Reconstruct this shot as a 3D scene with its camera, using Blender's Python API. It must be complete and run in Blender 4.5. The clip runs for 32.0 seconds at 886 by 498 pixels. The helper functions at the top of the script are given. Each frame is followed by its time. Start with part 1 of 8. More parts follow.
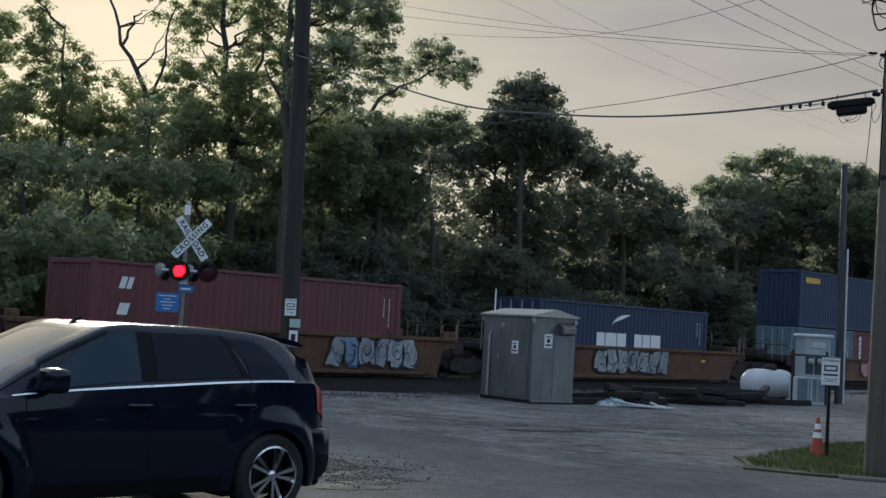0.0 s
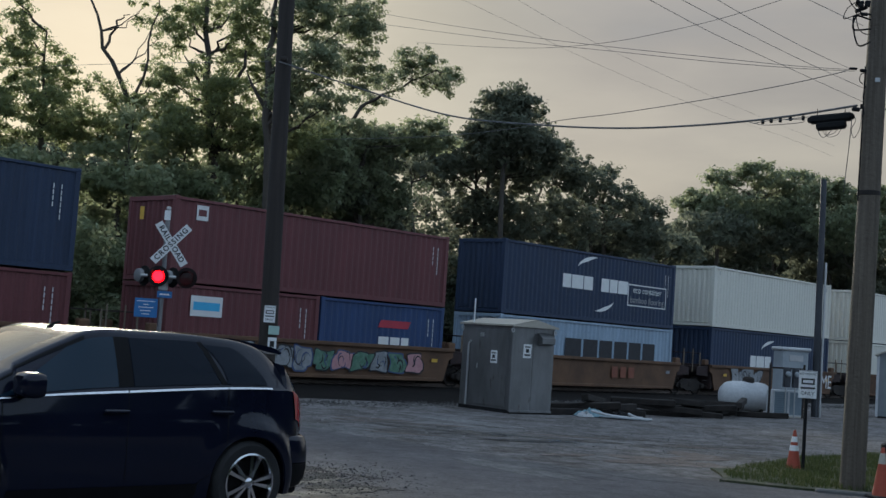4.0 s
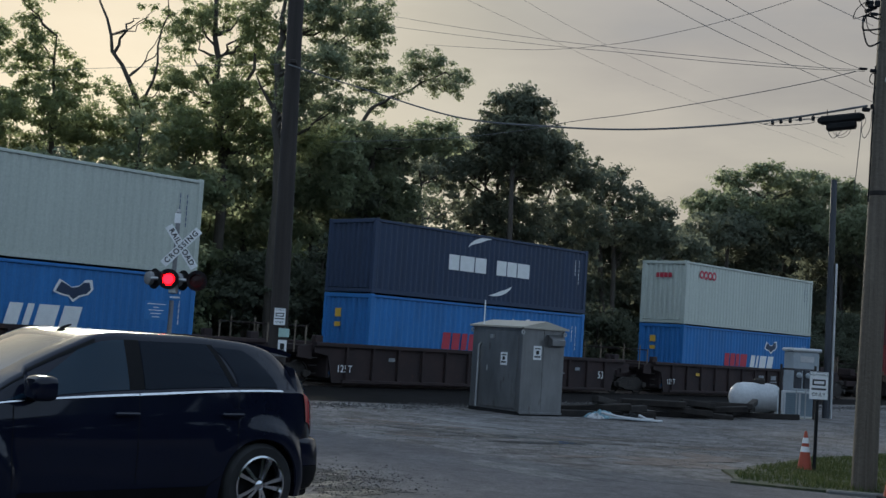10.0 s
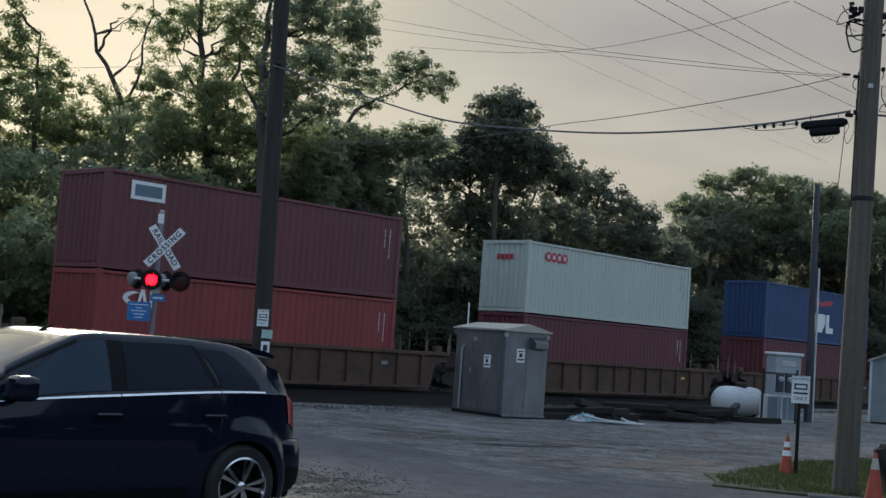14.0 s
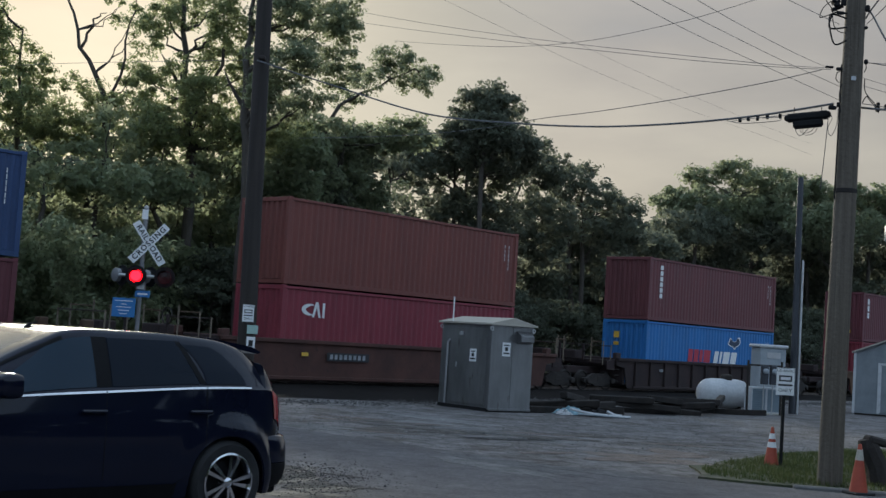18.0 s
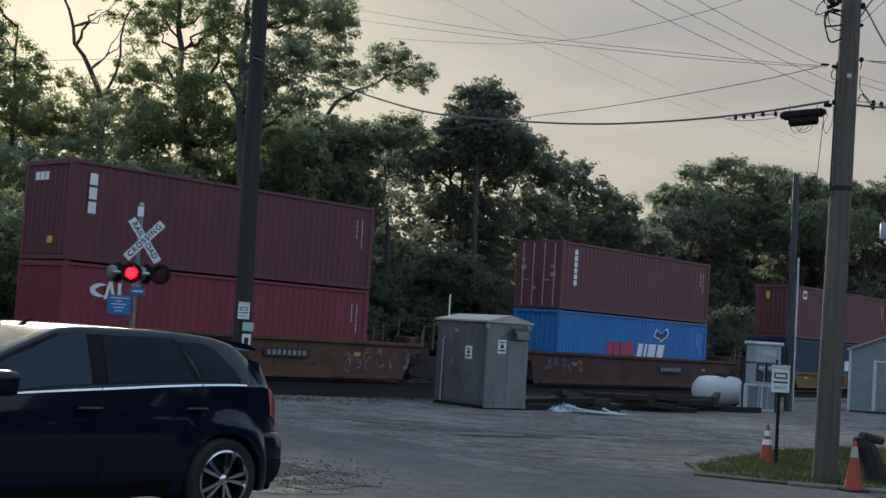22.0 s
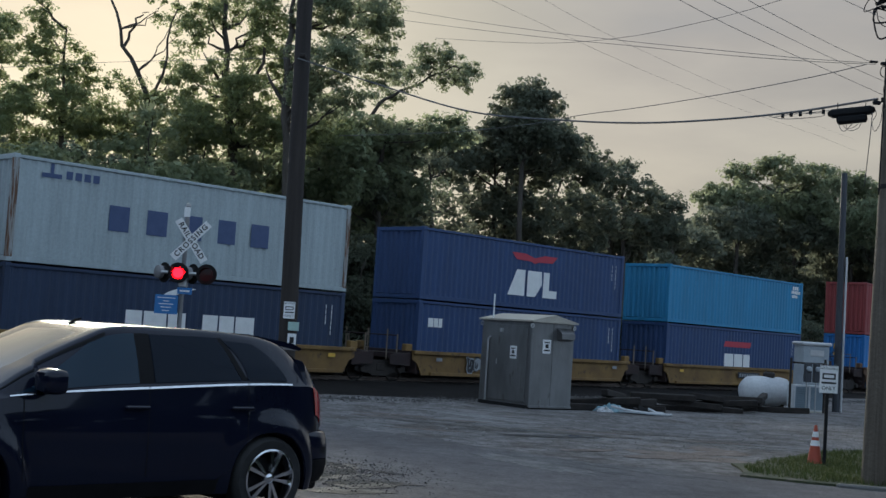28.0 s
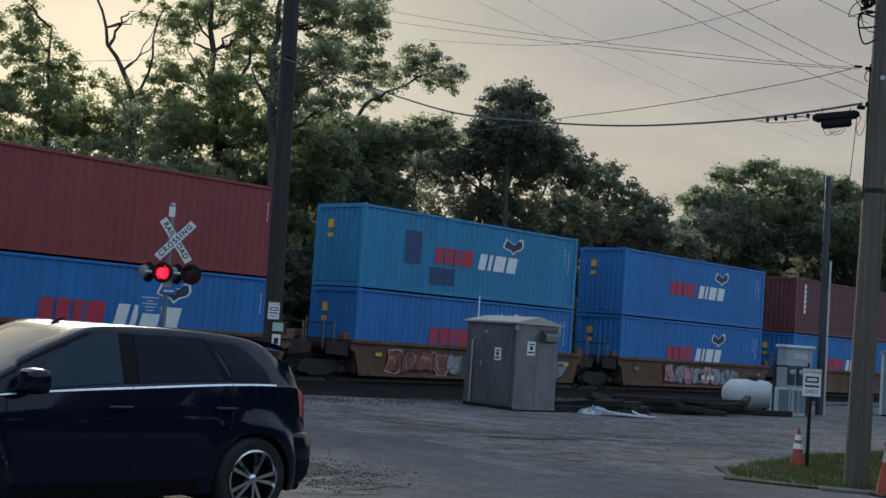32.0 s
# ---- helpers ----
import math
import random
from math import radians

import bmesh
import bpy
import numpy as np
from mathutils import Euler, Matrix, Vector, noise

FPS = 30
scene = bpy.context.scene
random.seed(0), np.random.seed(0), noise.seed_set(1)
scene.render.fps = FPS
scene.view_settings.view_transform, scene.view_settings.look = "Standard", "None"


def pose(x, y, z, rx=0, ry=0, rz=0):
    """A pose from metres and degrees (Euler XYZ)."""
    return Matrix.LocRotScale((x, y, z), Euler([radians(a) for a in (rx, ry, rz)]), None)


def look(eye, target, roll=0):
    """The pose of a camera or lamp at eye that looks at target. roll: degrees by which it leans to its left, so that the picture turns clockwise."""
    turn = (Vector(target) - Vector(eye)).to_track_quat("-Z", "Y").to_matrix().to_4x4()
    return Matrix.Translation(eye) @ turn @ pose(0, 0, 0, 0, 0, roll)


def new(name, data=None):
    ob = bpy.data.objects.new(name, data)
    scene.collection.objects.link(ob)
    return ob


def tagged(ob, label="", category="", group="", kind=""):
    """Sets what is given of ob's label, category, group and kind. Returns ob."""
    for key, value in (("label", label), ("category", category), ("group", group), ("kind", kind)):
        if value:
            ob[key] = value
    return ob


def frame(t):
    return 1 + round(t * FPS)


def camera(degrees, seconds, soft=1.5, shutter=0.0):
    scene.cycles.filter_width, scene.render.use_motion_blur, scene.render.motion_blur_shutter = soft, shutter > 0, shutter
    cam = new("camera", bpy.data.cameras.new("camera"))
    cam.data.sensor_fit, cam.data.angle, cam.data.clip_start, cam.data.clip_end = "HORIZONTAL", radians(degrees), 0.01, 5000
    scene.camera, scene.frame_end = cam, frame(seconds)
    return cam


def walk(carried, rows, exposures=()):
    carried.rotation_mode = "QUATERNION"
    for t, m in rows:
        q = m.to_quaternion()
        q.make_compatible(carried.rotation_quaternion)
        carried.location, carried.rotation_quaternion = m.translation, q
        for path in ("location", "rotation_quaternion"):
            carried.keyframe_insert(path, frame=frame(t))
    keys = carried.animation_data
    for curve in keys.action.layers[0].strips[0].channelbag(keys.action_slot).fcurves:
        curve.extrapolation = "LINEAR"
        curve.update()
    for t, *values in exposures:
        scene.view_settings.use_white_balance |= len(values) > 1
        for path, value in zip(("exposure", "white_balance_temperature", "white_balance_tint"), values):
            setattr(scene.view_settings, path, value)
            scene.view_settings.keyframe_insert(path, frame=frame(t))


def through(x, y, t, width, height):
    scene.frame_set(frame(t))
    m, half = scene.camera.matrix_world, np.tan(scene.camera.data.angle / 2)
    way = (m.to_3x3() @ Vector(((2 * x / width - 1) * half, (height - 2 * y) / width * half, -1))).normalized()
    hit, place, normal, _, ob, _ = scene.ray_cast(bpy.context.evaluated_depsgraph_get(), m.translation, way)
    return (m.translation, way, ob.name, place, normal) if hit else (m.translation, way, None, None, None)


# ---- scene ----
# Path of the hand-held camera: seconds, yaw to the right, pitch up, roll, in degrees.
EYE = (0.0, 0.0, 1.77)
TURNS = """
0.0  -1.30  3.59  3.23
0.5  -1.20  3.63  3.38
1.0  -1.04  3.69  3.39
1.5  -0.94  3.68  3.41
2.0  -0.85  3.70  3.46
2.5  -0.70  3.88  3.54
3.0  -0.62  3.95  3.62
3.5  -0.55  3.99  3.82
5.5  -0.22  4.18  4.04
6.0  -0.14  4.23  4.13
6.5  -0.12  4.29  4.14
7.0  -0.55  4.28  4.00
7.5  -1.33  4.04  3.68
8.0  -1.17  4.05  3.70
8.5  -1.09  4.08  3.73
9.0  -1.02  4.13  3.74
9.5  -0.94  4.16  3.74
10.0  -0.88  4.10  3.75
10.5  -0.78  4.06  3.82
11.0  -0.70  4.09  3.84
11.5  -0.59  4.07  3.91
12.0  -0.51  4.11  3.99
12.5  -0.41  4.16  4.02
13.0  -0.33  4.20  4.03
13.5  -0.26  4.23  4.03
14.0  -0.17  4.25  4.06
14.5  -0.08  4.29  4.10
16.5  0.28  4.16  4.03
17.0  0.36  4.19  4.02
17.5  0.43  4.22  4.08
18.0  0.51  4.04  3.69
18.5  0.33  4.02  3.40
19.0  0.38  4.05  3.46
19.5  0.47  4.09  3.75
20.0  0.55  4.14  3.74
20.5  0.64  4.19  3.76
21.0  0.73  4.22  3.78
21.5  0.65  4.20  3.70
22.0  0.71  3.93  3.70
22.5  0.81  3.82  3.71
23.0  0.90  3.86  4.02
23.5  0.99  3.91  4.06
24.0  0.99  3.96  4.08
24.5  0.17  3.97  4.15
25.0  -0.14  3.98  4.18
25.5  -0.84  4.00  3.79
27.5  -1.38  3.74  3.70
28.0  -1.28  3.79  3.76
28.5  -1.21  3.84  3.85
29.0  -1.13  3.85  3.93
29.5  -1.04  3.89  3.97
30.0  -0.95  3.93  3.96
30.5  -0.87  3.97  3.99
31.0  -0.79  4.02  3.99
31.5  -0.70  3.91  4.02
32.0  -0.62  3.90  4.06
"""


def camera_rows():
    rows = []
    for line in TURNS.strip().splitlines():
        t, yaw, pitch, roll = (float(v) for v in line.split())
        y, p = radians(yaw), radians(pitch)
        aim = (EYE[0] + math.sin(y) * math.cos(p), EYE[1] + math.cos(y) * math.cos(p), EYE[2] + math.sin(p))
        rows.append((t, look(EYE, aim, roll)))
    return rows


cam = camera(38.15, 32.0, soft=1.5)
walk(cam, camera_rows(), exposures=[(0.0, 0.14), (3.0, 0.07), (6.0, 0.0), (10.0, 0.08), (14.0, 0.13), (18.0, 0.18), (20.0, 0.10), (22.0, 0.24), (24.0, 0.10), (28.0, 0.16), (32.0, 0.13)])

# ---- light: hazy low sun behind the trees on the left ----
SUN_AZ, SUN_EL = -17.0, 15.0
world = bpy.data.worlds.new("sky")
scene.world = world
world.use_nodes = True


def build_sky():
    nt = world.node_tree
    nt.nodes.clear()
    out = nt.nodes.new("ShaderNodeOutputWorld")
    bg = nt.nodes.new("ShaderNodeBackground")
    sky = nt.nodes.new("ShaderNodeTexSky")
    sky.sky_type = "NISHITA"
    sky.sun_disc = False
    sky.sun_elevation = radians(SUN_EL)
    sky.sun_rotation = radians(SUN_AZ)
    sky.air_density, sky.dust_density, sky.ozone_density = 1.0, 3.0, 1.5
    # a high haze sheet: warm grey towards the sun, bluer overhead and behind
    co = nt.nodes.new("ShaderNodeTexCoord")
    mp = nt.nodes.new("ShaderNodeMapping")
    mp.inputs["Scale"].default_value = (2.0, 2.0, 7.0)
    nz = nt.nodes.new("ShaderNodeTexNoise")
    nz.inputs["Scale"].default_value, nz.inputs["Detail"].default_value = 2.0, 6.0
    sep = nt.nodes.new("ShaderNodeSeparateXYZ")
    low = nt.nodes.new("ShaderNodeValToRGB")
    low.color_ramp.elements[0].position, low.color_ramp.elements[1].position = 0.06, 0.27
    low.color_ramp.elements[0].color, low.color_ramp.elements[1].color = HAZE_LOW, HAZE_HIGH
    low.color_ramp.elements.new(0.7).color = HAZE_ZENITH
    side = nt.nodes.new("ShaderNodeMapRange")
    side.inputs[1].default_value, side.inputs[2].default_value = 0.35, 0.92
    around = nt.nodes.new("ShaderNodeMix")
    around.data_type = "RGBA"
    around.inputs[6].default_value = HAZE_BACK
    cloud = nt.nodes.new("ShaderNodeMapRange")
    cloud.inputs[1].default_value, cloud.inputs[2].default_value, cloud.inputs[3].default_value, cloud.inputs[4].default_value = 0.3, 0.72, 0.84, 1.2
    tint = nt.nodes.new("ShaderNodeHueSaturation")
    mix = nt.nodes.new("ShaderNodeMix")
    mix.data_type = "RGBA"
    mix.inputs[0].default_value = HAZE
    nt.links.new(co.outputs["Generated"], mp.inputs[0])
    nt.links.new(co.outputs["Generated"], sep.inputs[0])
    nt.links.new(mp.outputs[0], nz.inputs["Vector"])
    # wisps of warm haze reach up unevenly
    wisp = nt.nodes.new("ShaderNodeMath")
    wisp.operation = "MULTIPLY_ADD"
    wisp.inputs[1].default_value = -0.42
    lift = nt.nodes.new("ShaderNodeMath")
    lift.operation = "ADD"
    lift.inputs[1].default_value = 0.21
    nt.links.new(nz.outputs[0], wisp.inputs[0])
    nt.links.new(sep.outputs["Z"], wisp.inputs[2])
    nt.links.new(wisp.outputs[0], lift.inputs[0])
    nt.links.new(lift.outputs[0], low.inputs[0])
    nt.links.new(sep.outputs["Y"], side.inputs[0])
    nt.links.new(side.outputs[0], around.inputs[0])
    nt.links.new(low.outputs[0], around.inputs[7])
    nt.links.new(nz.outputs[0], cloud.inputs[0])
    # pale yellow glow of the haze round the hidden sun
    dot = nt.nodes.new("ShaderNodeVectorMath")
    dot.operation = "DOT_PRODUCT"
    dot.inputs[1].default_value = SUN_WAY
    near_sun = nt.nodes.new("ShaderNodeMapRange")
    near_sun.interpolation_type = "SMOOTHERSTEP"
    near_sun.inputs[1].default_value, near_sun.inputs[2].default_value = 0.90, 1.0
    glow = nt.nodes.new("ShaderNodeMix")
    glow.data_type = "RGBA"
    glow.inputs[7].default_value = HAZE_SUN
    nt.links.new(co.outputs["Generated"], dot.inputs[0])
    nt.links.new(dot.outputs["Value"], near_sun.inputs[0])
    nt.links.new(near_sun.outputs[0], glow.inputs[0])
    nt.links.new(around.outputs[2], glow.inputs[6])
    nt.links.new(glow.outputs[2], tint.inputs["Color"])
    nt.links.new(cloud.outputs[0], tint.inputs["Value"])
    nt.links.new(sky.outputs[0], mix.inputs[6])
    nt.links.new(tint.outputs[0], mix.inputs[7])
    nt.links.new(mix.outputs[2], bg.inputs[0])
    bg.inputs[1].default_value = SKY
    nt.links.new(bg.outputs[0], out.inputs[0])


SKY = 0.085
HAZE = 0.91
SUN_WAY = (math.sin(radians(SUN_AZ)) * math.cos(radians(SUN_EL)), math.cos(radians(SUN_AZ)) * math.cos(radians(SUN_EL)), math.sin(radians(SUN_EL)))
HAZE_SUN = (4.55, 4.6, 4.05, 1)
HAZE_LOW, HAZE_HIGH, HAZE_ZENITH, HAZE_BACK = (4.95, 4.64, 3.95, 1), (4.3, 4.12, 3.95, 1), (4.2, 5.1, 6.3, 1), (5.3, 7.2, 9.8, 1)
build_sky()
sun = new("sun", bpy.data.lights.new("sun", "SUN"))
sun.data.energy, sun.data.angle, sun.data.color = 5.0, radians(9), (1.0, 0.95, 0.78)
sun.matrix_world = look(Vector(SUN_WAY) * 200, (0, 0, 0))


# ---- materials ----
def material(name, a, b, rough=0.7, metal=0.0, scale=1.5, grain=30.0, bump=0.15, streak=None, spread=0.0, stain=None, stain_at=0.62, spec=0.4, island=0.0):
    """a and b: the two paints that a coarse noise blends; grain: fine noise; streak: stretch of the noise upright; stain: a third colour in patches."""
    m = bpy.data.materials.new(name)
    m.use_nodes = True
    nt = m.node_tree
    bsdf = nt.nodes["Principled BSDF"]
    co = nt.nodes.new("ShaderNodeTexCoord")
    src = co.outputs["Object"]
    if streak:
        mp = nt.nodes.new("ShaderNodeMapping")
        mp.inputs["Scale"].default_value = streak
        nt.links.new(src, mp.inputs[0])
        src = mp.outputs[0]
    n1 = nt.nodes.new("ShaderNodeTexNoise")
    n1.inputs["Scale"].default_value, n1.inputs["Detail"].default_value, n1.inputs["Roughness"].default_value = scale, 5.0, 0.65
    n2 = nt.nodes.new("ShaderNodeTexNoise")
    n2.inputs["Scale"].default_value, n2.inputs["Detail"].default_value = grain, 3.0
    nt.links.new(src, n1.inputs["Vector"])
    nt.links.new(co.outputs["Object"], n2.inputs["Vector"])
    r1 = nt.nodes.new("ShaderNodeValToRGB")
    r1.color_ramp.elements[0].position, r1.color_ramp.elements[1].position = 0.32, 0.68
    r1.color_ramp.elements[0].color, r1.color_ramp.elements[1].color = (*a, 1), (*b, 1)
    nt.links.new(n1.outputs[0], r1.inputs[0])
    colour = r1.outputs[0]
    if stain:
        n3 = nt.nodes.new("ShaderNodeTexNoise")
        n3.inputs["Scale"].default_value, n3.inputs["Detail"].default_value, n3.inputs["Roughness"].default_value = scale * 2.3, 8.0, 0.7
        nt.links.new(src, n3.inputs["Vector"])
        r3 = nt.nodes.new("ShaderNodeValToRGB")
        r3.color_ramp.elements[0].position, r3.color_ramp.elements[1].position = stain_at, stain_at + 0.08
        nt.links.new(n3.outputs[0], r3.inputs[0])
        mx = nt.nodes.new("ShaderNodeMix")
        mx.data_type = "RGBA"
        mx.inputs[7].default_value = (*stain, 1)
        nt.links.new(r3.outputs[0], mx.inputs[0])
        nt.links.new(colour, mx.inputs[6])
        colour = mx.outputs[2]
    # fine grain and a random shade for each piece
    hs = nt.nodes.new("ShaderNodeHueSaturation")
    mr = nt.nodes.new("ShaderNodeMapRange")
    mr.inputs[3].default_value, mr.inputs[4].default_value = 0.82, 1.18
    nt.links.new(n2.outputs[0], mr.inputs[0])
    val = mr.outputs[0]
    if spread or island:
        oi = nt.nodes.new("ShaderNodeNewGeometry") if island else nt.nodes.new("ShaderNodeObjectInfo")
        rnd = oi.outputs["Random Per Island"] if island else oi.outputs["Random"]
        m2 = nt.nodes.new("ShaderNodeMapRange")
        k = island or spread
        m2.inputs[3].default_value, m2.inputs[4].default_value = 1 - k, 1 + k
        nt.links.new(rnd, m2.inputs[0])
        mul = nt.nodes.new("ShaderNodeMath")
        mul.operation = "MULTIPLY"
        nt.links.new(val, mul.inputs[0])
        nt.links.new(m2.outputs[0], mul.inputs[1])
        val = mul.outputs[0]
    nt.links.new(val, hs.inputs["Value"])
    nt.links.new(colour, hs.inputs["Color"])
    nt.links.new(hs.outputs[0], bsdf.inputs["Base Color"])
    rr = nt.nodes.new("ShaderNodeMapRange")
    rr.inputs[3].default_value, rr.inputs[4].default_value = max(rough - 0.12, 0.02), min(rough + 0.12, 1.0)
    nt.links.new(n1.outputs[0], rr.inputs[0])
    nt.links.new(rr.outputs[0], bsdf.inputs["Roughness"])
    bsdf.inputs["Metallic"].default_value = metal
    bsdf.inputs["Specular IOR Level"].default_value = spec
    if bump:
        bp = nt.nodes.new("ShaderNodeBump")
        bp.inputs["Strength"].default_value, bp.inputs["Distance"].default_value = bump, 0.02
        nt.links.new(n2.outputs[0], bp.inputs["Height"])
        nt.links.new(bp.outputs[0], bsdf.inputs["Normal"])
    return m


def leaf_material(name, a, b, through=0.35):
    m = bpy.data.materials.new(name)
    m.use_nodes = True
    nt = m.node_tree
    nt.nodes.clear()
    out = nt.nodes.new("ShaderNodeOutputMaterial")
    geo = nt.nodes.new("ShaderNodeNewGeometry")
    ramp = nt.nodes.new("ShaderNodeValToRGB")
    ramp.color_ramp.elements[0].color, ramp.color_ramp.elements[1].color = (*a, 1), (*b, 1)
    nt.links.new(geo.outputs["Random Per Island"], ramp.inputs[0])
    d = nt.nodes.new("ShaderNodeBsdfPrincipled")
    d.inputs["Roughness"].default_value = 0.8
    d.inputs["Specular IOR Level"].default_value = 0.06
    tr = nt.nodes.new("ShaderNodeBsdfTranslucent")
    hs = nt.nodes.new("ShaderNodeHueSaturation")
    hs.inputs["Hue"].default_value, hs.inputs["Saturation"].default_value, hs.inputs["Value"].default_value = 0.495, 0.85, 2.2
    nt.links.new(ramp.outputs[0], d.inputs["Base Color"])
    nt.links.new(ramp.outputs[0], hs.inputs["Color"])
    nt.links.new(hs.outputs[0], tr.inputs["Color"])
    mix = nt.nodes.new("ShaderNodeMixShader")
    mix.inputs[0].default_value = through
    nt.links.new(d.outputs[0], mix.inputs[1])
    nt.links.new(tr.outputs[0], mix.inputs[2])
    nt.links.new(mix.outputs[0], out.inputs[0])
    return m


def glow_material(name, colour, strength):
    m = bpy.data.materials.new(name)
    m.use_nodes = True
    b = m.node_tree.nodes["Principled BSDF"]
    b.inputs["Base Color"].default_value = (*[c * 0.5 for c in colour], 1)
    b.inputs["Emission Color"].default_value = (*colour, 1)
    b.inputs["Emission Strength"].default_value = strength
    return m


def glass_material(name, tint, rough=0.03, alpha=0.35):
    m = bpy.data.materials.new(name)
    m.use_nodes = True
    b = m.node_tree.nodes["Principled BSDF"]
    b.inputs["Base Color"].default_value = (*tint, 1)
    b.inputs["Roughness"].default_value = rough
    b.inputs["Specular IOR Level"].default_value = 0.6
    b.inputs["Alpha"].default_value = alpha
    return m


def paint(name, c, dark=0.75, rust=0.3, rough=0.55):
    """Weathered container paint with streaks that run down and rusty spots."""
    d = tuple(v * dark for v in c)
    return material(name, d, c, rough=rough, scale=1.1, grain=14.0, bump=0.05, streak=(1.6, 1.6, 0.25), stain=(0.14 * rust + c[0] * (1 - rust), 0.06 * rust + c[1] * (1 - rust), 0.03 * rust + c[2] * (1 - rust)), stain_at=0.66, spread=0.04)


RED = paint("maroon_paint", (0.165, 0.049, 0.052))
BROWN = paint("brown_red_paint", (0.20, 0.055, 0.042), rust=0.5)
PLUM = paint("plum_paint", (0.148, 0.038, 0.046))
CRIMSON = paint("crimson_paint", (0.25, 0.036, 0.052))
BRIGHT_RED = paint("bright_red_paint", (0.29, 0.052, 0.050))
NAVY = paint("navy_paint", (0.024, 0.043, 0.088))
COBALT = paint("cobalt_paint", (0.030, 0.066, 0.165))
SEA_BLUE = paint("sea_blue_paint", (0.026, 0.18, 0.46))
SKY_BLUE = paint("sky_blue_paint", (0.03, 0.245, 0.44))
PALE_BLUE = paint("pale_blue_grey_paint", (0.33, 0.43, 0.53))
SLATE = paint("slate_paint", (0.13, 0.19, 0.23))
WHITE = paint("white_paint", (0.72, 0.69, 0.60), dark=0.94, rust=0.12)
CREAM = paint("pale_grey_paint", (0.49, 0.52, 0.46), dark=0.9, rust=0.2)
COSCO_W = paint("chalky_grey_paint", (0.40, 0.46, 0.47), dark=0.8, rust=0.6)
RUSTY_POST = material("rust_streaked_paint", (0.36, 0.40, 0.40), (0.24, 0.20, 0.17), rough=0.75, scale=1.6, streak=(3, 3, 0.3), bump=0.1, stain=(0.13, 0.06, 0.03), stain_at=0.46)
ROD = material("galvanised_rod", (0.36, 0.37, 0.38), (0.48, 0.48, 0.48), rough=0.5, metal=0.4, scale=3, bump=0.05)
STEEL = material("dark_steel", (0.020, 0.017, 0.016), (0.045, 0.036, 0.030), rough=0.75, metal=0.2, scale=3, bump=0.2)
MARK_W = material("white_marking", (0.72, 0.72, 0.70), (0.8, 0.8, 0.78), rough=0.6, scale=4, bump=0)
MARK_R = material("red_marking", (0.42, 0.035, 0.06), (0.5, 0.045, 0.07), rough=0.6, scale=4, bump=0)
MARK_N = material("dark_blue_marking", (0.05, 0.08, 0.17), (0.07, 0.10, 0.2), rough=0.6, scale=4, bump=0)
MARK_Y = material("yellow_marking", (0.65, 0.38, 0.05), (0.75, 0.45, 0.07), rough=0.6, scale=4, bump=0)
MARK_K = material("black_marking", (0.02, 0.02, 0.022), (0.035, 0.035, 0.04), rough=0.6, scale=4, bump=0)
MARK_B = material("blue_patch", (0.05, 0.42, 0.70), (0.07, 0.47, 0.76), rough=0.6, scale=4, bump=0)
MARK_P = material("pink_spray", (0.45, 0.22, 0.24), (0.55, 0.3, 0.3), rough=0.7, scale=4, bump=0)
MARK_G = material("green_spray", (0.05, 0.15, 0.09), (0.16, 0.27, 0.20), rough=0.7, scale=4, bump=0)
WELL_PAINT = {
    "rusty": material("rusty_ochre_steel", (0.15, 0.072, 0.036), (0.085, 0.045, 0.028), rough=0.85, scale=1.2, bump=0.3, stain=(0.06, 0.035, 0.025), stain_at=0.55),
    "orange": material("faded_orange_steel", (0.165, 0.088, 0.048), (0.105, 0.060, 0.038), rough=0.8, scale=1.2, bump=0.25, stain=(0.08, 0.04, 0.025), stain_at=0.62),
    "yellow": material("yellow_steel", (0.24, 0.14, 0.042), (0.15, 0.085, 0.035), rough=0.75, scale=1.2, bump=0.2, stain=(0.10, 0.062, 0.034), stain_at=0.56),
    "black": material("near_black_steel", (0.045, 0.026, 0.024), (0.03, 0.022, 0.022), rough=0.85, scale=1.2, bump=0.3, stain=(0.07, 0.035, 0.025), stain_at=0.6),
    "tan": material("tan_brown_steel", (0.115, 0.068, 0.042), (0.07, 0.043, 0.03), rough=0.85, scale=1.2, bump=0.3, stain=(0.05, 0.03, 0.022), stain_at=0.58),
    "oxide": material("oxide_red_steel", (0.10, 0.042, 0.032), (0.065, 0.032, 0.026), rough=0.85, scale=1.2, bump=0.3, stain=(0.04, 0.025, 0.022), stain_at=0.6),
}

STANCHION = material("pale_worn_steel", (0.15, 0.115, 0.085), (0.24, 0.19, 0.14), rough=0.8, scale=2, bump=0.2)


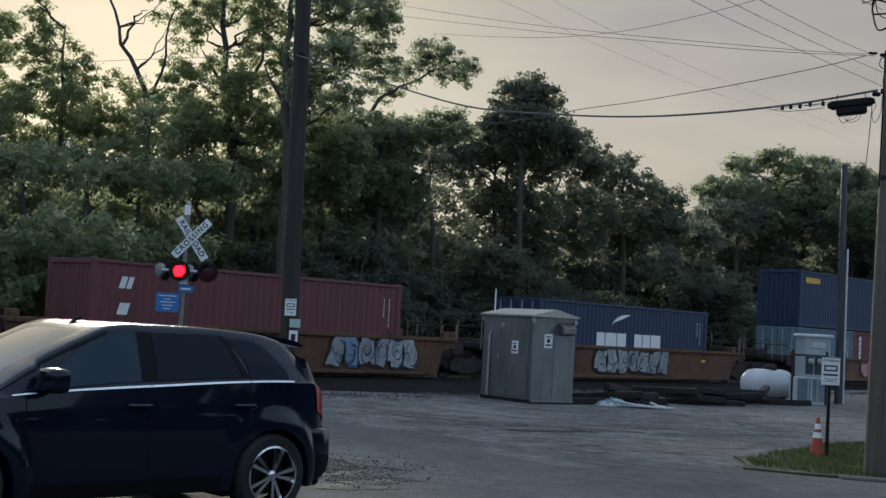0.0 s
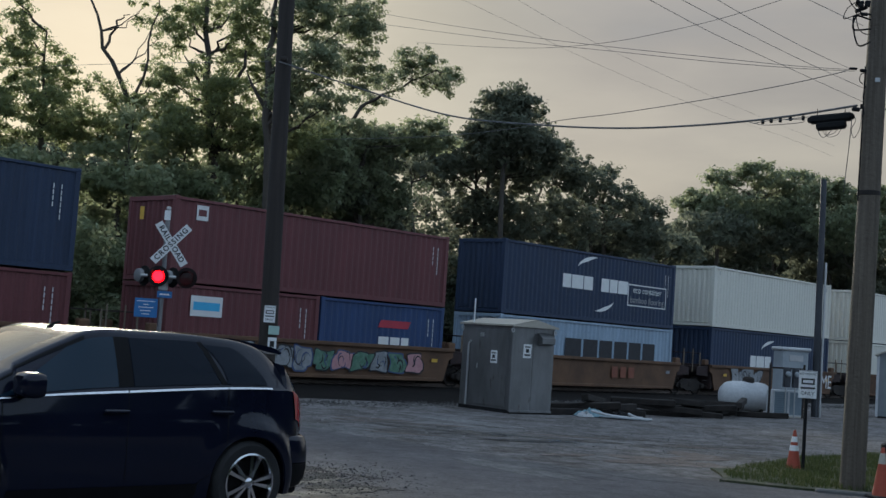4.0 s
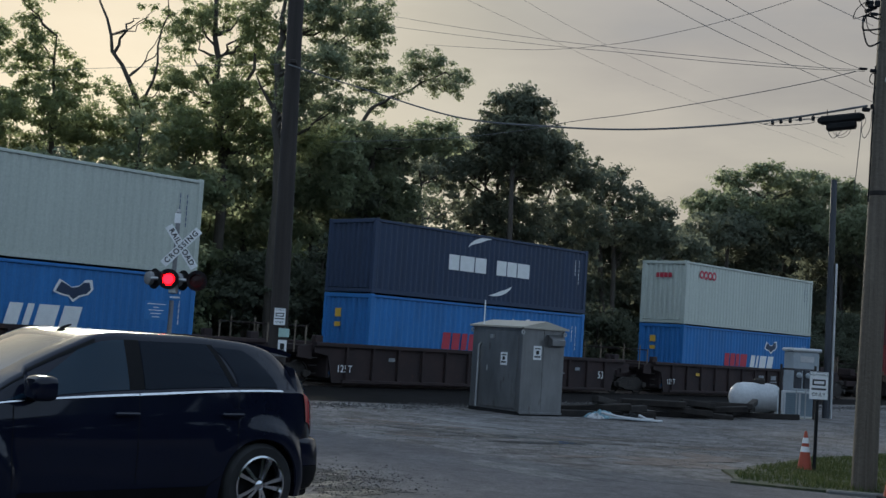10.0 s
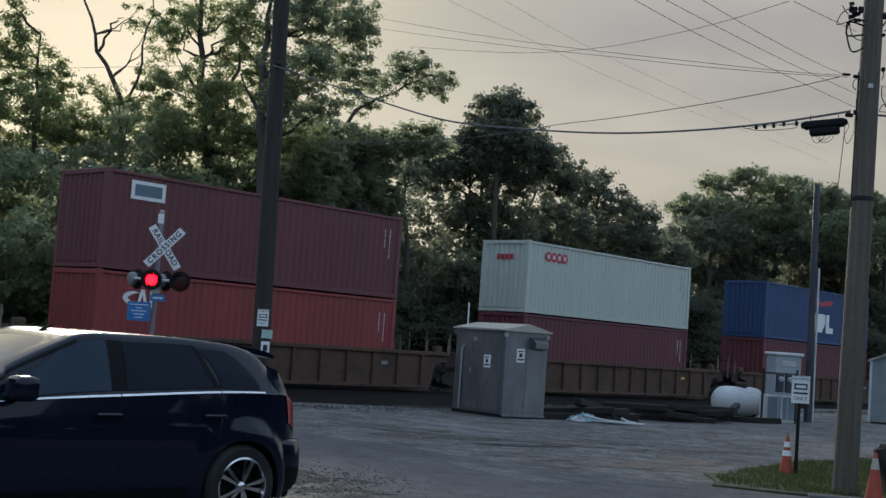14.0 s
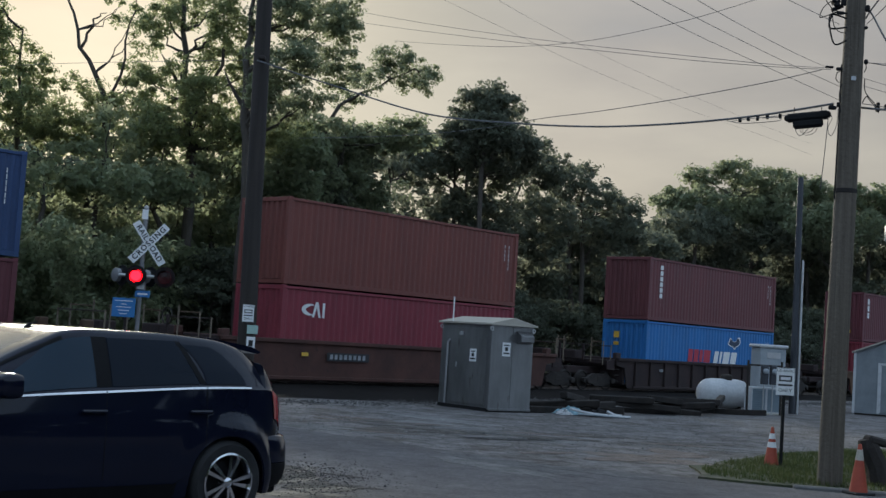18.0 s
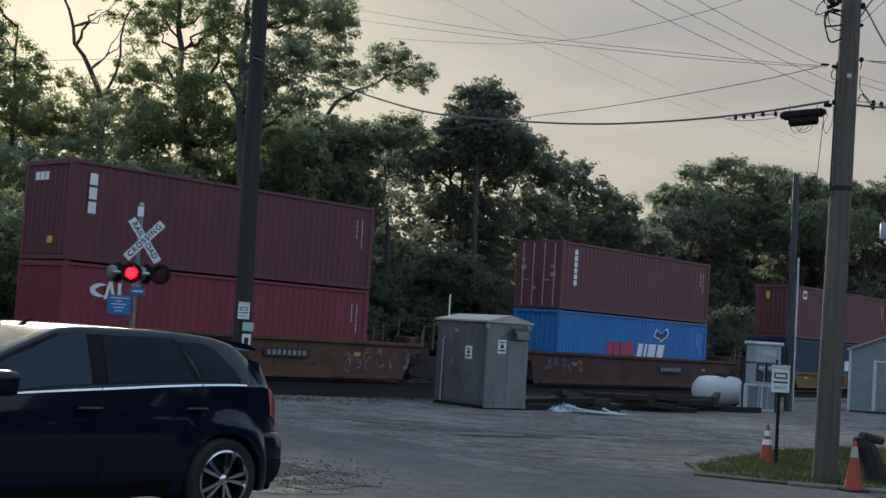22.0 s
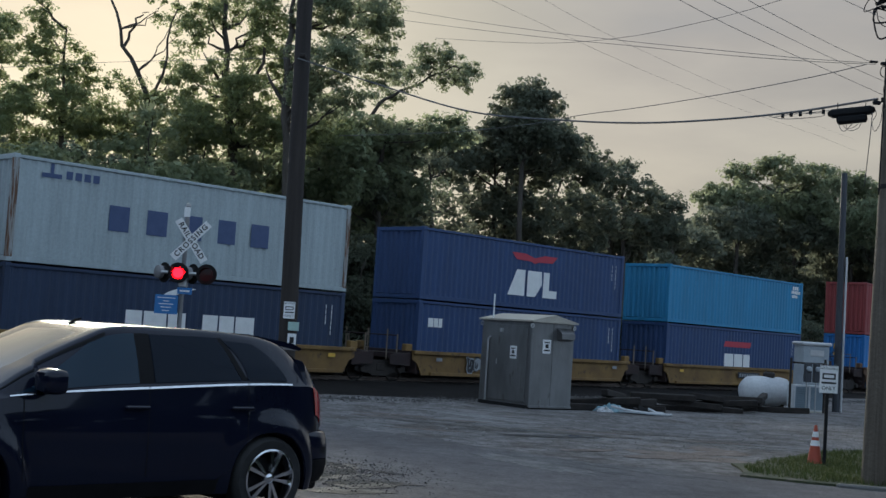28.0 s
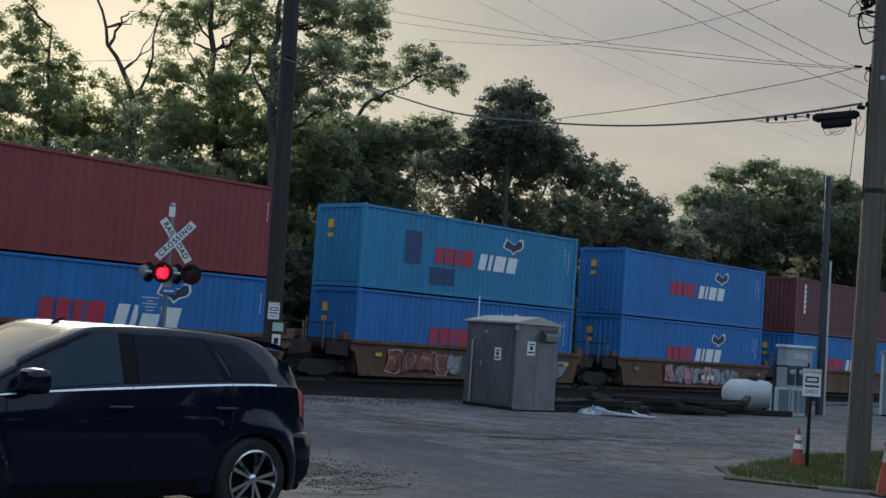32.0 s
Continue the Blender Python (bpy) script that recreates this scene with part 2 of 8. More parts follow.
def ground_material(name, dark, mid, light, scale=0.5, grit=22.0, wet=0.0, coarse=1.0):
    """Trodden ground: broad stains, long wheel streaks, clods, and grit of mixed stones."""
    m = bpy.data.materials.new(name)
    m.use_nodes = True
    nt = m.node_tree
    bsdf = nt.nodes["Principled BSDF"]
    co = nt.nodes.new("ShaderNodeTexCoord")

    def noise(k, detail, rough, turn=None):
        n = nt.nodes.new("ShaderNodeTexNoise")
        n.inputs["Scale"].default_value, n.inputs["Detail"].default_value, n.inputs["Roughness"].default_value = k, detail, rough
        src = co.outputs["Object"]
        if turn:
            mp = nt.nodes.new("ShaderNodeMapping")
            mp.inputs["Rotation"].default_value = (0, 0, radians(turn[0]))
            mp.inputs["Scale"].default_value = turn[1]
            nt.links.new(src, mp.inputs[0])
            src = mp.outputs[0]
        nt.links.new(src, n.inputs["Vector"])
        return n.outputs[0]

    def spread(src, a, b, lo, hi):
        r = nt.nodes.new("ShaderNodeMapRange")
        for i, v in enumerate((a, b, lo, hi)):
            r.inputs[i + 1].default_value = v
        nt.links.new(src, r.inputs[0])
        return r.outputs[0]

    def times(a, b):
        k = nt.nodes.new("ShaderNodeMath")
        k.operation = "MULTIPLY"
        nt.links.new(a, k.inputs[0])
        nt.links.new(b, k.inputs[1])
        return k.outputs[0]
    broad, streaks, clods, fine = noise(scale, 7, 0.72), noise(1.1, 7, 0.7, (42, (1.0, 0.22, 1.0))), noise(3.2, 6, 0.75), noise(38.0, 3, 0.6)
    ramp = nt.nodes.new("ShaderNodeValToRGB")
    ramp.color_ramp.elements[0].position, ramp.color_ramp.elements[1].position = 0.36, 0.66
    ramp.color_ramp.elements[0].color, ramp.color_ramp.elements[1].color = (*dark, 1), (*light, 1)
    ramp.color_ramp.elements.new(0.5).color = (*mid, 1)
    nt.links.new(broad, ramp.inputs[0])
    vor = nt.nodes.new("ShaderNodeTexVoronoi")
    vor.inputs["Scale"].default_value = grit
    nt.links.new(co.outputs["Object"], vor.inputs["Vector"])
    stone = nt.nodes.new("ShaderNodeSeparateColor")
    nt.links.new(vor.outputs["Color"], stone.inputs[0])
    val = times(times(spread(streaks, 0.35, 0.65, 0.93, 1.07), spread(clods, 0.36, 0.64, 1 - 0.2 * coarse, 1 + 0.2 * coarse)), times(spread(fine, 0.3, 0.7, 0.82, 1.18), spread(stone.outputs[0], 0, 1, 0.78, 1.25)))
    hs = nt.nodes.new("ShaderNodeHueSaturation")
    nt.links.new(ramp.outputs[0], hs.inputs["Color"])
    nt.links.new(val, hs.inputs["Value"])
    nt.links.new(hs.outputs[0], bsdf.inputs["Base Color"])
    nt.links.new(spread(clods, 0.35, 0.6, 0.98, 0.86 - wet), bsdf.inputs["Roughness"])
    bsdf.inputs["Specular IOR Level"].default_value = 0.3
    bp = nt.nodes.new("ShaderNodeBump")
    bp.inputs["Strength"].default_value, bp.inputs["Distance"].default_value = 0.45, 0.02
    nt.links.new(times(spread(stone.outputs[1], 0, 1, 0.6, 1.0), clods), bp.inputs["Height"])
    nt.links.new(bp.outputs[0], bsdf.inputs["Normal"])
    return m




# ---- mesh tools ----
class Solid:
    """Collects points and faces of one mesh."""

    def __init__(self):
        self.v, self.f = [], []

    def add(self, pts, faces):
        o = len(self.v)
        self.v += [tuple(q) for q in pts]
        self.f += [tuple(i + o for i in q) for q in faces]
        return self

    def box(self, c, s, b=0.0, m=None):
        """A box of centre c and size s with chamfered edges."""
        hx, hy, hz = (k / 2 for k in s)
        b = min(b, hx * 0.9, hy * 0.9, hz * 0.9)
        if b <= 0:
            pts = [(i * hx, j * hy, k * hz) for i in (-1, 1) for j in (-1, 1) for k in (-1, 1)]
            faces = [(0, 1, 3, 2), (4, 6, 7, 5), (0, 4, 5, 1), (2, 3, 7, 6), (0, 2, 6, 4), (1, 5, 7, 3)]
        else:
            pts, idx = [], {}
            for i in (-1, 1):
                for j in (-1, 1):
                    for k in (-1, 1):
                        for a in range(3):
                            q = [i * (hx - b), j * (hy - b), k * (hz - b)]
                            q[a] = (i * hx, j * hy, k * hz)[a]
                            idx[i, j, k, a] = len(pts)
                            pts.append(q)
            faces = []
            quad = [(-1, -1), (1, -1), (1, 1), (-1, 1)]
            for s_ in (-1, 1):
                faces.append(tuple(idx[s_, p, q, 0] for p, q in quad))
                faces.append(tuple(idx[p, s_, q, 1] for p, q in quad))
                faces.append(tuple(idx[p, q, s_, 2] for p, q in quad))
            for p in (-1, 1):
                for q in (-1, 1):
                    faces.append((idx[p, q, -1, 0], idx[p, q, 1, 0], idx[p, q, 1, 1], idx[p, q, -1, 1]))
                    faces.append((idx[p, -1, q, 0], idx[p, 1, q, 0], idx[p, 1, q, 2], idx[p, -1, q, 2]))
                    faces.append((idx[-1, p, q, 1], idx[1, p, q, 1], idx[1, p, q, 2], idx[-1, p, q, 2]))
                    for r in (-1, 1):
                        faces.append(tuple(idx[p, q, r, a] for a in range(3)))
        pts = [(q[0] + c[0], q[1] + c[1], q[2] + c[2]) for q in pts] if m is None else [m @ Vector((q[0] + c[0], q[1] + c[1], q[2] + c[2])) for q in pts]
        return self.add(pts, faces)

    def tube(self, path, radii, n=10, caps=True):
        """A round bar along a path, with a radius for each point."""
        path = [Vector(q) for q in path]
        if not isinstance(radii, (list, tuple)):
            radii = [radii] * len(path)
        rings, side = [], None
        for i, q in enumerate(path):
            d = (path[min(i + 1, len(path) - 1)] - path[max(i - 1, 0)]).normalized()
            if side is None:
                side = d.orthogonal().normalized()
            side = (side - d * side.dot(d)).normalized()
            up = d.cross(side)
            rings.append([q + (side * math.cos(2 * math.pi * k / n) + up * math.sin(2 * math.pi * k / n)) * radii[i] for k in range(n)])
        pts = [q for r in rings for q in r]
        faces = [(i * n + k, i * n + (k + 1) % n, (i + 1) * n + (k + 1) % n, (i + 1) * n + k) for i in range(len(path) - 1) for k in range(n)]
        if caps:
            faces += [tuple(range(n))[::-1], tuple((len(path) - 1) * n + k for k in range(n))]
        return self.add(pts, faces)

    def lathe(self, profile, axis="z", c=(0, 0, 0), n=24, m=None, caps=True):
        """Turns a profile of (radius, height) about an axis."""
        pts = []
        for r, h in profile:
            for k in range(n):
                a, b = r * math.cos(2 * math.pi * k / n), r * math.sin(2 * math.pi * k / n)
                q = {"z": (a, b, h), "x": (h, a, b), "y": (b, h, a)}[axis]
                pts.append((q[0] + c[0], q[1] + c[1], q[2] + c[2]))
        if m is not None:
            pts = [m @ Vector(q) for q in pts]
        faces = [(i * n + k, i * n + (k + 1) % n, (i + 1) * n + (k + 1) % n, (i + 1) * n + k) for i in range(len(profile) - 1) for k in range(n)]
        if caps and profile[0][0] > 1e-4 and profile[0] != profile[-1]:
            faces.append(tuple(range(n))[::-1])
        if caps and profile[-1][0] > 1e-4 and profile[0] != profile[-1]:
            faces.append(tuple((len(profile) - 1) * n + k for k in range(n)))
        return self.add(pts, faces)

    def plate(self, outline, thick, m):
        """A flat plate: outline in its own x, y; thickness along its own z; placed by m."""
        n = len(outline)
        pts = [m @ Vector((x, y, 0)) for x, y in outline] + [m @ Vector((x, y, thick)) for x, y in outline]
        return self.add(pts, [tuple(range(n))[::-1], tuple(range(n, 2 * n))] + [(k, (k + 1) % n, n + (k + 1) % n, n + k) for k in range(n)])

    def mesh(self, name, smooth=False):
        me = bpy.data.meshes.new(name)
        me.from_pydata(self.v, [], self.f)
        bm = bmesh.new()
        bm.from_mesh(me)
        bmesh.ops.recalc_face_normals(bm, faces=bm.faces)
        bm.to_mesh(me)
        bm.free()
        if smooth:
            me.shade_smooth()
            me.set_sharp_from_angle(angle=radians(38))
        return me


def part(name, solid, mat, parent, label="", smooth=False, at=None):
    """Links a solid (or a ready mesh) as one mesh object under its thing or part."""
    me = solid.mesh(name, smooth) if isinstance(solid, Solid) else solid
    if not me.materials:
        me.materials.append(mat)
    ob = new(name, me)
    ob.parent = parent
    if at is not None:
        ob.matrix_basis = at
    if label:
        ob["label"] = label
    if me.materials[0] != mat:
        ob.material_slots[0].link = "OBJECT"
        ob.material_slots[0].material = mat
    return ob


def thing(name, m, label, category, group="", kind=""):
    ob = new(name)
    ob.empty_display_size = 0.2
    ob.matrix_basis = m
    return tagged(ob, label, category, group, kind)


def letters(text, size, mat, parent, m, name="lettering", thick=0.002, label="", gap=1.0, bold=0.0):
    """Raised lettering in the built-in font, centred on m, in its x-y plane."""
    cu = bpy.data.curves.new(name, "FONT")
    cu.body, cu.size, cu.extrude, cu.align_x, cu.align_y = text, size, thick, "CENTER", "CENTER"
    cu.space_character, cu.offset = gap, bold
    tmp = bpy.data.objects.new("tmp", cu)
    scene.collection.objects.link(tmp)
    bpy.context.view_layer.update()
    me = bpy.data.meshes.new_from_object(tmp.evaluated_get(bpy.context.evaluated_depsgraph_get()))
    bpy.data.objects.remove(tmp)
    bpy.data.curves.remove(cu)
    me.materials.clear()
    me.materials.append(mat)
    ob = new(name, me)
    ob.parent = parent
    ob.matrix_basis = m
    if label:
        ob["label"] = label
    return ob


# ---- the train ----
THETA = 47.618
ALONG = Vector((math.cos(radians(THETA)), math.sin(radians(THETA)), 0))
ACROSS = Vector((-ALONG.y, ALONG.x, 0))
NEAR = Vector((0, 47.217, 0))
WIDE = 2.438


def gone(t):
    """Metres that the train has rolled after t seconds."""
    return 13.1805 * t + 0.5 * 0.011466 * t * t - 0.00010376 * t ** 3


def rolling(s, across, z, t):
    p = NEAR + ALONG * (s - gone(t)) + ACROSS * across
    return pose(p.x, p.y, z, 0, 0, THETA)


MOVING = []


def corrugated(length, height, deep=0.034, pitch=0.278, x0=0.0):
    """A trapezoid-ribbed wall in the x-z plane; ribs sink towards +y."""
    s = Solid()
    n = max(1, round(length / pitch))
    p = length / n
    xs = []
    for i in range(n):
        o = x0 + i * p
        xs += [(o, 0), (o + p * 0.26, 0), (o + p * 0.5, deep), (o + p * 0.76, deep)]
    xs.append((x0 + length, 0))
    pts = [(x, y, z) for x, y in xs for z in (0, height)]
    s.add(pts, [(2 * i, 2 * i + 2, 2 * i + 3, 2 * i + 1) for i in range(len(xs) - 1)])
    return s


MESHES = {}


def shared(key, make, smooth=False):
    if key not in MESHES:
        MESHES[key] = make().mesh(key[0], smooth)
    return MESHES[key]


def container(mat, length=12.192, high=2.896, label="", doors_lead=False, rods=None, posts=None):
    """A shipping container: origin mid base, x along, near side at -y."""
    c = thing("shipping_container", Matrix(), label, "shipping container", "containers on the train")
    hl, hw = length / 2, WIDE / 2
    body_l, body_h = length - 0.32, high - 0.30
    k = (length, high)
    wall = shared(("side_wall", *k), lambda: corrugated(body_l, body_h, x0=-body_l / 2))
    part("side_wall", wall, mat, c, at=pose(0, -hw + 0.03, 0.17))
    part("side_wall", wall, mat, c, at=pose(0, hw - 0.03, 0.17, 0, 0, 180))
    end = shared(("end_wall", high), lambda: corrugated(WIDE - 0.3, high - 0.32, deep=0.075, pitch=0.28, x0=-(WIDE - 0.3) / 2))
    blind = 1 if doors_lead else -1
    part("end_wall", end, mat, c, at=pose(blind * (hl - 0.03), 0, 0.18, 0, 0, 90 * blind))
    door = shared(("door", high), lambda: Solid().box((0, 0, 0), (0.05, WIDE / 2 - 0.13, high - 0.3), 0.012))
    rod = shared(("lock_rod", high), lambda: Solid().tube([(0, 0, -high / 2 + 0.12), (0, 0, high / 2 - 0.12)], 0.022, 8), True)
    handle = shared(("rod_handle",), lambda: Solid().box((0, 0, 0), (0.03, 0.34, 0.035), 0.008))
    for side in (-1, 1):
        d = part("door", door, mat, c, at=pose(-blind * (hl - 0.05), side * (WIDE / 4 - 0.05), high / 2))
        for o in (-0.28, 0.26):
            r = part("lock_rod", rod, rods or STEEL, d, at=pose(-blind * 0.05, o, 0))
        part("rod_handle", handle, rods or STEEL, d, at=pose(-blind * 0.07, 0.1, -0.25))
    roof = shared(("roof", length), lambda: Solid().box((0, 0, 0), (length - 0.2, WIDE - 0.12, 0.05), 0.01))
    part("roof", roof, mat, c, at=pose(0, 0, high - 0.05))
    floor_ = shared(("underframe", length), lambda: Solid().box((0, 0, 0), (length - 0.3, WIDE - 0.15, 0.12), 0.01))
    part("underframe", floor_, STEEL, c, at=pose(0, 0, 0.09))
    post = shared(("corner_post", high), lambda: Solid().box((0, 0, 0), (0.17, 0.15, high - 0.22), 0.012))
    cast = shared(("corner_casting",), lambda: Solid().box((0, 0, 0), (0.178, 0.162, 0.118), 0.012))
    rail_b = shared(("bottom_rail", length), lambda: Solid().box((0, 0, 0), (length - 0.3, 0.06, 0.155), 0.01))
    rail_t = shared(("top_rail", length), lambda: Solid().box((0, 0, 0), (length - 0.3, 0.06, 0.09), 0.01))
    sill = shared(("end_rail",), lambda: Solid().box((0, 0, 0), (0.1, WIDE - 0.3, 0.14), 0.01))
    for i in (-1, 1):
        for j in (-1, 1):
            part("corner_post", post, posts or mat, c, at=pose(i * (hl - 0.086), j * (hw - 0.076), high / 2))
            for z in (0.06, high - 0.06):
                part("corner_casting", cast, mat, c, at=pose(i * (hl - 0.088), j * (hw - 0.08), z))
        part("bottom_rail", rail_b, mat, c, at=pose(0, i * (hw - 0.032), 0.085))
        part("top_rail", rail_t, mat, c, at=pose(0, i * (hw - 0.032), high - 0.075))
        for z in (0.08, high - 0.08):
            part("end_rail", sill, mat, c, at=pose(i * (hl - 0.052), 0, z))
    return c


def mark(c, x, z, w, h, mat, name="marking", slant=0.0, off=0.004, label="", end=None, length=12.192, r=0.0, flat=True):
    """A flat painted mark on the near side (or, with end, on the leading end) of a container or sill."""
    o = [(-w / 2 - slant * h / 2, -h / 2), (w / 2 - slant * h / 2, -h / 2), (w / 2 + slant * h / 2, h / 2), (-w / 2 + slant * h / 2, h / 2)]
    if end is None:
        m = pose(x, -WIDE / 2 + 0.028 - off, z, 90, r, 0)
    else:
        m = pose(-length / 2 + 0.028 - off, x, z, 90, 0, -90)
    return part(name, Solid().plate(o, 0.003, m), mat, c, label)


def bars(c, x, z, widths, h, mat, gap=0.06, slant=0.0, name="brand_mark", end=None):
    """A row of plain bars, one for each sign of a word, centred on x."""
    total = sum(widths) + gap * (len(widths) - 1)
    o = x - total / 2
    for w in widths:
        mark(c, o + w / 2, z, w, h, mat, name, slant, end=end)
        o += w + gap


def column(c, x, z, n, w, h, mat, gap=0.05, name="brand_mark"):
    for i in range(n):
        mark(c, x, z - i * (h + gap), w, h, mat, name)


def crescent(c, x, z, r, thick, a0, a1, mat, name="brand_swoosh"):
    n = 12
    outer = [(r * math.cos(radians(a0 + (a1 - a0) * i / n)), r * 0.55 * math.sin(radians(a0 + (a1 - a0) * i / n))) for i in range(n + 1)]
    inner = [((r - thick * math.sin(math.pi * i / n)) * math.cos(radians(a0 + (a1 - a0) * i / n)), (r * 0.55 - thick * math.sin(math.pi * i / n)) * math.sin(radians(a0 + (a1 - a0) * i / n))) for i in range(n + 1)]
    part(name, Solid().plate(outer + inner[1:-1][::-1], 0.003, pose(x, -WIDE / 2 + 0.024, z, 90, 0, 0)), mat, c)


def data_lines(c, mat=None, length=12.192, high=2.896, rnd=None):
    """The small unreadable data lettering near the upper corners."""
    mat = mat or MARK_W
    hl = length / 2
    for dx, n in ((0.55, 6), (0.8, 4)):
        for i in range(n):
            mark(c, hl - dx, high * 0.80 - i * 0.17, 0.03, 0.13, mat, "data_mark")


def swoosh_words(c, z, mat=None):
    bars(c, -1.25, z, (0.55, 0.78, 0.62), 0.56, MARK_W, 0.06)
    bars(c, 1.38, z, (0.56, 0.56, 0.72), 0.56, MARK_W, 0.06)


GREY_LINE = material("grey_marking", (0.3, 0.3, 0.3), (0.36, 0.36, 0.36), rough=0.6, scale=4, bump=0)


def ship(c, style, high=2.896, length=12.192, patched=False):
    """Paints the line's plain marks."""
    if style == "swoosh":
        swoosh_words(c, high * 0.485)
        crescent(c, -0.15, high * 0.64, 1.15, 0.17, 78, 165, MARK_W)
        data_lines(c, high=high)
    elif style in ("swoosh2", "swoosh_eco"):
        swoosh_words(c, high * 0.545)
        crescent(c, -0.2, high * 0.715, 1.15, 0.17, 78, 165, MARK_W)
        crescent(c, 0.25, high * 0.37, 1.15, 0.17, 258, 345, MARK_W)
        data_lines(c, high=high)
        if style == "swoosh_eco":
            for x, z, w, h in ((3.9, 1.76, 3.0, 0.05), (3.9, 0.86, 3.0, 0.05), (2.42, 1.31, 0.05, 0.9), (5.38, 1.31, 0.05, 0.9)):
                mark(c, x, z, w, h, MARK_W, "printed_frame")
            for word, z, mat in (("eco container", 1.54, MARK_W), ("bamboo flooring", 1.10, GREY_LINE)):
                letters(word, 0.40, mat, c, pose(3.9, -WIDE / 2 + 0.018, z, 90, 0, 0), "lettering")
    elif style == "line":
        bars(c, -1.35, high * 0.50, (0.42, 0.42, 0.30, 0.62), 0.60, MARK_R, 0.1, 0.10)
        bars(c, 1.15, high * 0.49, (0.40, 0.20, 0.62, 0.56), 0.60, MARK_W, 0.14, 0.25)
        fox = [(-0.62, -0.02), (-0.36, -0.10), (-0.12, -0.14), (0.02, -0.28), (0.22, -0.13), (0.5, -0.04), (0.64, 0.12), (0.58, 0.38), (0.36, 0.36), (0.2, 0.2), (-0.05, 0.14), (-0.26, 0.26), (-0.44, 0.34), (-0.52, 0.2)]
        part("brand_emblem", Solid().plate(fox, 0.003, pose(1.98, -WIDE / 2 + 0.024, high * 0.73, 90, 0, 0)), MARK_W, c)
        inner = [(x * 0.86, y * 0.76 + 0.012) for x, y in fox]
        part("brand_emblem", Solid().plate(inner, 0.003, pose(1.98, -WIDE / 2 + 0.020, high * 0.73, 90, 0, 0)), NAVY, c)
        data_lines(c, high=high)
        if patched:
            for x, z, w, h in ((-3.55, 0.56, 0.85, 1.15), (-1.95, 0.24, 1.35, 0.62)):
                mark(c, x, high * z, w, h, COBALT, "painted_patch", label="darker blue painted-over patch")
        mark(c, 0.45, high * 0.76, 0.3, 0.3, MARK_Y, "data_mark", end=1)
        mark(c, 0.45, high * 0.62, 0.3, 0.16, MARK_Y, "data_mark", end=1)
    elif style == "four":
        for k in range(4):
            for r, mat, off in ((0.2, MARK_R, 0.024), (0.10, CREAM, 0.020)):
                part("brand_ring", Solid().plate([(r * math.cos(math.pi * q / 8), r * math.sin(math.pi * q / 8)) for q in range(16)], 0.003, pose(-4.75 + 0.36 * k, -WIDE / 2 + off, high * 0.81, 90, 0, 0)), mat, c)
        bars(c, 0, high * 0.77, (0.2, 0.2, 0.2, 0.16), 0.22, MARK_R, 0.03, end=1)
        data_lines(c, MARK_N, high=high)
    elif style == "wide":
        bars(c, -0.2, high * 0.51, (0.66, 0.7, 0.64, 0.66, 0.7), 0.72, MARK_N, 0.6)
        bars(c, -4.0, high * 0.86, (0.2, 0.2, 0.2, 0.2), 0.22, MARK_N, 0.08)
        part("brand_emblem", Solid().plate([(-0.3, -0.1), (0.3, -0.1), (0.3, 0.02), (0.05, 0.02), (0.05, 0.3), (-0.05, 0.3), (-0.05, 0.02), (-0.3, 0.02)], 0.003, pose(-4.95, -WIDE / 2 + 0.024, high * 0.85, 90, 0, 0)), MARK_N, c)
    elif style == "eagle":
        z = high * 0.38
        for x, pts in ((-0.85, [(-0.5, -0.5), (0.5, -0.5), (0.5, 0.5), (0.0, 0.5)]), (0.25, [(-0.45, -0.5), (0.05, -0.5), (0.45, 0.0), (0.4, 0.5), (-0.45, 0.5)]), (1.2, [(-0.42, -0.5), (0.45, -0.5), (0.45, -0.2), (-0.05, -0.2), (-0.05, 0.5), (-0.42, 0.5)])):
            part("brand_mark", Solid().plate(pts, 0.003, pose(x, -WIDE / 2 + 0.024, z, 90, 0, 0)), MARK_W, c)
        bird = [(-1.4, 0.16), (-0.6, 0.16), (0.0, 0.02), (0.6, 0.16), (1.4, 0.16), (1.1, -0.10), (0.25, -0.12), (0.0, -0.2), (-0.25, -0.12), (-1.1, -0.10)]
        part("brand_emblem", Solid().plate(bird, 0.003, pose(0.2, -WIDE / 2 + 0.024, high * 0.76, 90, 0, 0)), MARK_R, c)
        data_lines(c, high=high)
    elif style == "small_eagle":
        bars(c, -5.2, high * 0.70, (0.26, 0.22, 0.18), 0.32, MARK_W, 0.03)
        data_lines(c, high=high)
    elif style == "low_eagle":
        k = 0.8 if length > 7 else 0.5
        bars(c, 0 if length > 7 else 0.5, high * 0.41, (0.8 * k / 0.8, 0.75 * k / 0.8, 0.6 * k / 0.8), 0.66, MARK_W, 0.08)
        mark(c, 0 if length > 7 else 0.5, high * 0.71, 2.4 * k / 0.8, 0.26, MARK_R, "brand_emblem", 0.5)
        data_lines(c, length=length, high=high)
    elif style == "upright":
        column(c, -5.05 if length > 7 else -2.2, high * 0.85, 6, 0.24, 0.21, MARK_W)
        data_lines(c, length=length, high=high)
    elif style == "three":
        column(c, -5.35, high * 0.82, 3, 0.26, 0.33, MARK_W, 0.08)
        bars(c, 0.35, high * 0.84, (0.2, 0.22, 0.2), 0.24, MARK_W, 0.04, end=1)
        mark(c, -0.3, high * 0.2, 0.3, 0.2, MARK_Y, "data_mark", end=1)
        data_lines(c, high=high)
    elif style == "arc_mark":
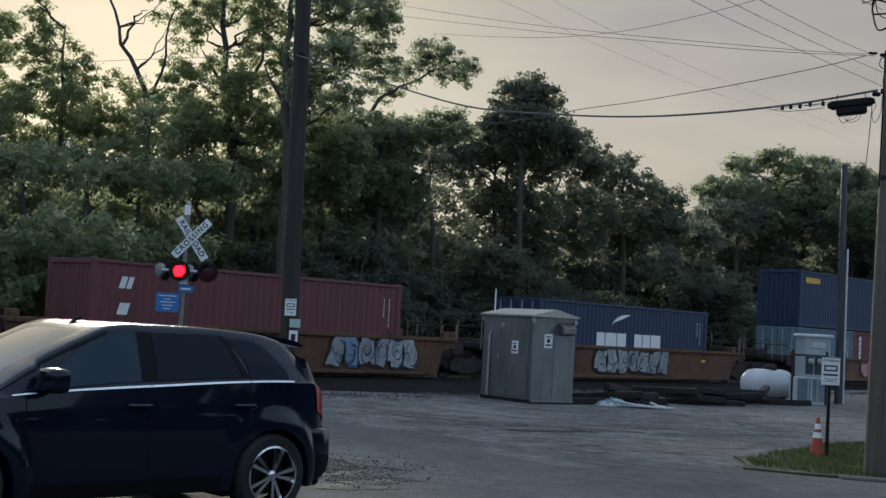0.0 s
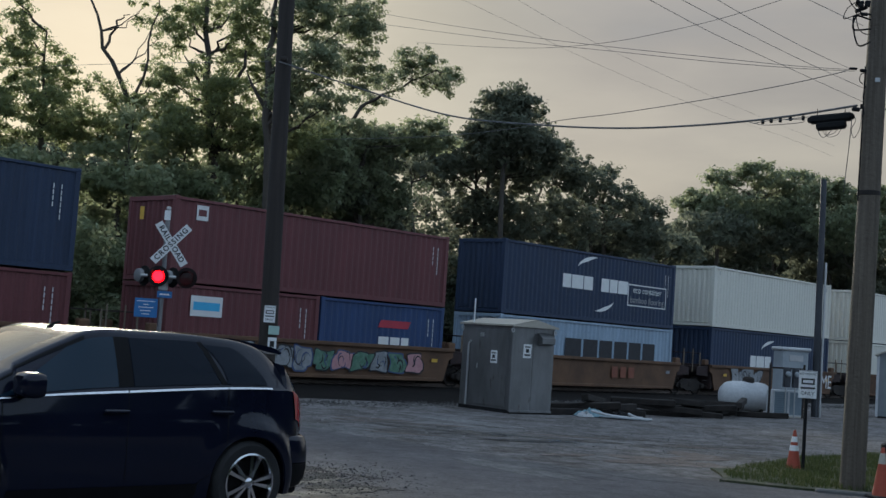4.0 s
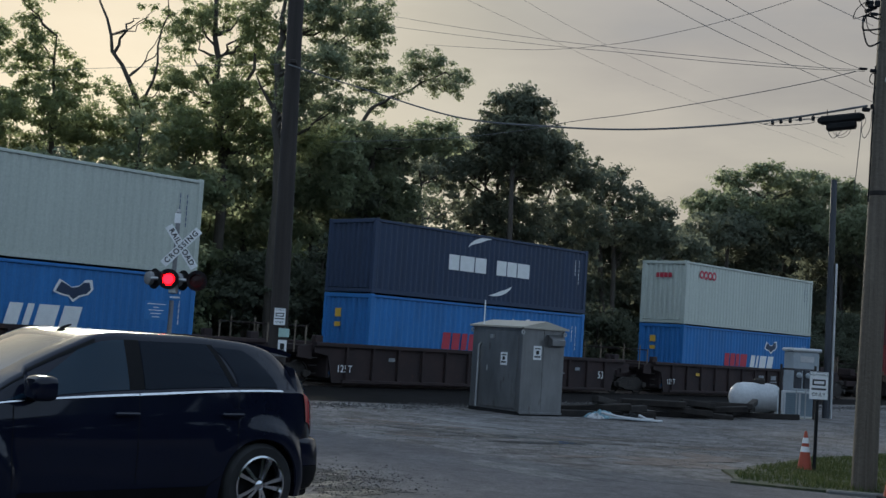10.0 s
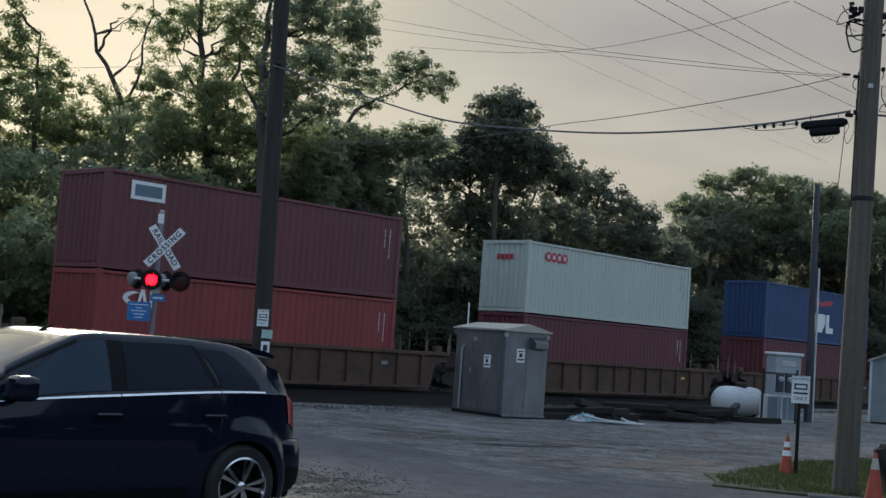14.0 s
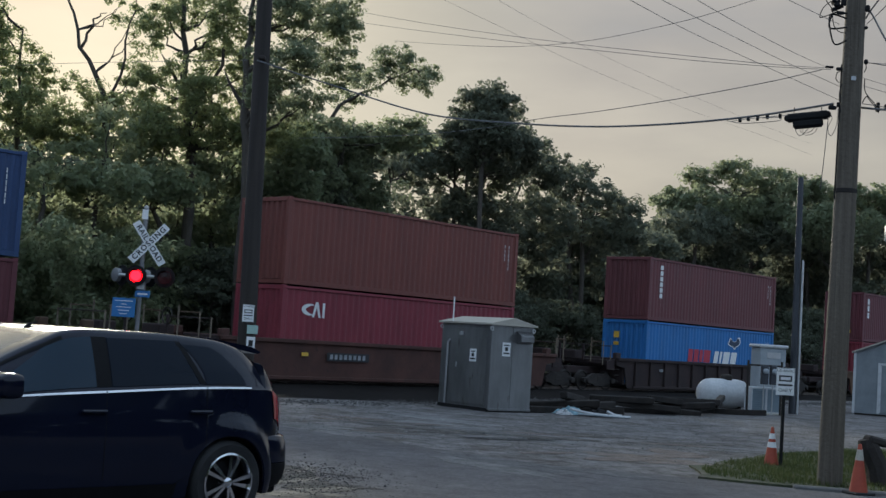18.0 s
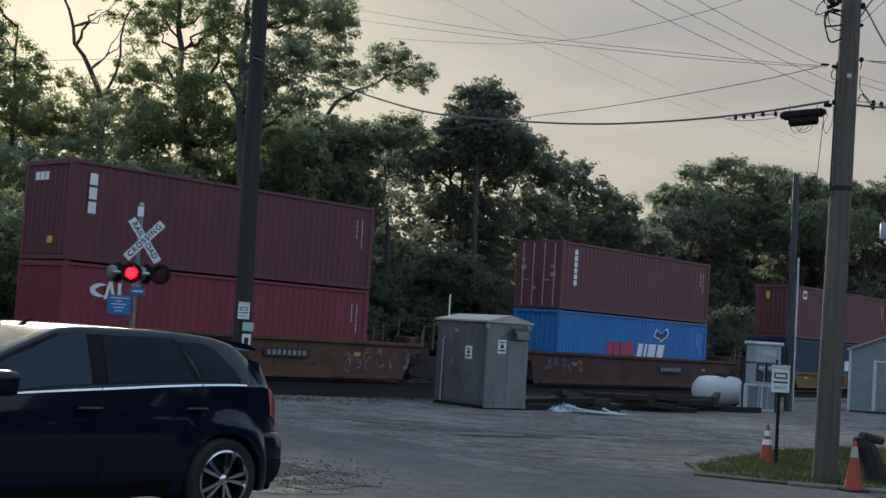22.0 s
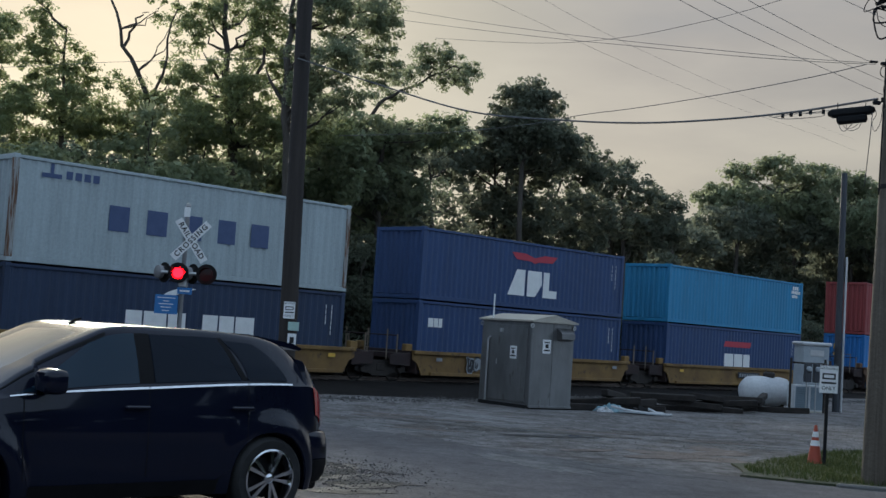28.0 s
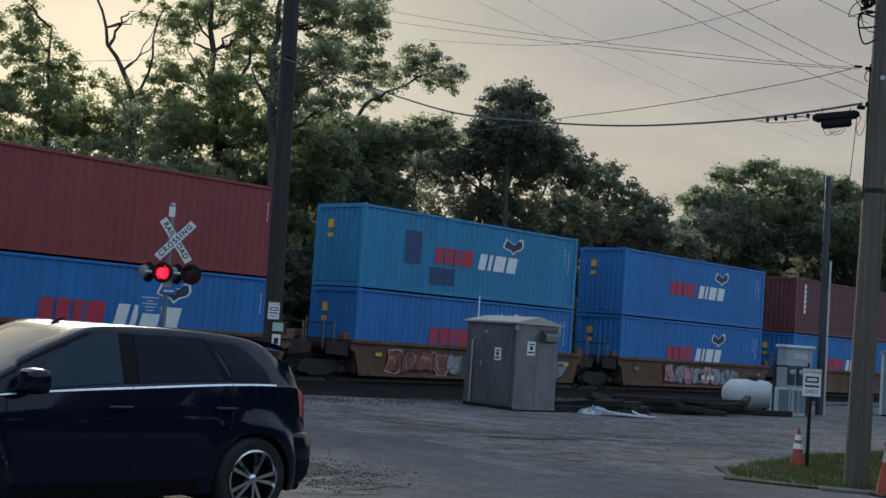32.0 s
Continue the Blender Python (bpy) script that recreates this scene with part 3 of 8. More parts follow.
        crescent(c, -4.84, high * 0.74, 0.36, 0.17, 50, 310, MARK_W)
        part("brand_wedge", Solid().plate([(-0.2, -0.25), (-0.1, -0.25), (0.0, 0.1), (0.1, -0.25), (0.2, -0.25), (0.06, 0.27), (-0.06, 0.27)], 0.003, pose(-4.52, -WIDE / 2 + 0.024, high * 0.74, 90, 0, 0)), MARK_W, c)
        mark(c, -4.2, high * 0.74, 0.11, 0.5, MARK_W, "brand_mark")
        data_lines(c, high=high)
    elif style == "sticker":
        mark(c, -4.62, high * 0.82, 1.2, 0.55, MARK_W, "sticker")
        mark(c, -4.62, high * 0.82, 0.95, 0.34, SLATE, "sticker", off=0.009)
        data_lines(c, high=high)
    elif style == "small_sticker":
        mark(c, -5.05, high * 0.83, 0.44, 0.46, MARK_W, "sticker")
        mark(c, -5.05, high * 0.83, 0.30, 0.2, RED, "sticker", off=0.009)
        mark(c, 0.5, high * 0.8, 0.22, 0.4, MARK_Y, "data_mark", end=1)
        data_lines(c, high=high)
    elif style == "florid":
        mark(c, -1.56, high * 0.75, 1.2, 0.62, MARK_W, "sticker")
        mark(c, -1.56, high * 0.75, 1.0, 0.25, MARK_B, "sticker", off=0.009)
        data_lines(c, length=length, high=high)
    elif style == "gold":
        bars(c, -4.74, high * 0.83, (0.26, 0.26, 0.28, 0.24, 0.26), 0.28, MARK_Y, 0.05)
        data_lines(c, high=high)
    elif style == "star":
        mark(c, -3.86, high * 0.66, 1.55, 1.15, MARK_B, "brand_patch")
        pts = [((0.52 if i % 2 == 0 else 0.22) * math.sin(math.pi * i / 7), (0.52 if i % 2 == 0 else 0.22) * math.cos(math.pi * i / 7)) for i in range(14)]
        part("brand_star", Solid().plate(pts, 0.003, pose(-3.86, -WIDE / 2 + 0.018, high * 0.66, 90, 0, 0)), MARK_W, c)
        bars(c, 1.42, high * 0.55, (1.1, 1.0, 0.9, 0.95, 0.9, 0.95), 0.86, MARK_K, 0.16)
    elif style == "codes":
        bars(c, 5.35, high * 0.88, (0.16, 0.16, 0.16), 0.18, MARK_W, 0.04)
        bars(c, 5.4, high * 0.80, (0.12, 0.12, 0.12, 0.12, 0.12, 0.12), 0.16, MARK_W, 0.03)
        bars(c, 5.3, high * 0.72, (0.12, 0.12, 0.12, 0.12), 0.14, MARK_W, 0.03)
    elif style == "none":
        # black strip that paints in the shade of the gap under the box
        mark(c, 0, 0.012, length - 0.4, 0.06, MARK_K, "painted_gap_shade", off=0.012)
        for x in (-4.6, -1.55, -0.5, 0.5, 1.55, 4.6):
            mark(c, x, 0.07, 0.34, 0.075, MARK_K, "fork_pocket", off=0.012)
        for x in (-5.6, 5.6):
            mark(c, x, high - 0.3, 0.05, 0.2, GREY_LINE, "data_mark")
    elif style == "plain":
        data_lines(c, length=length, high=high)
    elif style == "stencil":
        mark(c, -5.05, high * 0.78, 0.2, 0.34, MARK_W, slant=0.3)
        mark(c, -4.82, high * 0.78, 0.16, 0.34, MARK_W, slant=0.3)
        mark(c, -5.0, high * 0.52, 0.34, 0.34, MARK_W, slant=0.3)
        data_lines(c, high=high)


def sprayed(w, x0, x1, z0, z1, fills, lines, seed, n=5):
    """Sprayed lettering that cannot be read: rounded leaning shapes with dark rims and curved strokes on a car side."""
    rnd = random.Random(seed)
    y = -WIDE / 2 - 0.30
    step, tall = (x1 - x0) / n, z1 - z0

    def blob(cx, cz, k, lean, ph):
        pts = []
        for q in range(22):
            a = 2 * math.pi * q / 22
            r = 1 + 0.10 * math.sin(2 * a + ph) + 0.12 * math.sin(3 * a + 2 * ph) + 0.10 * math.sin(5 * a - ph)
            u, v = math.copysign(abs(math.cos(a)) ** 0.45, math.cos(a)), math.copysign(abs(math.sin(a)) ** 0.45, math.sin(a))
            pts.append((cx + k * r * (u * step * 0.52 + lean * v * tall * 0.5), cz + k * r * v * tall * 0.46))
        return pts

    for i in range(n):
        cx, cz, lean, ph = x0 + (i + 0.5) * step, (z0 + z1) / 2 + rnd.uniform(-0.04, 0.04), rnd.uniform(-0.15, 0.3), rnd.uniform(0, 6.28)
        if fills:
            part("spray_rim", Solid().plate(blob(cx, cz, 1.06, lean, ph), 0.001, pose(0, y - 0.0022 * (i % 3), 0, 90, 0, 0)), rnd.choice(lines), w)
            part("spray_fill", Solid().plate(blob(cx, cz, 0.92, lean, ph), 0.001, pose(0, y - 0.0022 * (i % 3) - 0.0012, 0, 90, 0, 0)), rnd.choice(fills), w)
        for q in range(5 if fills else 4):
            # a curved, tapering stroke
            px, pz = cx + rnd.uniform(-0.22, 0.22) * step, cz + rnd.uniform(-0.18, 0.18) * tall
            r, a0, span, th = rnd.uniform(0.16, 0.34) * tall, rnd.uniform(0, 6.28), rnd.uniform(1.2, 3.6), rnd.uniform(0.035, 0.075) * (1 if fills else 0.55)
            arc = [a0 + span * j / 9 for j in range(10)]
            outer = [(px + 0.7 * (r + th * math.sin(math.pi * (j + 1) / 11)) * math.cos(a), pz + (r + th * math.sin(math.pi * (j + 1) / 11)) * math.sin(a)) for j, a in enumerate(arc)]
            inner = [(px + 0.7 * r * math.cos(a), pz + r * math.sin(a)) for a in arc]
            part("spray_stroke", Solid().plate(outer + inner[::-1], 0.001, pose(0, y - 0.0085 - 0.0012 * q, 0, 90, 0, 0)), rnd.choice(lines), w)


def sill_mark(w, x, z, wd, h, mat, name="sill_mark"):
    return part(name, Solid().box((x, -WIDE / 2 - 0.300, z), (wd, 0.006, h), 0.001), mat, w)


def sill_words(w, text, x, z, size, mat):
    letters(text, size, mat, w, pose(x, -WIDE / 2 - 0.305, z, 90, 0, 0), "lettering")


def wheelset(parent, x):
    wheel = shared(("wheel",), lambda: Solid().lathe([(0.06, -0.09), (0.12, -0.085), (0.14, -0.03), (0.36, -0.02), (0.38, -0.06), (0.42, -0.06), (0.42, 0.05), (0.45, 0.06), (0.45, 0.085), (0.12, 0.08), (0.06, 0.09)], "y", n=24), True)
    axle = shared(("axle",), lambda: Solid().tube([(0, -0.8, 0), (0, 0.8, 0)], 0.08, 10), True)
    part("axle", axle, STEEL, parent, at=pose(x, 0, 0.42))
    for j in (-1, 1):
        part("wheel", wheel, STEEL, parent, "dark steel rail wheel", at=pose(x, j * 0.76, 0.42, 0, 0, 0 if j < 0 else 180))


def truck(parent, x):
    b = Solid().box((0, 0, 0.5), (0.4, 2.2, 0.28), 0.03)
    bogie = part("bogie", b, STEEL, parent, "dark steel bogie with two axles", at=pose(x, 0, 0))
    frame_ = shared(("side_frame",), lambda: Solid().plate([(-1.2, 0.38), (-1.0, 0.30), (-0.55, 0.30), (-0.35, 0.2), (0.35, 0.2), (0.55, 0.30), (1.0, 0.30), (1.2, 0.38), (1.2, 0.52), (0.9, 0.56), (0.5, 0.74), (-0.5, 0.74), (-0.9, 0.56), (-1.2, 0.52)], 0.14, pose(0, 0.07, 0, 90, 0, 0)))
    for j in (-1, 1):
        part("side_frame", frame_, STEEL, bogie, at=pose(0, j * 1.02, 0))
        for i in (-1, 1):
            part("bearing_cap", shared(("bearing_cap",), lambda: Solid().lathe([(0.0, -0.09), (0.1, -0.09), (0.13, -0.05), (0.13, 0.05)], "y", n=12), True), STEEL, bogie, at=pose(i * 0.9, j * 1.1, 0.42, 0, 0, 0 if j < 0 else 180))
    for i in (-1, 1):
        wheelset(bogie, i * 0.9)


def well_car(kind, before, after, colour, label, lead_truck, graffiti=0):
    """One well of a double-stack car; origin mid well at rail height. before, after: how far it reaches to the next truck."""
    w = thing("well_car", Matrix(), label, "rail car", "well cars of the train")
    mat = WELL_PAINT[colour]
    # the ends of every car take the near-black paint
    ends = WELL_PAINT["black"]
    half = {"short": 6.35, "long": 8.2}[kind]
    z0, z1 = (0.28, 1.12) if colour == "yellow" else ((0.26, 1.45) if kind == "short" else (0.16, 1.46))
    ys = WIDE / 2 + 0.2
    for j in (-1, 1):
        k = 2.6 if kind == "short" else 3.0
        e = 0.12 if kind == "short" else 0.5
        prof = [(-half - e, z1 - 0.32), (-half - e, z1), (half + e, z1), (half + e, z1 - 0.32), (half - 0.1, z1 - 0.42), (half - 0.35, z0), (-half + 0.35, z0), (-half + 0.1, z1 - 0.42)]
        for i in (-1, 1):
            part("end_sill", Solid().plate([(i * (half + e), z1 - 0.55), (i * (half + 1.1), z1 - 0.5), (i * (half + 1.1), z1 - 0.16), (i * (half + e), z1 - 0.06)], 0.06, pose(0, j * (ys - 0.12) + 0.03, 0, 90, 0, 0)), ends, w)
        sd = part("side_sill", Solid().plate(prof, 0.05, pose(0, j * ys + 0.025, 0, 90, 0, 0)), mat, w)
        part("top_chord", Solid().box((0, j * (ys + 0.03), z1 - 0.05), (2 * half + 2 * e, 0.18, 0.13), 0.015), mat, w)
        part("bottom_chord", Solid().box((0, j * (ys + 0.03), z0 + 0.05), (2 * half - 1.5, 0.16, 0.12), 0.015), mat, w)
        n = 9 if kind == "short" else 13
        rib = shared(("rib", kind, colour == "yellow"), lambda: Solid().box((0, 0, 0), (0.09 if colour != "tan" else 0.14, 0.12, z1 - z0 - 0.2), 0.012))
        if colour in ("tan", "black"):
            for i in range(n):
                part("rib", rib, mat, w, at=pose(-half + 0.9 + i * (2 * half - 1.8) / (n - 1), j * (ys + 0.07), (z0 + z1) / 2))
    part("well_floor", Solid().box((0, 0, 0.27), (2 * half - 1.0, 2.5, 0.1), 0.01), STEEL, w)
    for i, reach in ((-1, before), (1, after)):
        part("end_bulkhead", Solid().box((i * (half - 0.22), 0, (z1 + 0.3) / 2), (0.14, 2.7, z1 - 0.3), 0.02), ends, w)
        part("end_platform", Solid().box((i * (half + 0.45), 0, z1 - 0.2), (0.9, 2.5, 0.2), 0.02), ends, w)
        part("draft_sill", Solid().box((i * (half + reach / 2), 0, 0.86), (reach, 0.55, 0.3), 0.02), ends, w)
        post = shared(("stanchion",), lambda: Solid().tube([(0, 0, 0), (0, 0, 0.62)], 0.03, 6))
        for j in (-1, 1):
            part("stanchion", post, STANCHION, w, at=pose(i * (half + 0.75), j * 1.25, z1 - 0.08))
            tall = shared(("tall_stanchion",), lambda: Solid().tube([(0, 0, 0), (0, 0, 1.05)], 0.026, 6))
            part("stanchion", tall, STANCHION, w, at=pose(i * (half + 1.05), j * 1.05, z1 - 0.35))
            if reach > 2.4:
                part("stanchion", tall, STANCHION, w, at=pose(i * (half + 1.75), j * 0.9, z1 - 0.2))
                part("handrail", shared(("handrail",), lambda: Solid().tube([(-0.36, 0, 0), (0.36, 0, 0)], 0.02, 6)), WELL_PAINT["tan"], w, at=pose(i * (half + 1.4), j * 0.98, z1 + 0.66))
            part("twist_lock", Solid().box((i * (half + 0.2), j * 1.2, z1 + 0.1), (0.35, 0.22, 0.26), 0.03), mat, w)
        part("cross_ladder", Solid().tube([(i * (half + 0.75), -1.25, z1 + 0.5), (i * (half + 0.75), 1.25, z1 + 0.5)], 0.022, 6), ends, w)
        iron = shared(("step_iron",), lambda: Solid().tube([(-0.18, 0, 0), (0.18, 0, 0)], 0.014, 6))
        for q in range(3):
            part("step_iron", iron, STEEL, w, at=pose(i * (half + 0.6), -ys - 0.06, z1 - 0.5 - q * 0.25))
        if reach > 2.4 or (i == -1 and lead_truck):
            truck(w, i * (half + 1.25))
            part("deck_box", Solid().box((i * (half + 1.6), 0.3, z1 + 0.05), (0.6, 0.9, 0.4), 0.04), ends, w)
            part("brake_wheel", Solid().lathe([(0.24, -0.015), (0.27, -0.015), (0.27, 0.015), (0.24, 0.015), (0.24, -0.015)], "x", n=16), STEEL, w, at=pose(i * (half + 1.95), -0.6, z1 + 0.5))
            part("brake_post", Solid().box((i * (half + 1.9), -0.6, z1 + 0.2), (0.08, 0.1, 0.7), 0.01), ends, w)
            part("coupler", Solid().box((i * (half + reach + 0.1), 0, 0.86), (0.5, 0.25, 0.28), 0.05), STEEL, w)
        elif i == 1:
            truck(w, half + reach)
    return w


STD, HC = 2.591, 2.896
# front of each stack along the train, well type and paint, truck reach before and after, upper box, lower box (or two short ones)
TRAIN = [
    (-15.69, "long", "rusty", 1.6, 1.6, True, None, (RED, HC, "stencil", "maroon")),
    (4.12, "long", "rusty", 1.6, 2.6, False, None, (NAVY, HC, "swoosh", "navy blue")),
    (24.98, "short", "orange", 2.6, 1.7, True, (NAVY, HC, "gold", "navy blue"), ((SLATE, STD, "plain", "slate grey"), (RED, STD, "upright", "maroon"))),
    (40.40, "short", "orange", 1.6, 1.7, False, (RED, STD, "small_sticker", "maroon"), ((RED, STD, "florid", "maroon"), (COBALT, STD, "low_eagle", "cobalt blue"))),
    (55.80, "short", "orange", 1.6, 1.7, False, (NAVY, HC, "swoosh_eco", "navy blue"), (PALE_BLUE, STD, "star", "pale blue")),
    (71.40, "short", "orange", 1.6, 1.7, False, (WHITE, HC, "none", "plain white"), (NAVY, HC, "swoosh", "navy blue")),
    (86.90, "short", "rusty", 1.6, 2.6, False, (WHITE, HC, "none", "plain white"), (WHITE, HC, "none", "plain white")),
    (108.30, "long", "black", 2.6, 1.6, True, (CREAM, HC, "four", "pale grey"), (SEA_BLUE, HC, "line", "bright blue")),
    (127.80, "long", "black", 1.6, 1.6, False, (NAVY, STD, "swoosh2", "navy blue"), (SEA_BLUE, HC, "line", "bright blue")),
    (147.50, "long", "black", 1.6, 2.6, False, (CREAM, HC, "four", "pale grey"), (SEA_BLUE, HC, "line", "bright blue")),
    (170.75, "long", "tan", 2.6, 1.6, True, (RED, HC, "sticker", "maroon"), (BRIGHT_RED, HC, "arc_mark", "faded red")),
    (190.20, "long", "tan", 1.6, 1.6, False, (CREAM, HC, "four", "pale grey"), (PLUM, HC, "plain", "dark plum red")),
    (209.70, "long", "tan", 1.6, 2.6, False, (COBALT, HC, "eagle", "cobalt blue"), (PLUM, HC, "plain", "dark plum red")),
    (231.43, "long", "oxide", 2.6, 2.6, True, (BROWN, HC, "plain", "brown-red"), (CRIMSON, HC, "arc_mark", "crimson")),
    (253.35, "long", "black", 2.6, 2.6, True, (RED, HC, "upright", "maroon"), (SEA_BLUE, HC, "line", "bright blue")),
    (276.60, "long", "rusty", 2.6, 2.6, True, (PLUM, HC, "three", "dark plum red"), (CRIMSON, HC, "arc_mark", "crimson")),
    (300.05, "long", "oxide", 2.6, 2.6, True, (RED, HC, "upright", "maroon"), (SEA_BLUE, HC, "line", "bright blue")),
    (321.67, "short", "yellow", 2.6, 1.7, True, (RED, HC, "small_sticker", "maroon"), (NAVY, STD, "swoosh", "navy blue")),
    (337.50, "short", "yellow", 1.6, 1.7, False, (RED, HC, "upright", "maroon"), (PLUM, STD, "plain", "dark plum red")),
    (353.00, "short", "yellow", 1.6, 1.7, False, (COSCO_W, HC, "wide", "chalky grey"), (NAVY, STD, "swoosh", "navy blue")),
    (368.72, "short", "yellow", 1.6, 1.7, False, (COBALT, STD, "eagle", "cobalt blue"), (COBALT, STD, "small_eagle", "cobalt blue")),
    (384.40, "short", "yellow", 1.6, 2.6, False, (SKY_BLUE, STD, "codes", "sky blue"), (COBALT, STD, "low_eagle", "cobalt blue")),
    (403.85, "short", "orange", 2.6, 1.7, True, (BRIGHT_RED, HC, "arc_mark", "faded red"), (SEA_BLUE, HC, "line", "bright blue")),
    (419.43, "short", "orange", 1.6, 1.7, False, (SKY_BLUE, HC, "line", "sky blue"), (SEA_BLUE, HC, "line", "bright blue")),
    (435.05, "short", "orange", 1.6, 1.7, False, (SEA_BLUE, HC, "line", "bright blue"), (SEA_BLUE, HC, "line", "bright blue")),
    (450.60, "short", "orange", 1.6, 1.7, False, (RED, HC, "upright", "maroon"), (SEA_BLUE, HC, "line", "bright blue")),
    (466.20, "short", "orange", 1.6, 2.6, False, (RED, HC, "upright", "maroon"), (SEA_BLUE, HC, "line", "bright blue")),
]
FLOOR = 0.34
WELL_LABEL = {"rusty": "rust-brown steel well car with sprayed graffiti on its side", "orange": "faded orange steel well car carrying containers", "yellow": "yellow steel well car carrying containers", "black": "near-black brown steel well car with ribbed sides", "tan": "tan-brown steel well car with upright ribs", "oxide": "oxide red steel well car carrying containers"}


def put_box(spec, s, z, length=12.192, upper=True):
    mat, high, style, colour = spec
    doors = (round(s), upper) in {(300, True), (4, False), (25, False)}
    words = "%s corrugated steel shipping container %s" % (colour, "stacked on another container" if upper else "sitting in a well car")
    c = container(mat, length, high, words, doors_lead=doors, rods=ROD if doors else None, posts=RUSTY_POST if mat is COSCO_W else None)
    if doors:
        for side, up, wide, tall in ((-0.75, 0.62, 0.24, 0.10), (-0.78, 0.50, 0.28, 0.16), (0.82, 0.72, 0.26, 0.07), (0.80, 0.60, 0.28, 0.18), (0.2, 0.3, 0.16, 0.12)):
            mark(c, side, high * up, wide, tall, GREY_LINE, "door_notice", end=1, length=length)
    ship(c, style, high, length, patched=upper and mat is SKY_BLUE)
    MOVING.append((c, s + length / 2, WIDE / 2, z))
    return c


def build_train():
    boxes = []
    for i, (s, kind, colour, before, after, lead, up, low) in enumerate(TRAIN):
        w = well_car(kind, before, after, colour, WELL_LABEL[colour], lead)
        MOVING.append((w, s + 6.096, WIDE / 2, 0.0))
        if isinstance(low[0], tuple):
            a = put_box(low[0], s, FLOOR, 6.058, False)
            b = put_box(low[1], s + 6.134, FLOOR, 6.058, False)
            top = FLOOR + low[0][1]
        else:
            a = put_box(low, s, FLOOR, upper=False)
            b = None
            top = FLOOR + low[1]
        u = put_box(up, s, top + 0.025) if up else None
        boxes.append((w, a, b, u))
    return boxes


CARS = build_train()


def paint_cars():
    w = [c[0] for c in CARS]
    pale, ink = [PALE_SPRAY, GREY_SPRAY, PALE_SPRAY], [MARK_K, MARK_K, MARK_N]
    sprayed(w[0], 2.6, 6.7, 0.35, 1.42, [GREY_SPRAY, MARK_B2, PALE_SPRAY], ink, 1, 6)
    sprayed(w[1], -7.3, -4.1, 0.35, 1.42, [MARK_G, GREY_SPRAY, MARK_G], ink, 2, 4)
    sprayed(w[1], -2.7, 2.6, 0.35, 1.40, [GREY_SPRAY, PALE_SPRAY, GREY_SPRAY], [MARK_K, MARK_K, MARK_K], 3, 7)
    sprayed(w[2], 0.5, 4.6, 0.5, 1.3, [MARK_P, RUST_SPRAY], [RUST_SPRAY, MARK_P], 4, 6)
    sprayed(w[3], -5.3, -0.5, 0.5, 1.3, pale, ink, 5, 6)
    sprayed(w[3], -0.4, 4.8, 0.5, 1.2, [MARK_G, GREY_SPRAY, MARK_P], ink, 6, 6)
    sprayed(w[5], -4.6, -1.7, 0.4, 1.36, pale, [GREY_SPRAY, MARK_K], 7, 4)
    sprayed(w[15], 4.6, 8.0, 0.35, 1.25, [], [GREY_SPRAY, PALE_SPRAY], 8, 6)
    sprayed(w[16], -7.4, -4.5, 0.65, 1.38, [], [GREY_SPRAY], 9, 5)
    sprayed(w[20], -3.75, -2.5, 0.42, 0.98, [GREY_SPRAY, MARK_K], [PALE_SPRAY, MARK_K], 10, 3)
    sprayed(w[22], -1.4, 2.6, 0.4, 1.2, [MARK_P, MARK_P, RUST_SPRAY], [RED, MARK_K], 11, 6)
    sprayed(w[22], -5.0, -4.0, 0.5, 1.2, [RUST_SPRAY], [MARK_K], 12, 2)
    sprayed(w[23], -4.8, -0.9, 0.4, 1.2, [RUST_SPRAY, GREY_SPRAY], [MARK_P, MARK_K], 13, 5)
    sprayed(w[23], 2.2, 5.4, 0.4, 1.2, [PALE_SPRAY, GREY_SPRAY], [MARK_K], 14, 4)
    sprayed(w[24], -3.0, 3.4, 0.4, 1.2, [MARK_P, GREY_SPRAY, PALE_SPRAY], [MARK_K, RUST_SPRAY], 15, 8)
    for i, x, mat in ((5, 2.1, RUST_SPRAY), (4, 1.9, RUST_SPRAY), (19, 0.7, RUST_SPRAY), (20, 0.4, RUST_SPRAY), (17, 0.5, RUST_SPRAY)):
        for k in range(3):
            sill_mark(w[i], x + (k - 1) * 0.62, 0.9 if i < 10 else 0.74, 0.42, 0.46, mat)
    sill_words(w[5], "GAME", 4.65, 0.86, 1.0, MARK_W)
    sill_mark(w[22], -2.45, 0.9, 2.1, 0.3, MARK_K)
    for k in range(9):
        sill_mark(w[22], -3.3 + k * 0.21, 0.9, 0.13, 0.17, MARK_W).location.y -= 0.006
    for i in (23, 24, 25):
        sill_mark(w[i], 0.7, 0.75, 1.7, 0.34, MARK_K)
        for k in range(3):
            sill_mark(w[i], 0.25 + k * 0.42, 0.75, 0.3, 0.2, MARK_W).location.y -= 0.006
    for i in (7, 8, 9):
        sill_words(w[i], "125T", -7.4, 0.62, 0.34, MARK_W)
        sill_words(w[i], "53", 7.0, 0.78, 0.42, MARK_W)
        for k in range(4):
            sill_mark(w[i], 0.6 + k * 1.2, 1.0, 0.5, 0.2, GREY_SPRAY)
            sill_mark(w[i], 0.6 + k * 1.2, 0.8, 0.7, 0.05, GREY_SPRAY)
    sill_words(w[11], "125T", -7.4, 0.62, 0.34, MARK_W)
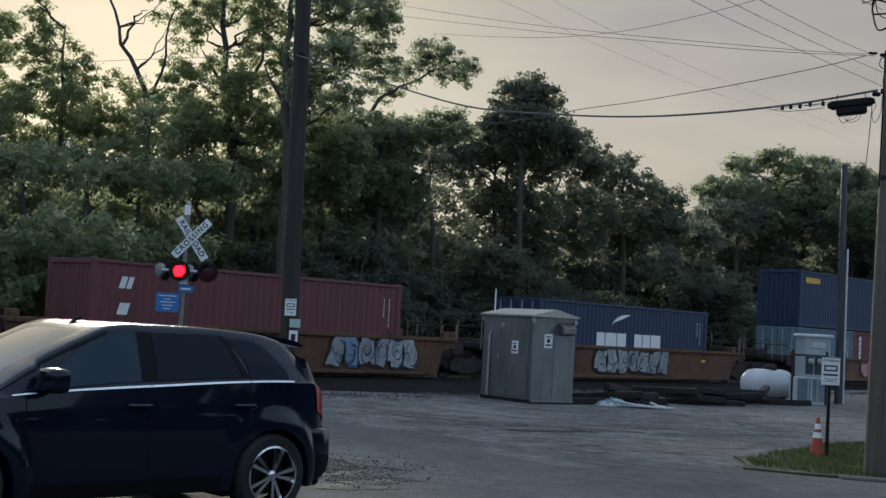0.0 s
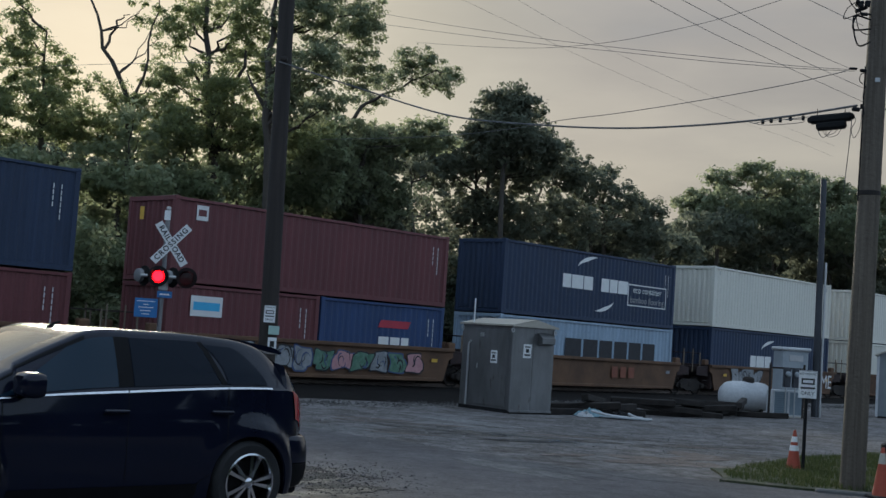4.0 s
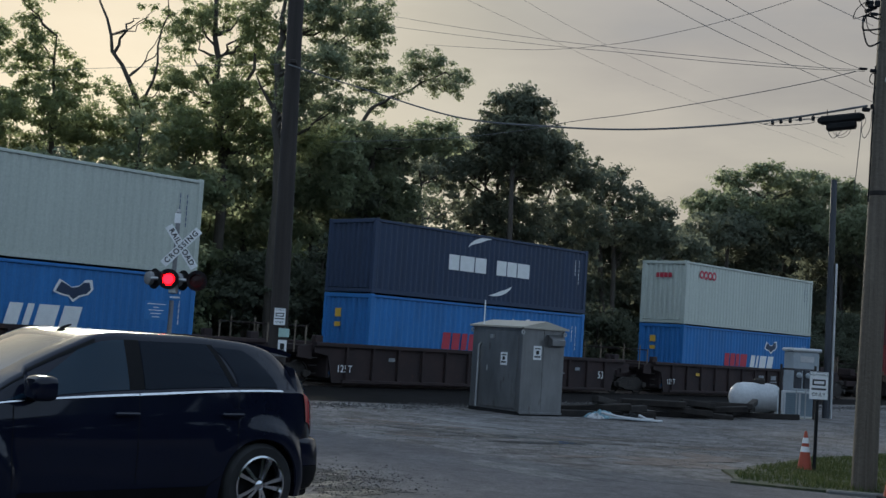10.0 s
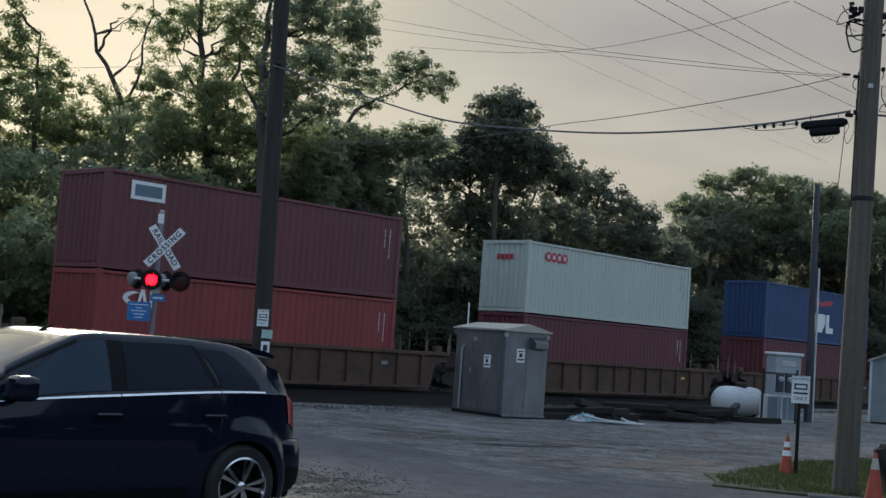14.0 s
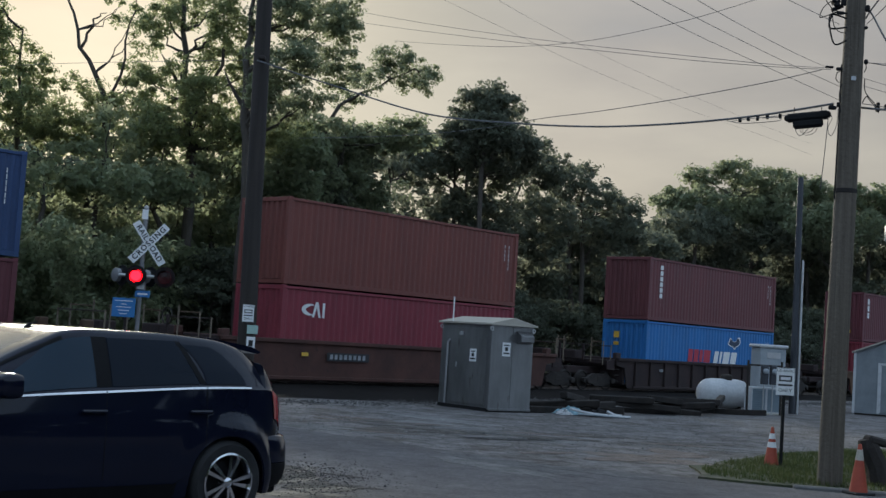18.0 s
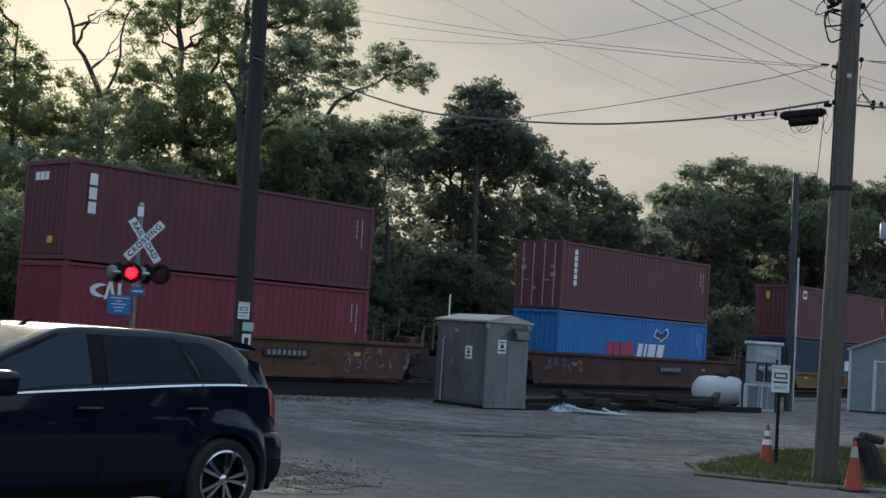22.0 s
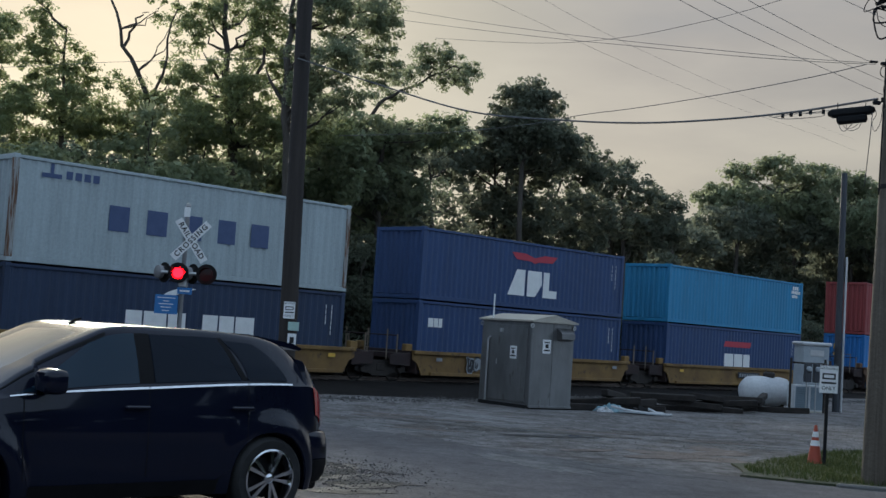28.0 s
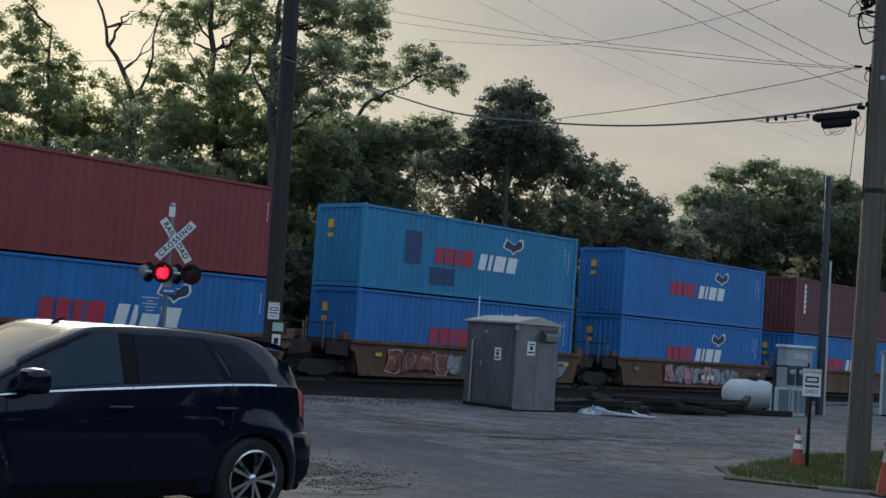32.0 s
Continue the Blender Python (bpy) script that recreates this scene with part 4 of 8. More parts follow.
    for i, x, mat in ((6, 2.4, MARK_W), (13, -3.2, MARK_W), (15, 2.2, MARK_W), (16, 2.5, MARK_W), (3, -4.9, MARK_W), (21, 0.6, MARK_W)):
        sill_mark(w[i], x, 0.95 if i != 21 else 0.75, 2.0, 0.28, MARK_K)
        for k in range(8):
            sill_mark(w[i], x - 0.8 + k * 0.22, 0.95 if i != 21 else 0.75, 0.13, 0.16, GREY_SPRAY).location.y -= 0.006
    for i in range(len(w)):
        for x in (-5.2, 5.4):
            sill_mark(w[i], x, 1.0 if i not in (17, 18, 19, 20, 21) else 0.85, 0.3, 0.12, MARK_Y if i % 2 else GREY_SPRAY, "reflector")


PALE_SPRAY = material("pale_grey_spray", (0.22, 0.23, 0.24), (0.44, 0.45, 0.45), rough=0.75, scale=5, grain=9, bump=0, stain=(0.22, 0.17, 0.14), stain_at=0.6)
GREY_SPRAY = material("grey_spray", (0.18, 0.19, 0.20), (0.34, 0.35, 0.36), rough=0.7, scale=3, bump=0)
RUST_SPRAY = material("rust_red_spray", (0.20, 0.07, 0.045), (0.28, 0.10, 0.06), rough=0.7, scale=3, bump=0)
MARK_B2 = material("steel_blue_spray", (0.10, 0.17, 0.25), (0.2, 0.3, 0.38), rough=0.7, scale=3, bump=0)
paint_cars()

# ---- ground ----
GRAVEL = ground_material("pale_gravel", (0.070, 0.058, 0.049), (0.124, 0.115, 0.111), (0.195, 0.184, 0.179), 0.8, 26.0, coarse=1.3)
ROAD = ground_material("worn_asphalt", (0.083, 0.077, 0.077), (0.104, 0.097, 0.099), (0.125, 0.118, 0.119), 0.4, 40.0, coarse=0.4)
# dark ballast, lowered to near black to paint the shade under the train
BALLAST = material("shade_darkened_ballast", (0.006, 0.0055, 0.005), (0.017, 0.015, 0.014), rough=0.95, scale=0.8, grain=14.0, bump=0.7, spec=0.08)
GRASS = material("mown_grass", (0.030, 0.040, 0.018), (0.055, 0.062, 0.026), rough=0.9, scale=1.4, grain=22.0, bump=0.5, stain=(0.095, 0.085, 0.066), stain_at=0.52)
TIE = material("creosoted_timber", (0.012, 0.010, 0.009), (0.034, 0.028, 0.024), rough=0.9, scale=4, bump=0.4)
POLE = material("weathered_pole_wood", (0.088, 0.071, 0.054), (0.160, 0.132, 0.102), rough=0.9, scale=1.0, grain=18.0, bump=0.8, streak=(14, 14, 0.35), stain=(0.06, 0.048, 0.04), stain_at=0.57)
DARK_POLE = material("dark_pole_wood", (0.024, 0.020, 0.018), (0.050, 0.041, 0.036), rough=0.9, scale=1.0, grain=25.0, bump=0.4, streak=(7, 7, 0.35))


def sheet(name, outline, z, mat, jitter=0.0, kind="structure", label="", cat="", step=1.0, thick=0.0):
    """A flat piece of ground with an uneven edge."""
    rnd = random.Random(7)
    pts = []
    n = len(outline)
    for i in range(n):
        a, b = Vector(outline[i]), Vector(outline[(i + 1) % n])
        k = max(1, int((b - a).length / step)) if jitter else 1
        for q in range(k):
            p = a.lerp(b, q / k)
            pts.append((p.x + rnd.uniform(-jitter, jitter), p.y + rnd.uniform(-jitter, jitter)))
    s = Solid().plate(pts, max(thick, 0.003), pose(0, 0, z - max(thick, 0.003)))
    me = s.mesh(name)
    me.materials.append(mat)
    ob = new(name, me)
    return tagged(ob, label, cat, kind=kind)


def track_point(along, across, z=0.0):
    p = NEAR + ALONG * along + ACROSS * across
    return (p.x, p.y, z)


def build_ground():
    s = Solid()
    s.add([(-1500, -1500, -0.004), (1500, -1500, -0.004), (1500, 1500, -0.004), (-1500, 1500, -0.004)], [(0, 1, 2, 3)])
    me = s.mesh("ground")
    me.materials.append(GRAVEL)
    tagged(new("ground", me), "pale compacted gravel lot with dirt patches", "ground", kind="structure")
    q = lambda a, c: track_point(a, c)[:2]
    sheet("trackbed", [q(-500, -6.3), q(-12, -6.3), q(-8, -8.6), q(-3, -9.0), q(2, -6.5), q(12, -4.2), q(500, -4.2), q(500, 9), q(-500, 9)], 0.0, BALLAST, 0.25, label="dark oily ballast bed with the train's shade painted in", cat="trackbed", step=2.0)
    # road: runs square to the track, and a side strip towards the camera
    sheet("road", [(-40, 62), (-10.5, 31.0), (-2.6, 23.7), (1.9, 19.4), (4.2, 18.6), (6.7, 17.6), (60, 15.5), (60, -40), (-60, -40), (-60, 40)], 0.004, ROAD, 0.06, label="worn pale asphalt road with gravelly edges", cat="road", step=0.7)


build_ground()


def build_litter():
    """Ruts, dirt and damp patches, and loose stones on the lot."""
    red = ground_material("reddish_dirt", (0.105, 0.080, 0.066), (0.140, 0.112, 0.098), (0.175, 0.150, 0.135), 1.5)
    mud = ground_material("dark_mud", (0.045, 0.04, 0.036), (0.07, 0.064, 0.058), (0.11, 0.10, 0.09), 1.5, wet=0.3)
    damp = material("shallow_puddle", (0.10, 0.097, 0.092), (0.13, 0.127, 0.12), rough=0.1, scale=2, grain=10, bump=0.0, spec=0.6)
    pale = ground_material("pale_grit", (0.14, 0.135, 0.13), (0.18, 0.175, 0.17), (0.225, 0.22, 0.215), 1.2)
    track = ground_material("packed_grit", (0.10, 0.097, 0.093), (0.135, 0.13, 0.125), (0.17, 0.165, 0.16), 1.5)
    track2 = ground_material("patched_asphalt", (0.075, 0.073, 0.073), (0.10, 0.098, 0.098), (0.13, 0.127, 0.127), 1.2)
    rnd = random.Random(21)

    def blot(name, x, y, rx, ry, turn, mat, z, label):
        pts = []
        for i in range(26):
            a = 2 * math.pi * i / 26
            r = rnd.uniform(0.62, 1.1)
            pts.append((rx * r * math.cos(a), ry * r * math.sin(a)))
        me = Solid().plate(pts, 0.002, pose(x, y, z - 0.002, 0, 0, turn)).mesh(name)
        me.materials.append(mat)
        tagged(new(name, me), label, "ground", kind="structure")
    blot("dirt_patch", 3.9, 21.6, 0.75, 1.3, 60, red, 0.0, "bare reddish dirt patch on gravel")
    blot("dirt_patch", 4.6, 23.4, 0.5, 0.8, 20, red, 0.0004, "bare reddish dirt patch on gravel")
    blot("mud_patch", 1.2, 25.3, 1.7, 0.55, -6, mud, 0.0008, "dark muddy hollow in the gravel")
    blot("mud_patch", 2.4, 25.1, 1.0, 0.3, 0, mud, 0.0012, "dark muddy hollow in the gravel")
    blot("puddle", 1.35, 25.2, 0.62, 0.2, 0, damp, 0.0025, "thin pale puddle in a hollow")
    blot("puddle", 2.1, 24.7, 0.3, 0.1, 10, damp, 0.0025, "thin pale puddle in a hollow")
    for i in range(5):
        blot("rut", rnd.uniform(-3.5, 7), rnd.uniform(22.5, 31), rnd.uniform(0.9, 2.2), rnd.uniform(0.3, 0.6), rnd.uniform(-50, -30), rnd.choice((track, pale)), -0.0015 + 0.0003 * i, "long wheel rut in gravel")
    for i in range(3):
        blot("worn_patch", rnd.uniform(-1.5, 5), rnd.uniform(15, 20), rnd.uniform(0.8, 1.8), rnd.uniform(0.25, 0.5), rnd.uniform(-55, -35), rnd.choice((track, track2)), 0.0062 + 0.0003 * i, "worn patch in old asphalt")
    tar = ground_material("broken_tar", (0.014, 0.013, 0.013), (0.035, 0.033, 0.032), (0.08, 0.077, 0.074), 2.5, 14.0)
    for i, (x, y, rx, ry, a, m_) in enumerate(((1.7, 24.1, 1.15, 0.30, 22, tar), (0.6, 24.7, 0.8, 0.2, 10, mud), (2.9, 25.0, 0.9, 0.22, 10, mud), (3.5, 26.4, 1.3, 0.3, 5, mud), (-0.6, 26.6, 1.2, 0.3, -8, mud), (5.6, 26.0, 1.1, 0.25, 15, mud), (3.4, 21.3, 1.0, 0.38, 40, red), (4.5, 22.6, 0.9, 0.34, 40, red), (2.2, 21.6, 0.7, 0.2, 38, red))):
        blot("stained_hollow", x, y, rx, ry, a, m_, 0.0030 + 0.00012 * i, "stained hollow in the gravel lot")
    for x, y, rx, ry, a in ((1.55, 23.95, 0.36, 0.075, 20), (2.1, 24.3, 0.3, 0.06, 24), (1.2, 24.0, 0.2, 0.05, 15), (2.5, 24.55, 0.22, 0.05, 20)):
        blot("puddle", x, y, rx, ry, a, damp, 0.0055, "thin pale puddle in a hollow")
    for i, (x, y, rx, ry, a) in enumerate(((-1.75, 16.7, 0.5, 0.22, -40), (-1.5, 15.7, 0.55, 0.24, 70), (-1.2, 14.9, 0.5, 0.22, 50), (-0.75, 15.0, 0.42, 0.14, -20), (-0.9, 16.1, 0.35, 0.1, -30))):
        blot("broken_edge", x, y, rx, ry, a, tar, 0.0128 + 0.0001 * i, "dark broken edge of asphalt")
    for x, y, a in ((-1.55, 16.3, 75), (-1.38, 15.3, 60), (-1.05, 14.6, 40), (-1.3, 14.0, 10)):
        blot("broken_edge", x, y, 0.62, 0.27, a, mud, 0.0094 + 0.0001 * (y - 14), "dark broken edge of asphalt")
    for i in range(14):
        blot("damp_streak", rnd.uniform(-3, 7.5), rnd.uniform(23.6, 27.5), rnd.uniform(0.5, 1.6), rnd.uniform(0.12, 0.35), rnd.uniform(-20, 15), rnd.choice((mud, track, red, pale)), 0.0014 + 0.00008 * i, "damp dirty streak across gravel")
    V, F = [], []
    rng = np.random.default_rng(9)
    for i in range(1700):
        x, y = rng.normal(-1.35, 0.5), rng.normal(15.7, 0.9)
        s_, a = abs(rng.normal(0, 0.006)) + 0.005, rng.uniform(0, 6.28)
        o = len(V)
        V += [(x + s_ * math.cos(a + q), y + s_ * math.sin(a + q), 0.012) for q in (0, 1.9, 3.8, 5.0)] + [(x, y, 0.012 + s_ * 0.8)]
        F += [(o, o + 1, o + 4), (o + 1, o + 2, o + 4), (o + 2, o + 3, o + 4), (o + 3, o, o + 4)]
    me = bpy.data.meshes.new("asphalt_crumbs")
    me.from_pydata(V, [], F)
    me.materials.append(material("asphalt_crumb", (0.02, 0.02, 0.02), (0.12, 0.115, 0.11), rough=0.95, scale=2, grain=8, bump=0.3, island=0.6))
    tagged(new("asphalt_crumbs", me), "dark crumbs of broken asphalt", "stones", kind="stuff")
    # loose stones
    rng = np.random.default_rng(8)
    V, F = [], []
    ico = [(0, 0, 0.6), (0.9, 0, 0), (0.28, 0.85, 0), (-0.73, 0.53, 0), (-0.73, -0.53, 0), (0.28, -0.85, 0)]
    for i in range(16000):
        x, y = rng.uniform(-5, 18), 21 + 20 * rng.uniform(0, 1) ** 1.0
        if y > 33.5 + 0.8 * max(x, 0):
            continue
        s_ = abs(rng.normal(0.0, 0.013)) + 0.008
        a = rng.uniform(0, 6.28)
        ca, sa = math.cos(a), math.sin(a)
        o = len(V)
        V += [(x + s_ * (ca * p - sa * q * 0.7), y + s_ * (sa * p + ca * q * 0.7), -0.006 + s_ * h * 1.1) for p, q, h in ico]
        F += [(o, o + 1 + k, o + 1 + (k + 1) % 5) for k in range(5)]
    me = bpy.data.meshes.new("loose_stones")
    me.from_pydata(V, [], F)
    me.materials.append(material("loose_stone", (0.11, 0.105, 0.10), (0.24, 0.23, 0.22), rough=0.95, scale=0.9, grain=8, bump=0.4, island=0.35))
    tagged(new("loose_stones", me), "loose grey stones scattered on gravel", "stones", kind="stuff")
    # rubble along the edge of the track bed
    V, F = [], []
    for i in range(6000):
        al, ac = rng.uniform(-16, 26), -6.4 + rng.normal(0, 0.5)
        if al < -4:
            ac -= 1.6
        p = track_point(al, ac)
        s_ = abs(rng.normal(0.022, 0.014)) + 0.012
        a = rng.uniform(0, 6.28)
        ca, sa = math.cos(a), math.sin(a)
        o = len(V)
        V += [(p[0] + s_ * (ca * u_ - sa * q), p[1] + s_ * (sa * u_ + ca * q), -0.01 + s_ * h * 1.3) for u_, q, h in ico]
        F += [(o, o + 1 + k, o + 1 + (k + 1) % 5) for k in range(5)]
    me = bpy.data.meshes.new("ballast_stones")
    me.from_pydata(V, [], F)
    me.materials.append(material("ballast_stone", (0.03, 0.028, 0.027), (0.13, 0.123, 0.117), rough=0.95, scale=1.2, grain=8, bump=0.4, island=0.6))
    tagged(new("ballast_stones", me), "coarse dark ballast stones along the track", "stones", kind="stuff")


build_litter()


def build_rails():
    tr = thing("railway_track", Matrix(), "steel rails on dark timber ties", "railway track", kind="structure")
    prof = [(-0.07, -0.17), (0.07, -0.17), (0.07, -0.15), (0.012, -0.13), (0.012, -0.04), (0.036, -0.03), (0.036, 0.0), (-0.036, 0.0), (-0.036, -0.03), (-0.012, -0.04), (-0.012, -0.13), (-0.07, -0.15)]
    rail_m = material("rail_steel", (0.10, 0.07, 0.055), (0.16, 0.13, 0.11), rough=0.5, metal=0.6, scale=3, bump=0.1)
    for o in (-0.7525, 0.7525):
        a = track_point(-420, WIDE / 2 + o, 0.14)
        s = Solid().plate(prof, 900, pose(*a, 90, 0, 90 + THETA))
        part("rail", s, rail_m, tr)
    tie = Solid().box((0, 0, 0), (0.23, 2.6, 0.16), 0.015).mesh("tie")
    for i in range(150):
        p = track_point(-30 + i * 0.52, WIDE / 2, -0.055)
        part("tie", tie, TIE, tr, at=pose(*p, 0, 0, THETA))


build_rails()


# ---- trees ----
# base leaf colour, lifted to paint in the backlit haze
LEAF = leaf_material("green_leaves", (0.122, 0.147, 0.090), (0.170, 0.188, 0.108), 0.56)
# copy with the sun behind the crowns put into its colour
LEAF_WARM = leaf_material("sun_painted_leaves", (0.122, 0.154, 0.075), (0.180, 0.195, 0.088), 0.62)
# copy with the silhouette darkness of backlit crowns put into its colour
LEAF_DARK = leaf_material("silhouette_dark_leaves", (0.098, 0.112, 0.082), (0.128, 0.139, 0.096), 0.42)
# copy with the deep shade under the wood put into its colour
LEAF_SHADE = leaf_material("shade_painted_undergrowth", (0.072, 0.084, 0.060), (0.092, 0.104, 0.072), 0.36)
# copy lifted furthest, painting haze over the left side of the wood
LEAF_MIST = leaf_material("haze_painted_leaves", (0.134, 0.163, 0.096), (0.178, 0.199, 0.112), 0.62)
BARK = material("tree_bark", (0.05, 0.042, 0.035), (0.10, 0.085, 0.07), rough=0.95, scale=2, bump=0.6, streak=(4, 4, 0.68))


def leaf_cloud(crowns, seed, size=0.2, per=260, name="crown", thick=16):
    """Leaves gathered in bushy clumps inside uneven crowns (x, y, z, rx, rz, density); they lie roughly square to the clump's surface."""
    rng = np.random.default_rng(seed)
    V, F, base = [], [], 0
    rc = 0.26 + 1.0 * size
    for x, y, z, rx, rz, den in crowns:
        clumps = max(5, int(rx * rz * den * thick * 0.2 / rc ** 2))
        u = rng.normal(size=(clumps, 3))
        u /= np.linalg.norm(u, axis=1)[:, None]
        r = rng.uniform(0.05, 1.0, clumps) ** 0.45 * rng.uniform(0.8, 1.12, clumps)
        heart = u * r[:, None] * np.array([rx, rx * 0.8, rz]) + np.array([x, y, z])
        big = rc * rng.uniform(0.55, 1.2, clumps)
        n = max(10, int(per * 0.018 * (rc / size) ** 2))
        o = rng.normal(size=(clumps * n, 3))
        o /= np.linalg.norm(o, axis=1)[:, None]
        reach = rng.uniform(0, 1, clumps * n) ** 0.42 * rng.choice([1.0, 1.0, 1.0, 1.35], clumps * n)
        c = np.repeat(heart, n, 0) + o * (reach * np.repeat(big, n))[:, None] * np.array([1.0, 1.0, 0.62])
        k = len(c)
        nrm = o * 0.8 + np.array([0.0, 0.0, 0.45]) + rng.normal(size=(k, 3)) * 0.42
        nrm /= np.linalg.norm(nrm, axis=1)[:, None]
        a = np.cross(nrm, rng.normal(size=(k, 3)))
        a /= np.linalg.norm(a, axis=1)[:, None]
        b = np.cross(nrm, a)
        s = size * rng.uniform(0.6, 1.35, k)[:, None]
        v = np.stack([c - a * s * 0.6, c + b * s * 0.40 + nrm * s * 0.08, c + a * s * 0.6 - nrm * s * 0.1, c - b * s * 0.40 + nrm * s * 0.08], 1).reshape(-1, 3)
        V.append(v)
        F.append(np.arange(k * 4).reshape(-1, 4) + base)
        base += k * 4
    V, F = np.concatenate(V), np.concatenate(F)
    me = bpy.data.meshes.new(name)
    me.vertices.add(len(V))
    me.vertices.foreach_set("co", V.ravel())
    me.loops.add(F.size)
    me.loops.foreach_set("vertex_index", F.ravel().astype(np.int32))
    me.polygons.add(len(F))
    me.polygons.foreach_set("loop_start", (np.arange(len(F)) * 4).astype(np.int32))
    me.update(calc_edges=True)
    return me


def bent(path, rnd, wob=0.12, steps=4):
    """Roughens a branch line."""
    out = []
    for a, b in zip(path[:-1], path[1:]):
        a, b = Vector(a), Vector(b)
        for i in range(steps):
            p = a.lerp(b, i / steps)
            if out:
                p += Vector((rnd.uniform(-wob, wob), rnd.uniform(-wob, wob), 0))
            out.append(p)
    out.append(Vector(path[-1]))
    return out


def tree(trunk, limbs, crowns, leaf, label, seed, size=0.2, girth=0.28, per=260, twigs=True, thick=16):
    base = Vector(trunk[0])
    t = thing("tree", Matrix.Translation(base), label, "tree", "trees behind the track")
    rnd = random.Random(seed)
    inv = Matrix.Translation(-base)
    p = bent(trunk, rnd)
    s = Solid().tube([inv @ q for q in p], [girth * (1 - 0.8 * i / (len(p) - 1)) for i in range(len(p))], 10)
    part("trunk", s, BARK, t, smooth=True)
    for l in limbs:
        q = bent(l, rnd, 0.15)
        part("limb", Solid().tube([inv @ k for k in q], [girth * 0.45 * (1 - 0.8 * i / (len(q) - 1)) for i in range(len(q))], 8), BARK, t, smooth=True)
    # boughs from the trunk out into each crown
    for x, y, z, rx, rz, den in crowns:
        start = min(p[1:], key=lambda k: (k - Vector((x, y, z - rz))).length)
        for _ in range(2 if twigs else 1):
            tip = Vector((x + rnd.uniform(-0.6, 0.68) * rx, y, z + rnd.uniform(-0.2, 0.7) * rz))
            mid = start.lerp(tip, 0.5) + Vector((0, 0, rnd.uniform(-0.5, 0.2)))
            q = bent([start, mid, tip], rnd, 0.14)
            part("bough", Solid().tube([inv @ k for k in q], [girth * 0.26 * (1 - 0.85 * i / (len(q) - 1)) for i in range(len(q))], 6), BARK, t, smooth=True)
    me = leaf_cloud([(x - base.x, y - base.y, z - base.z, a, b, d) for x, y, z, a, b, d in crowns], seed, size, per, thick=thick)
    part("crown", me, leaf, t)
    return t


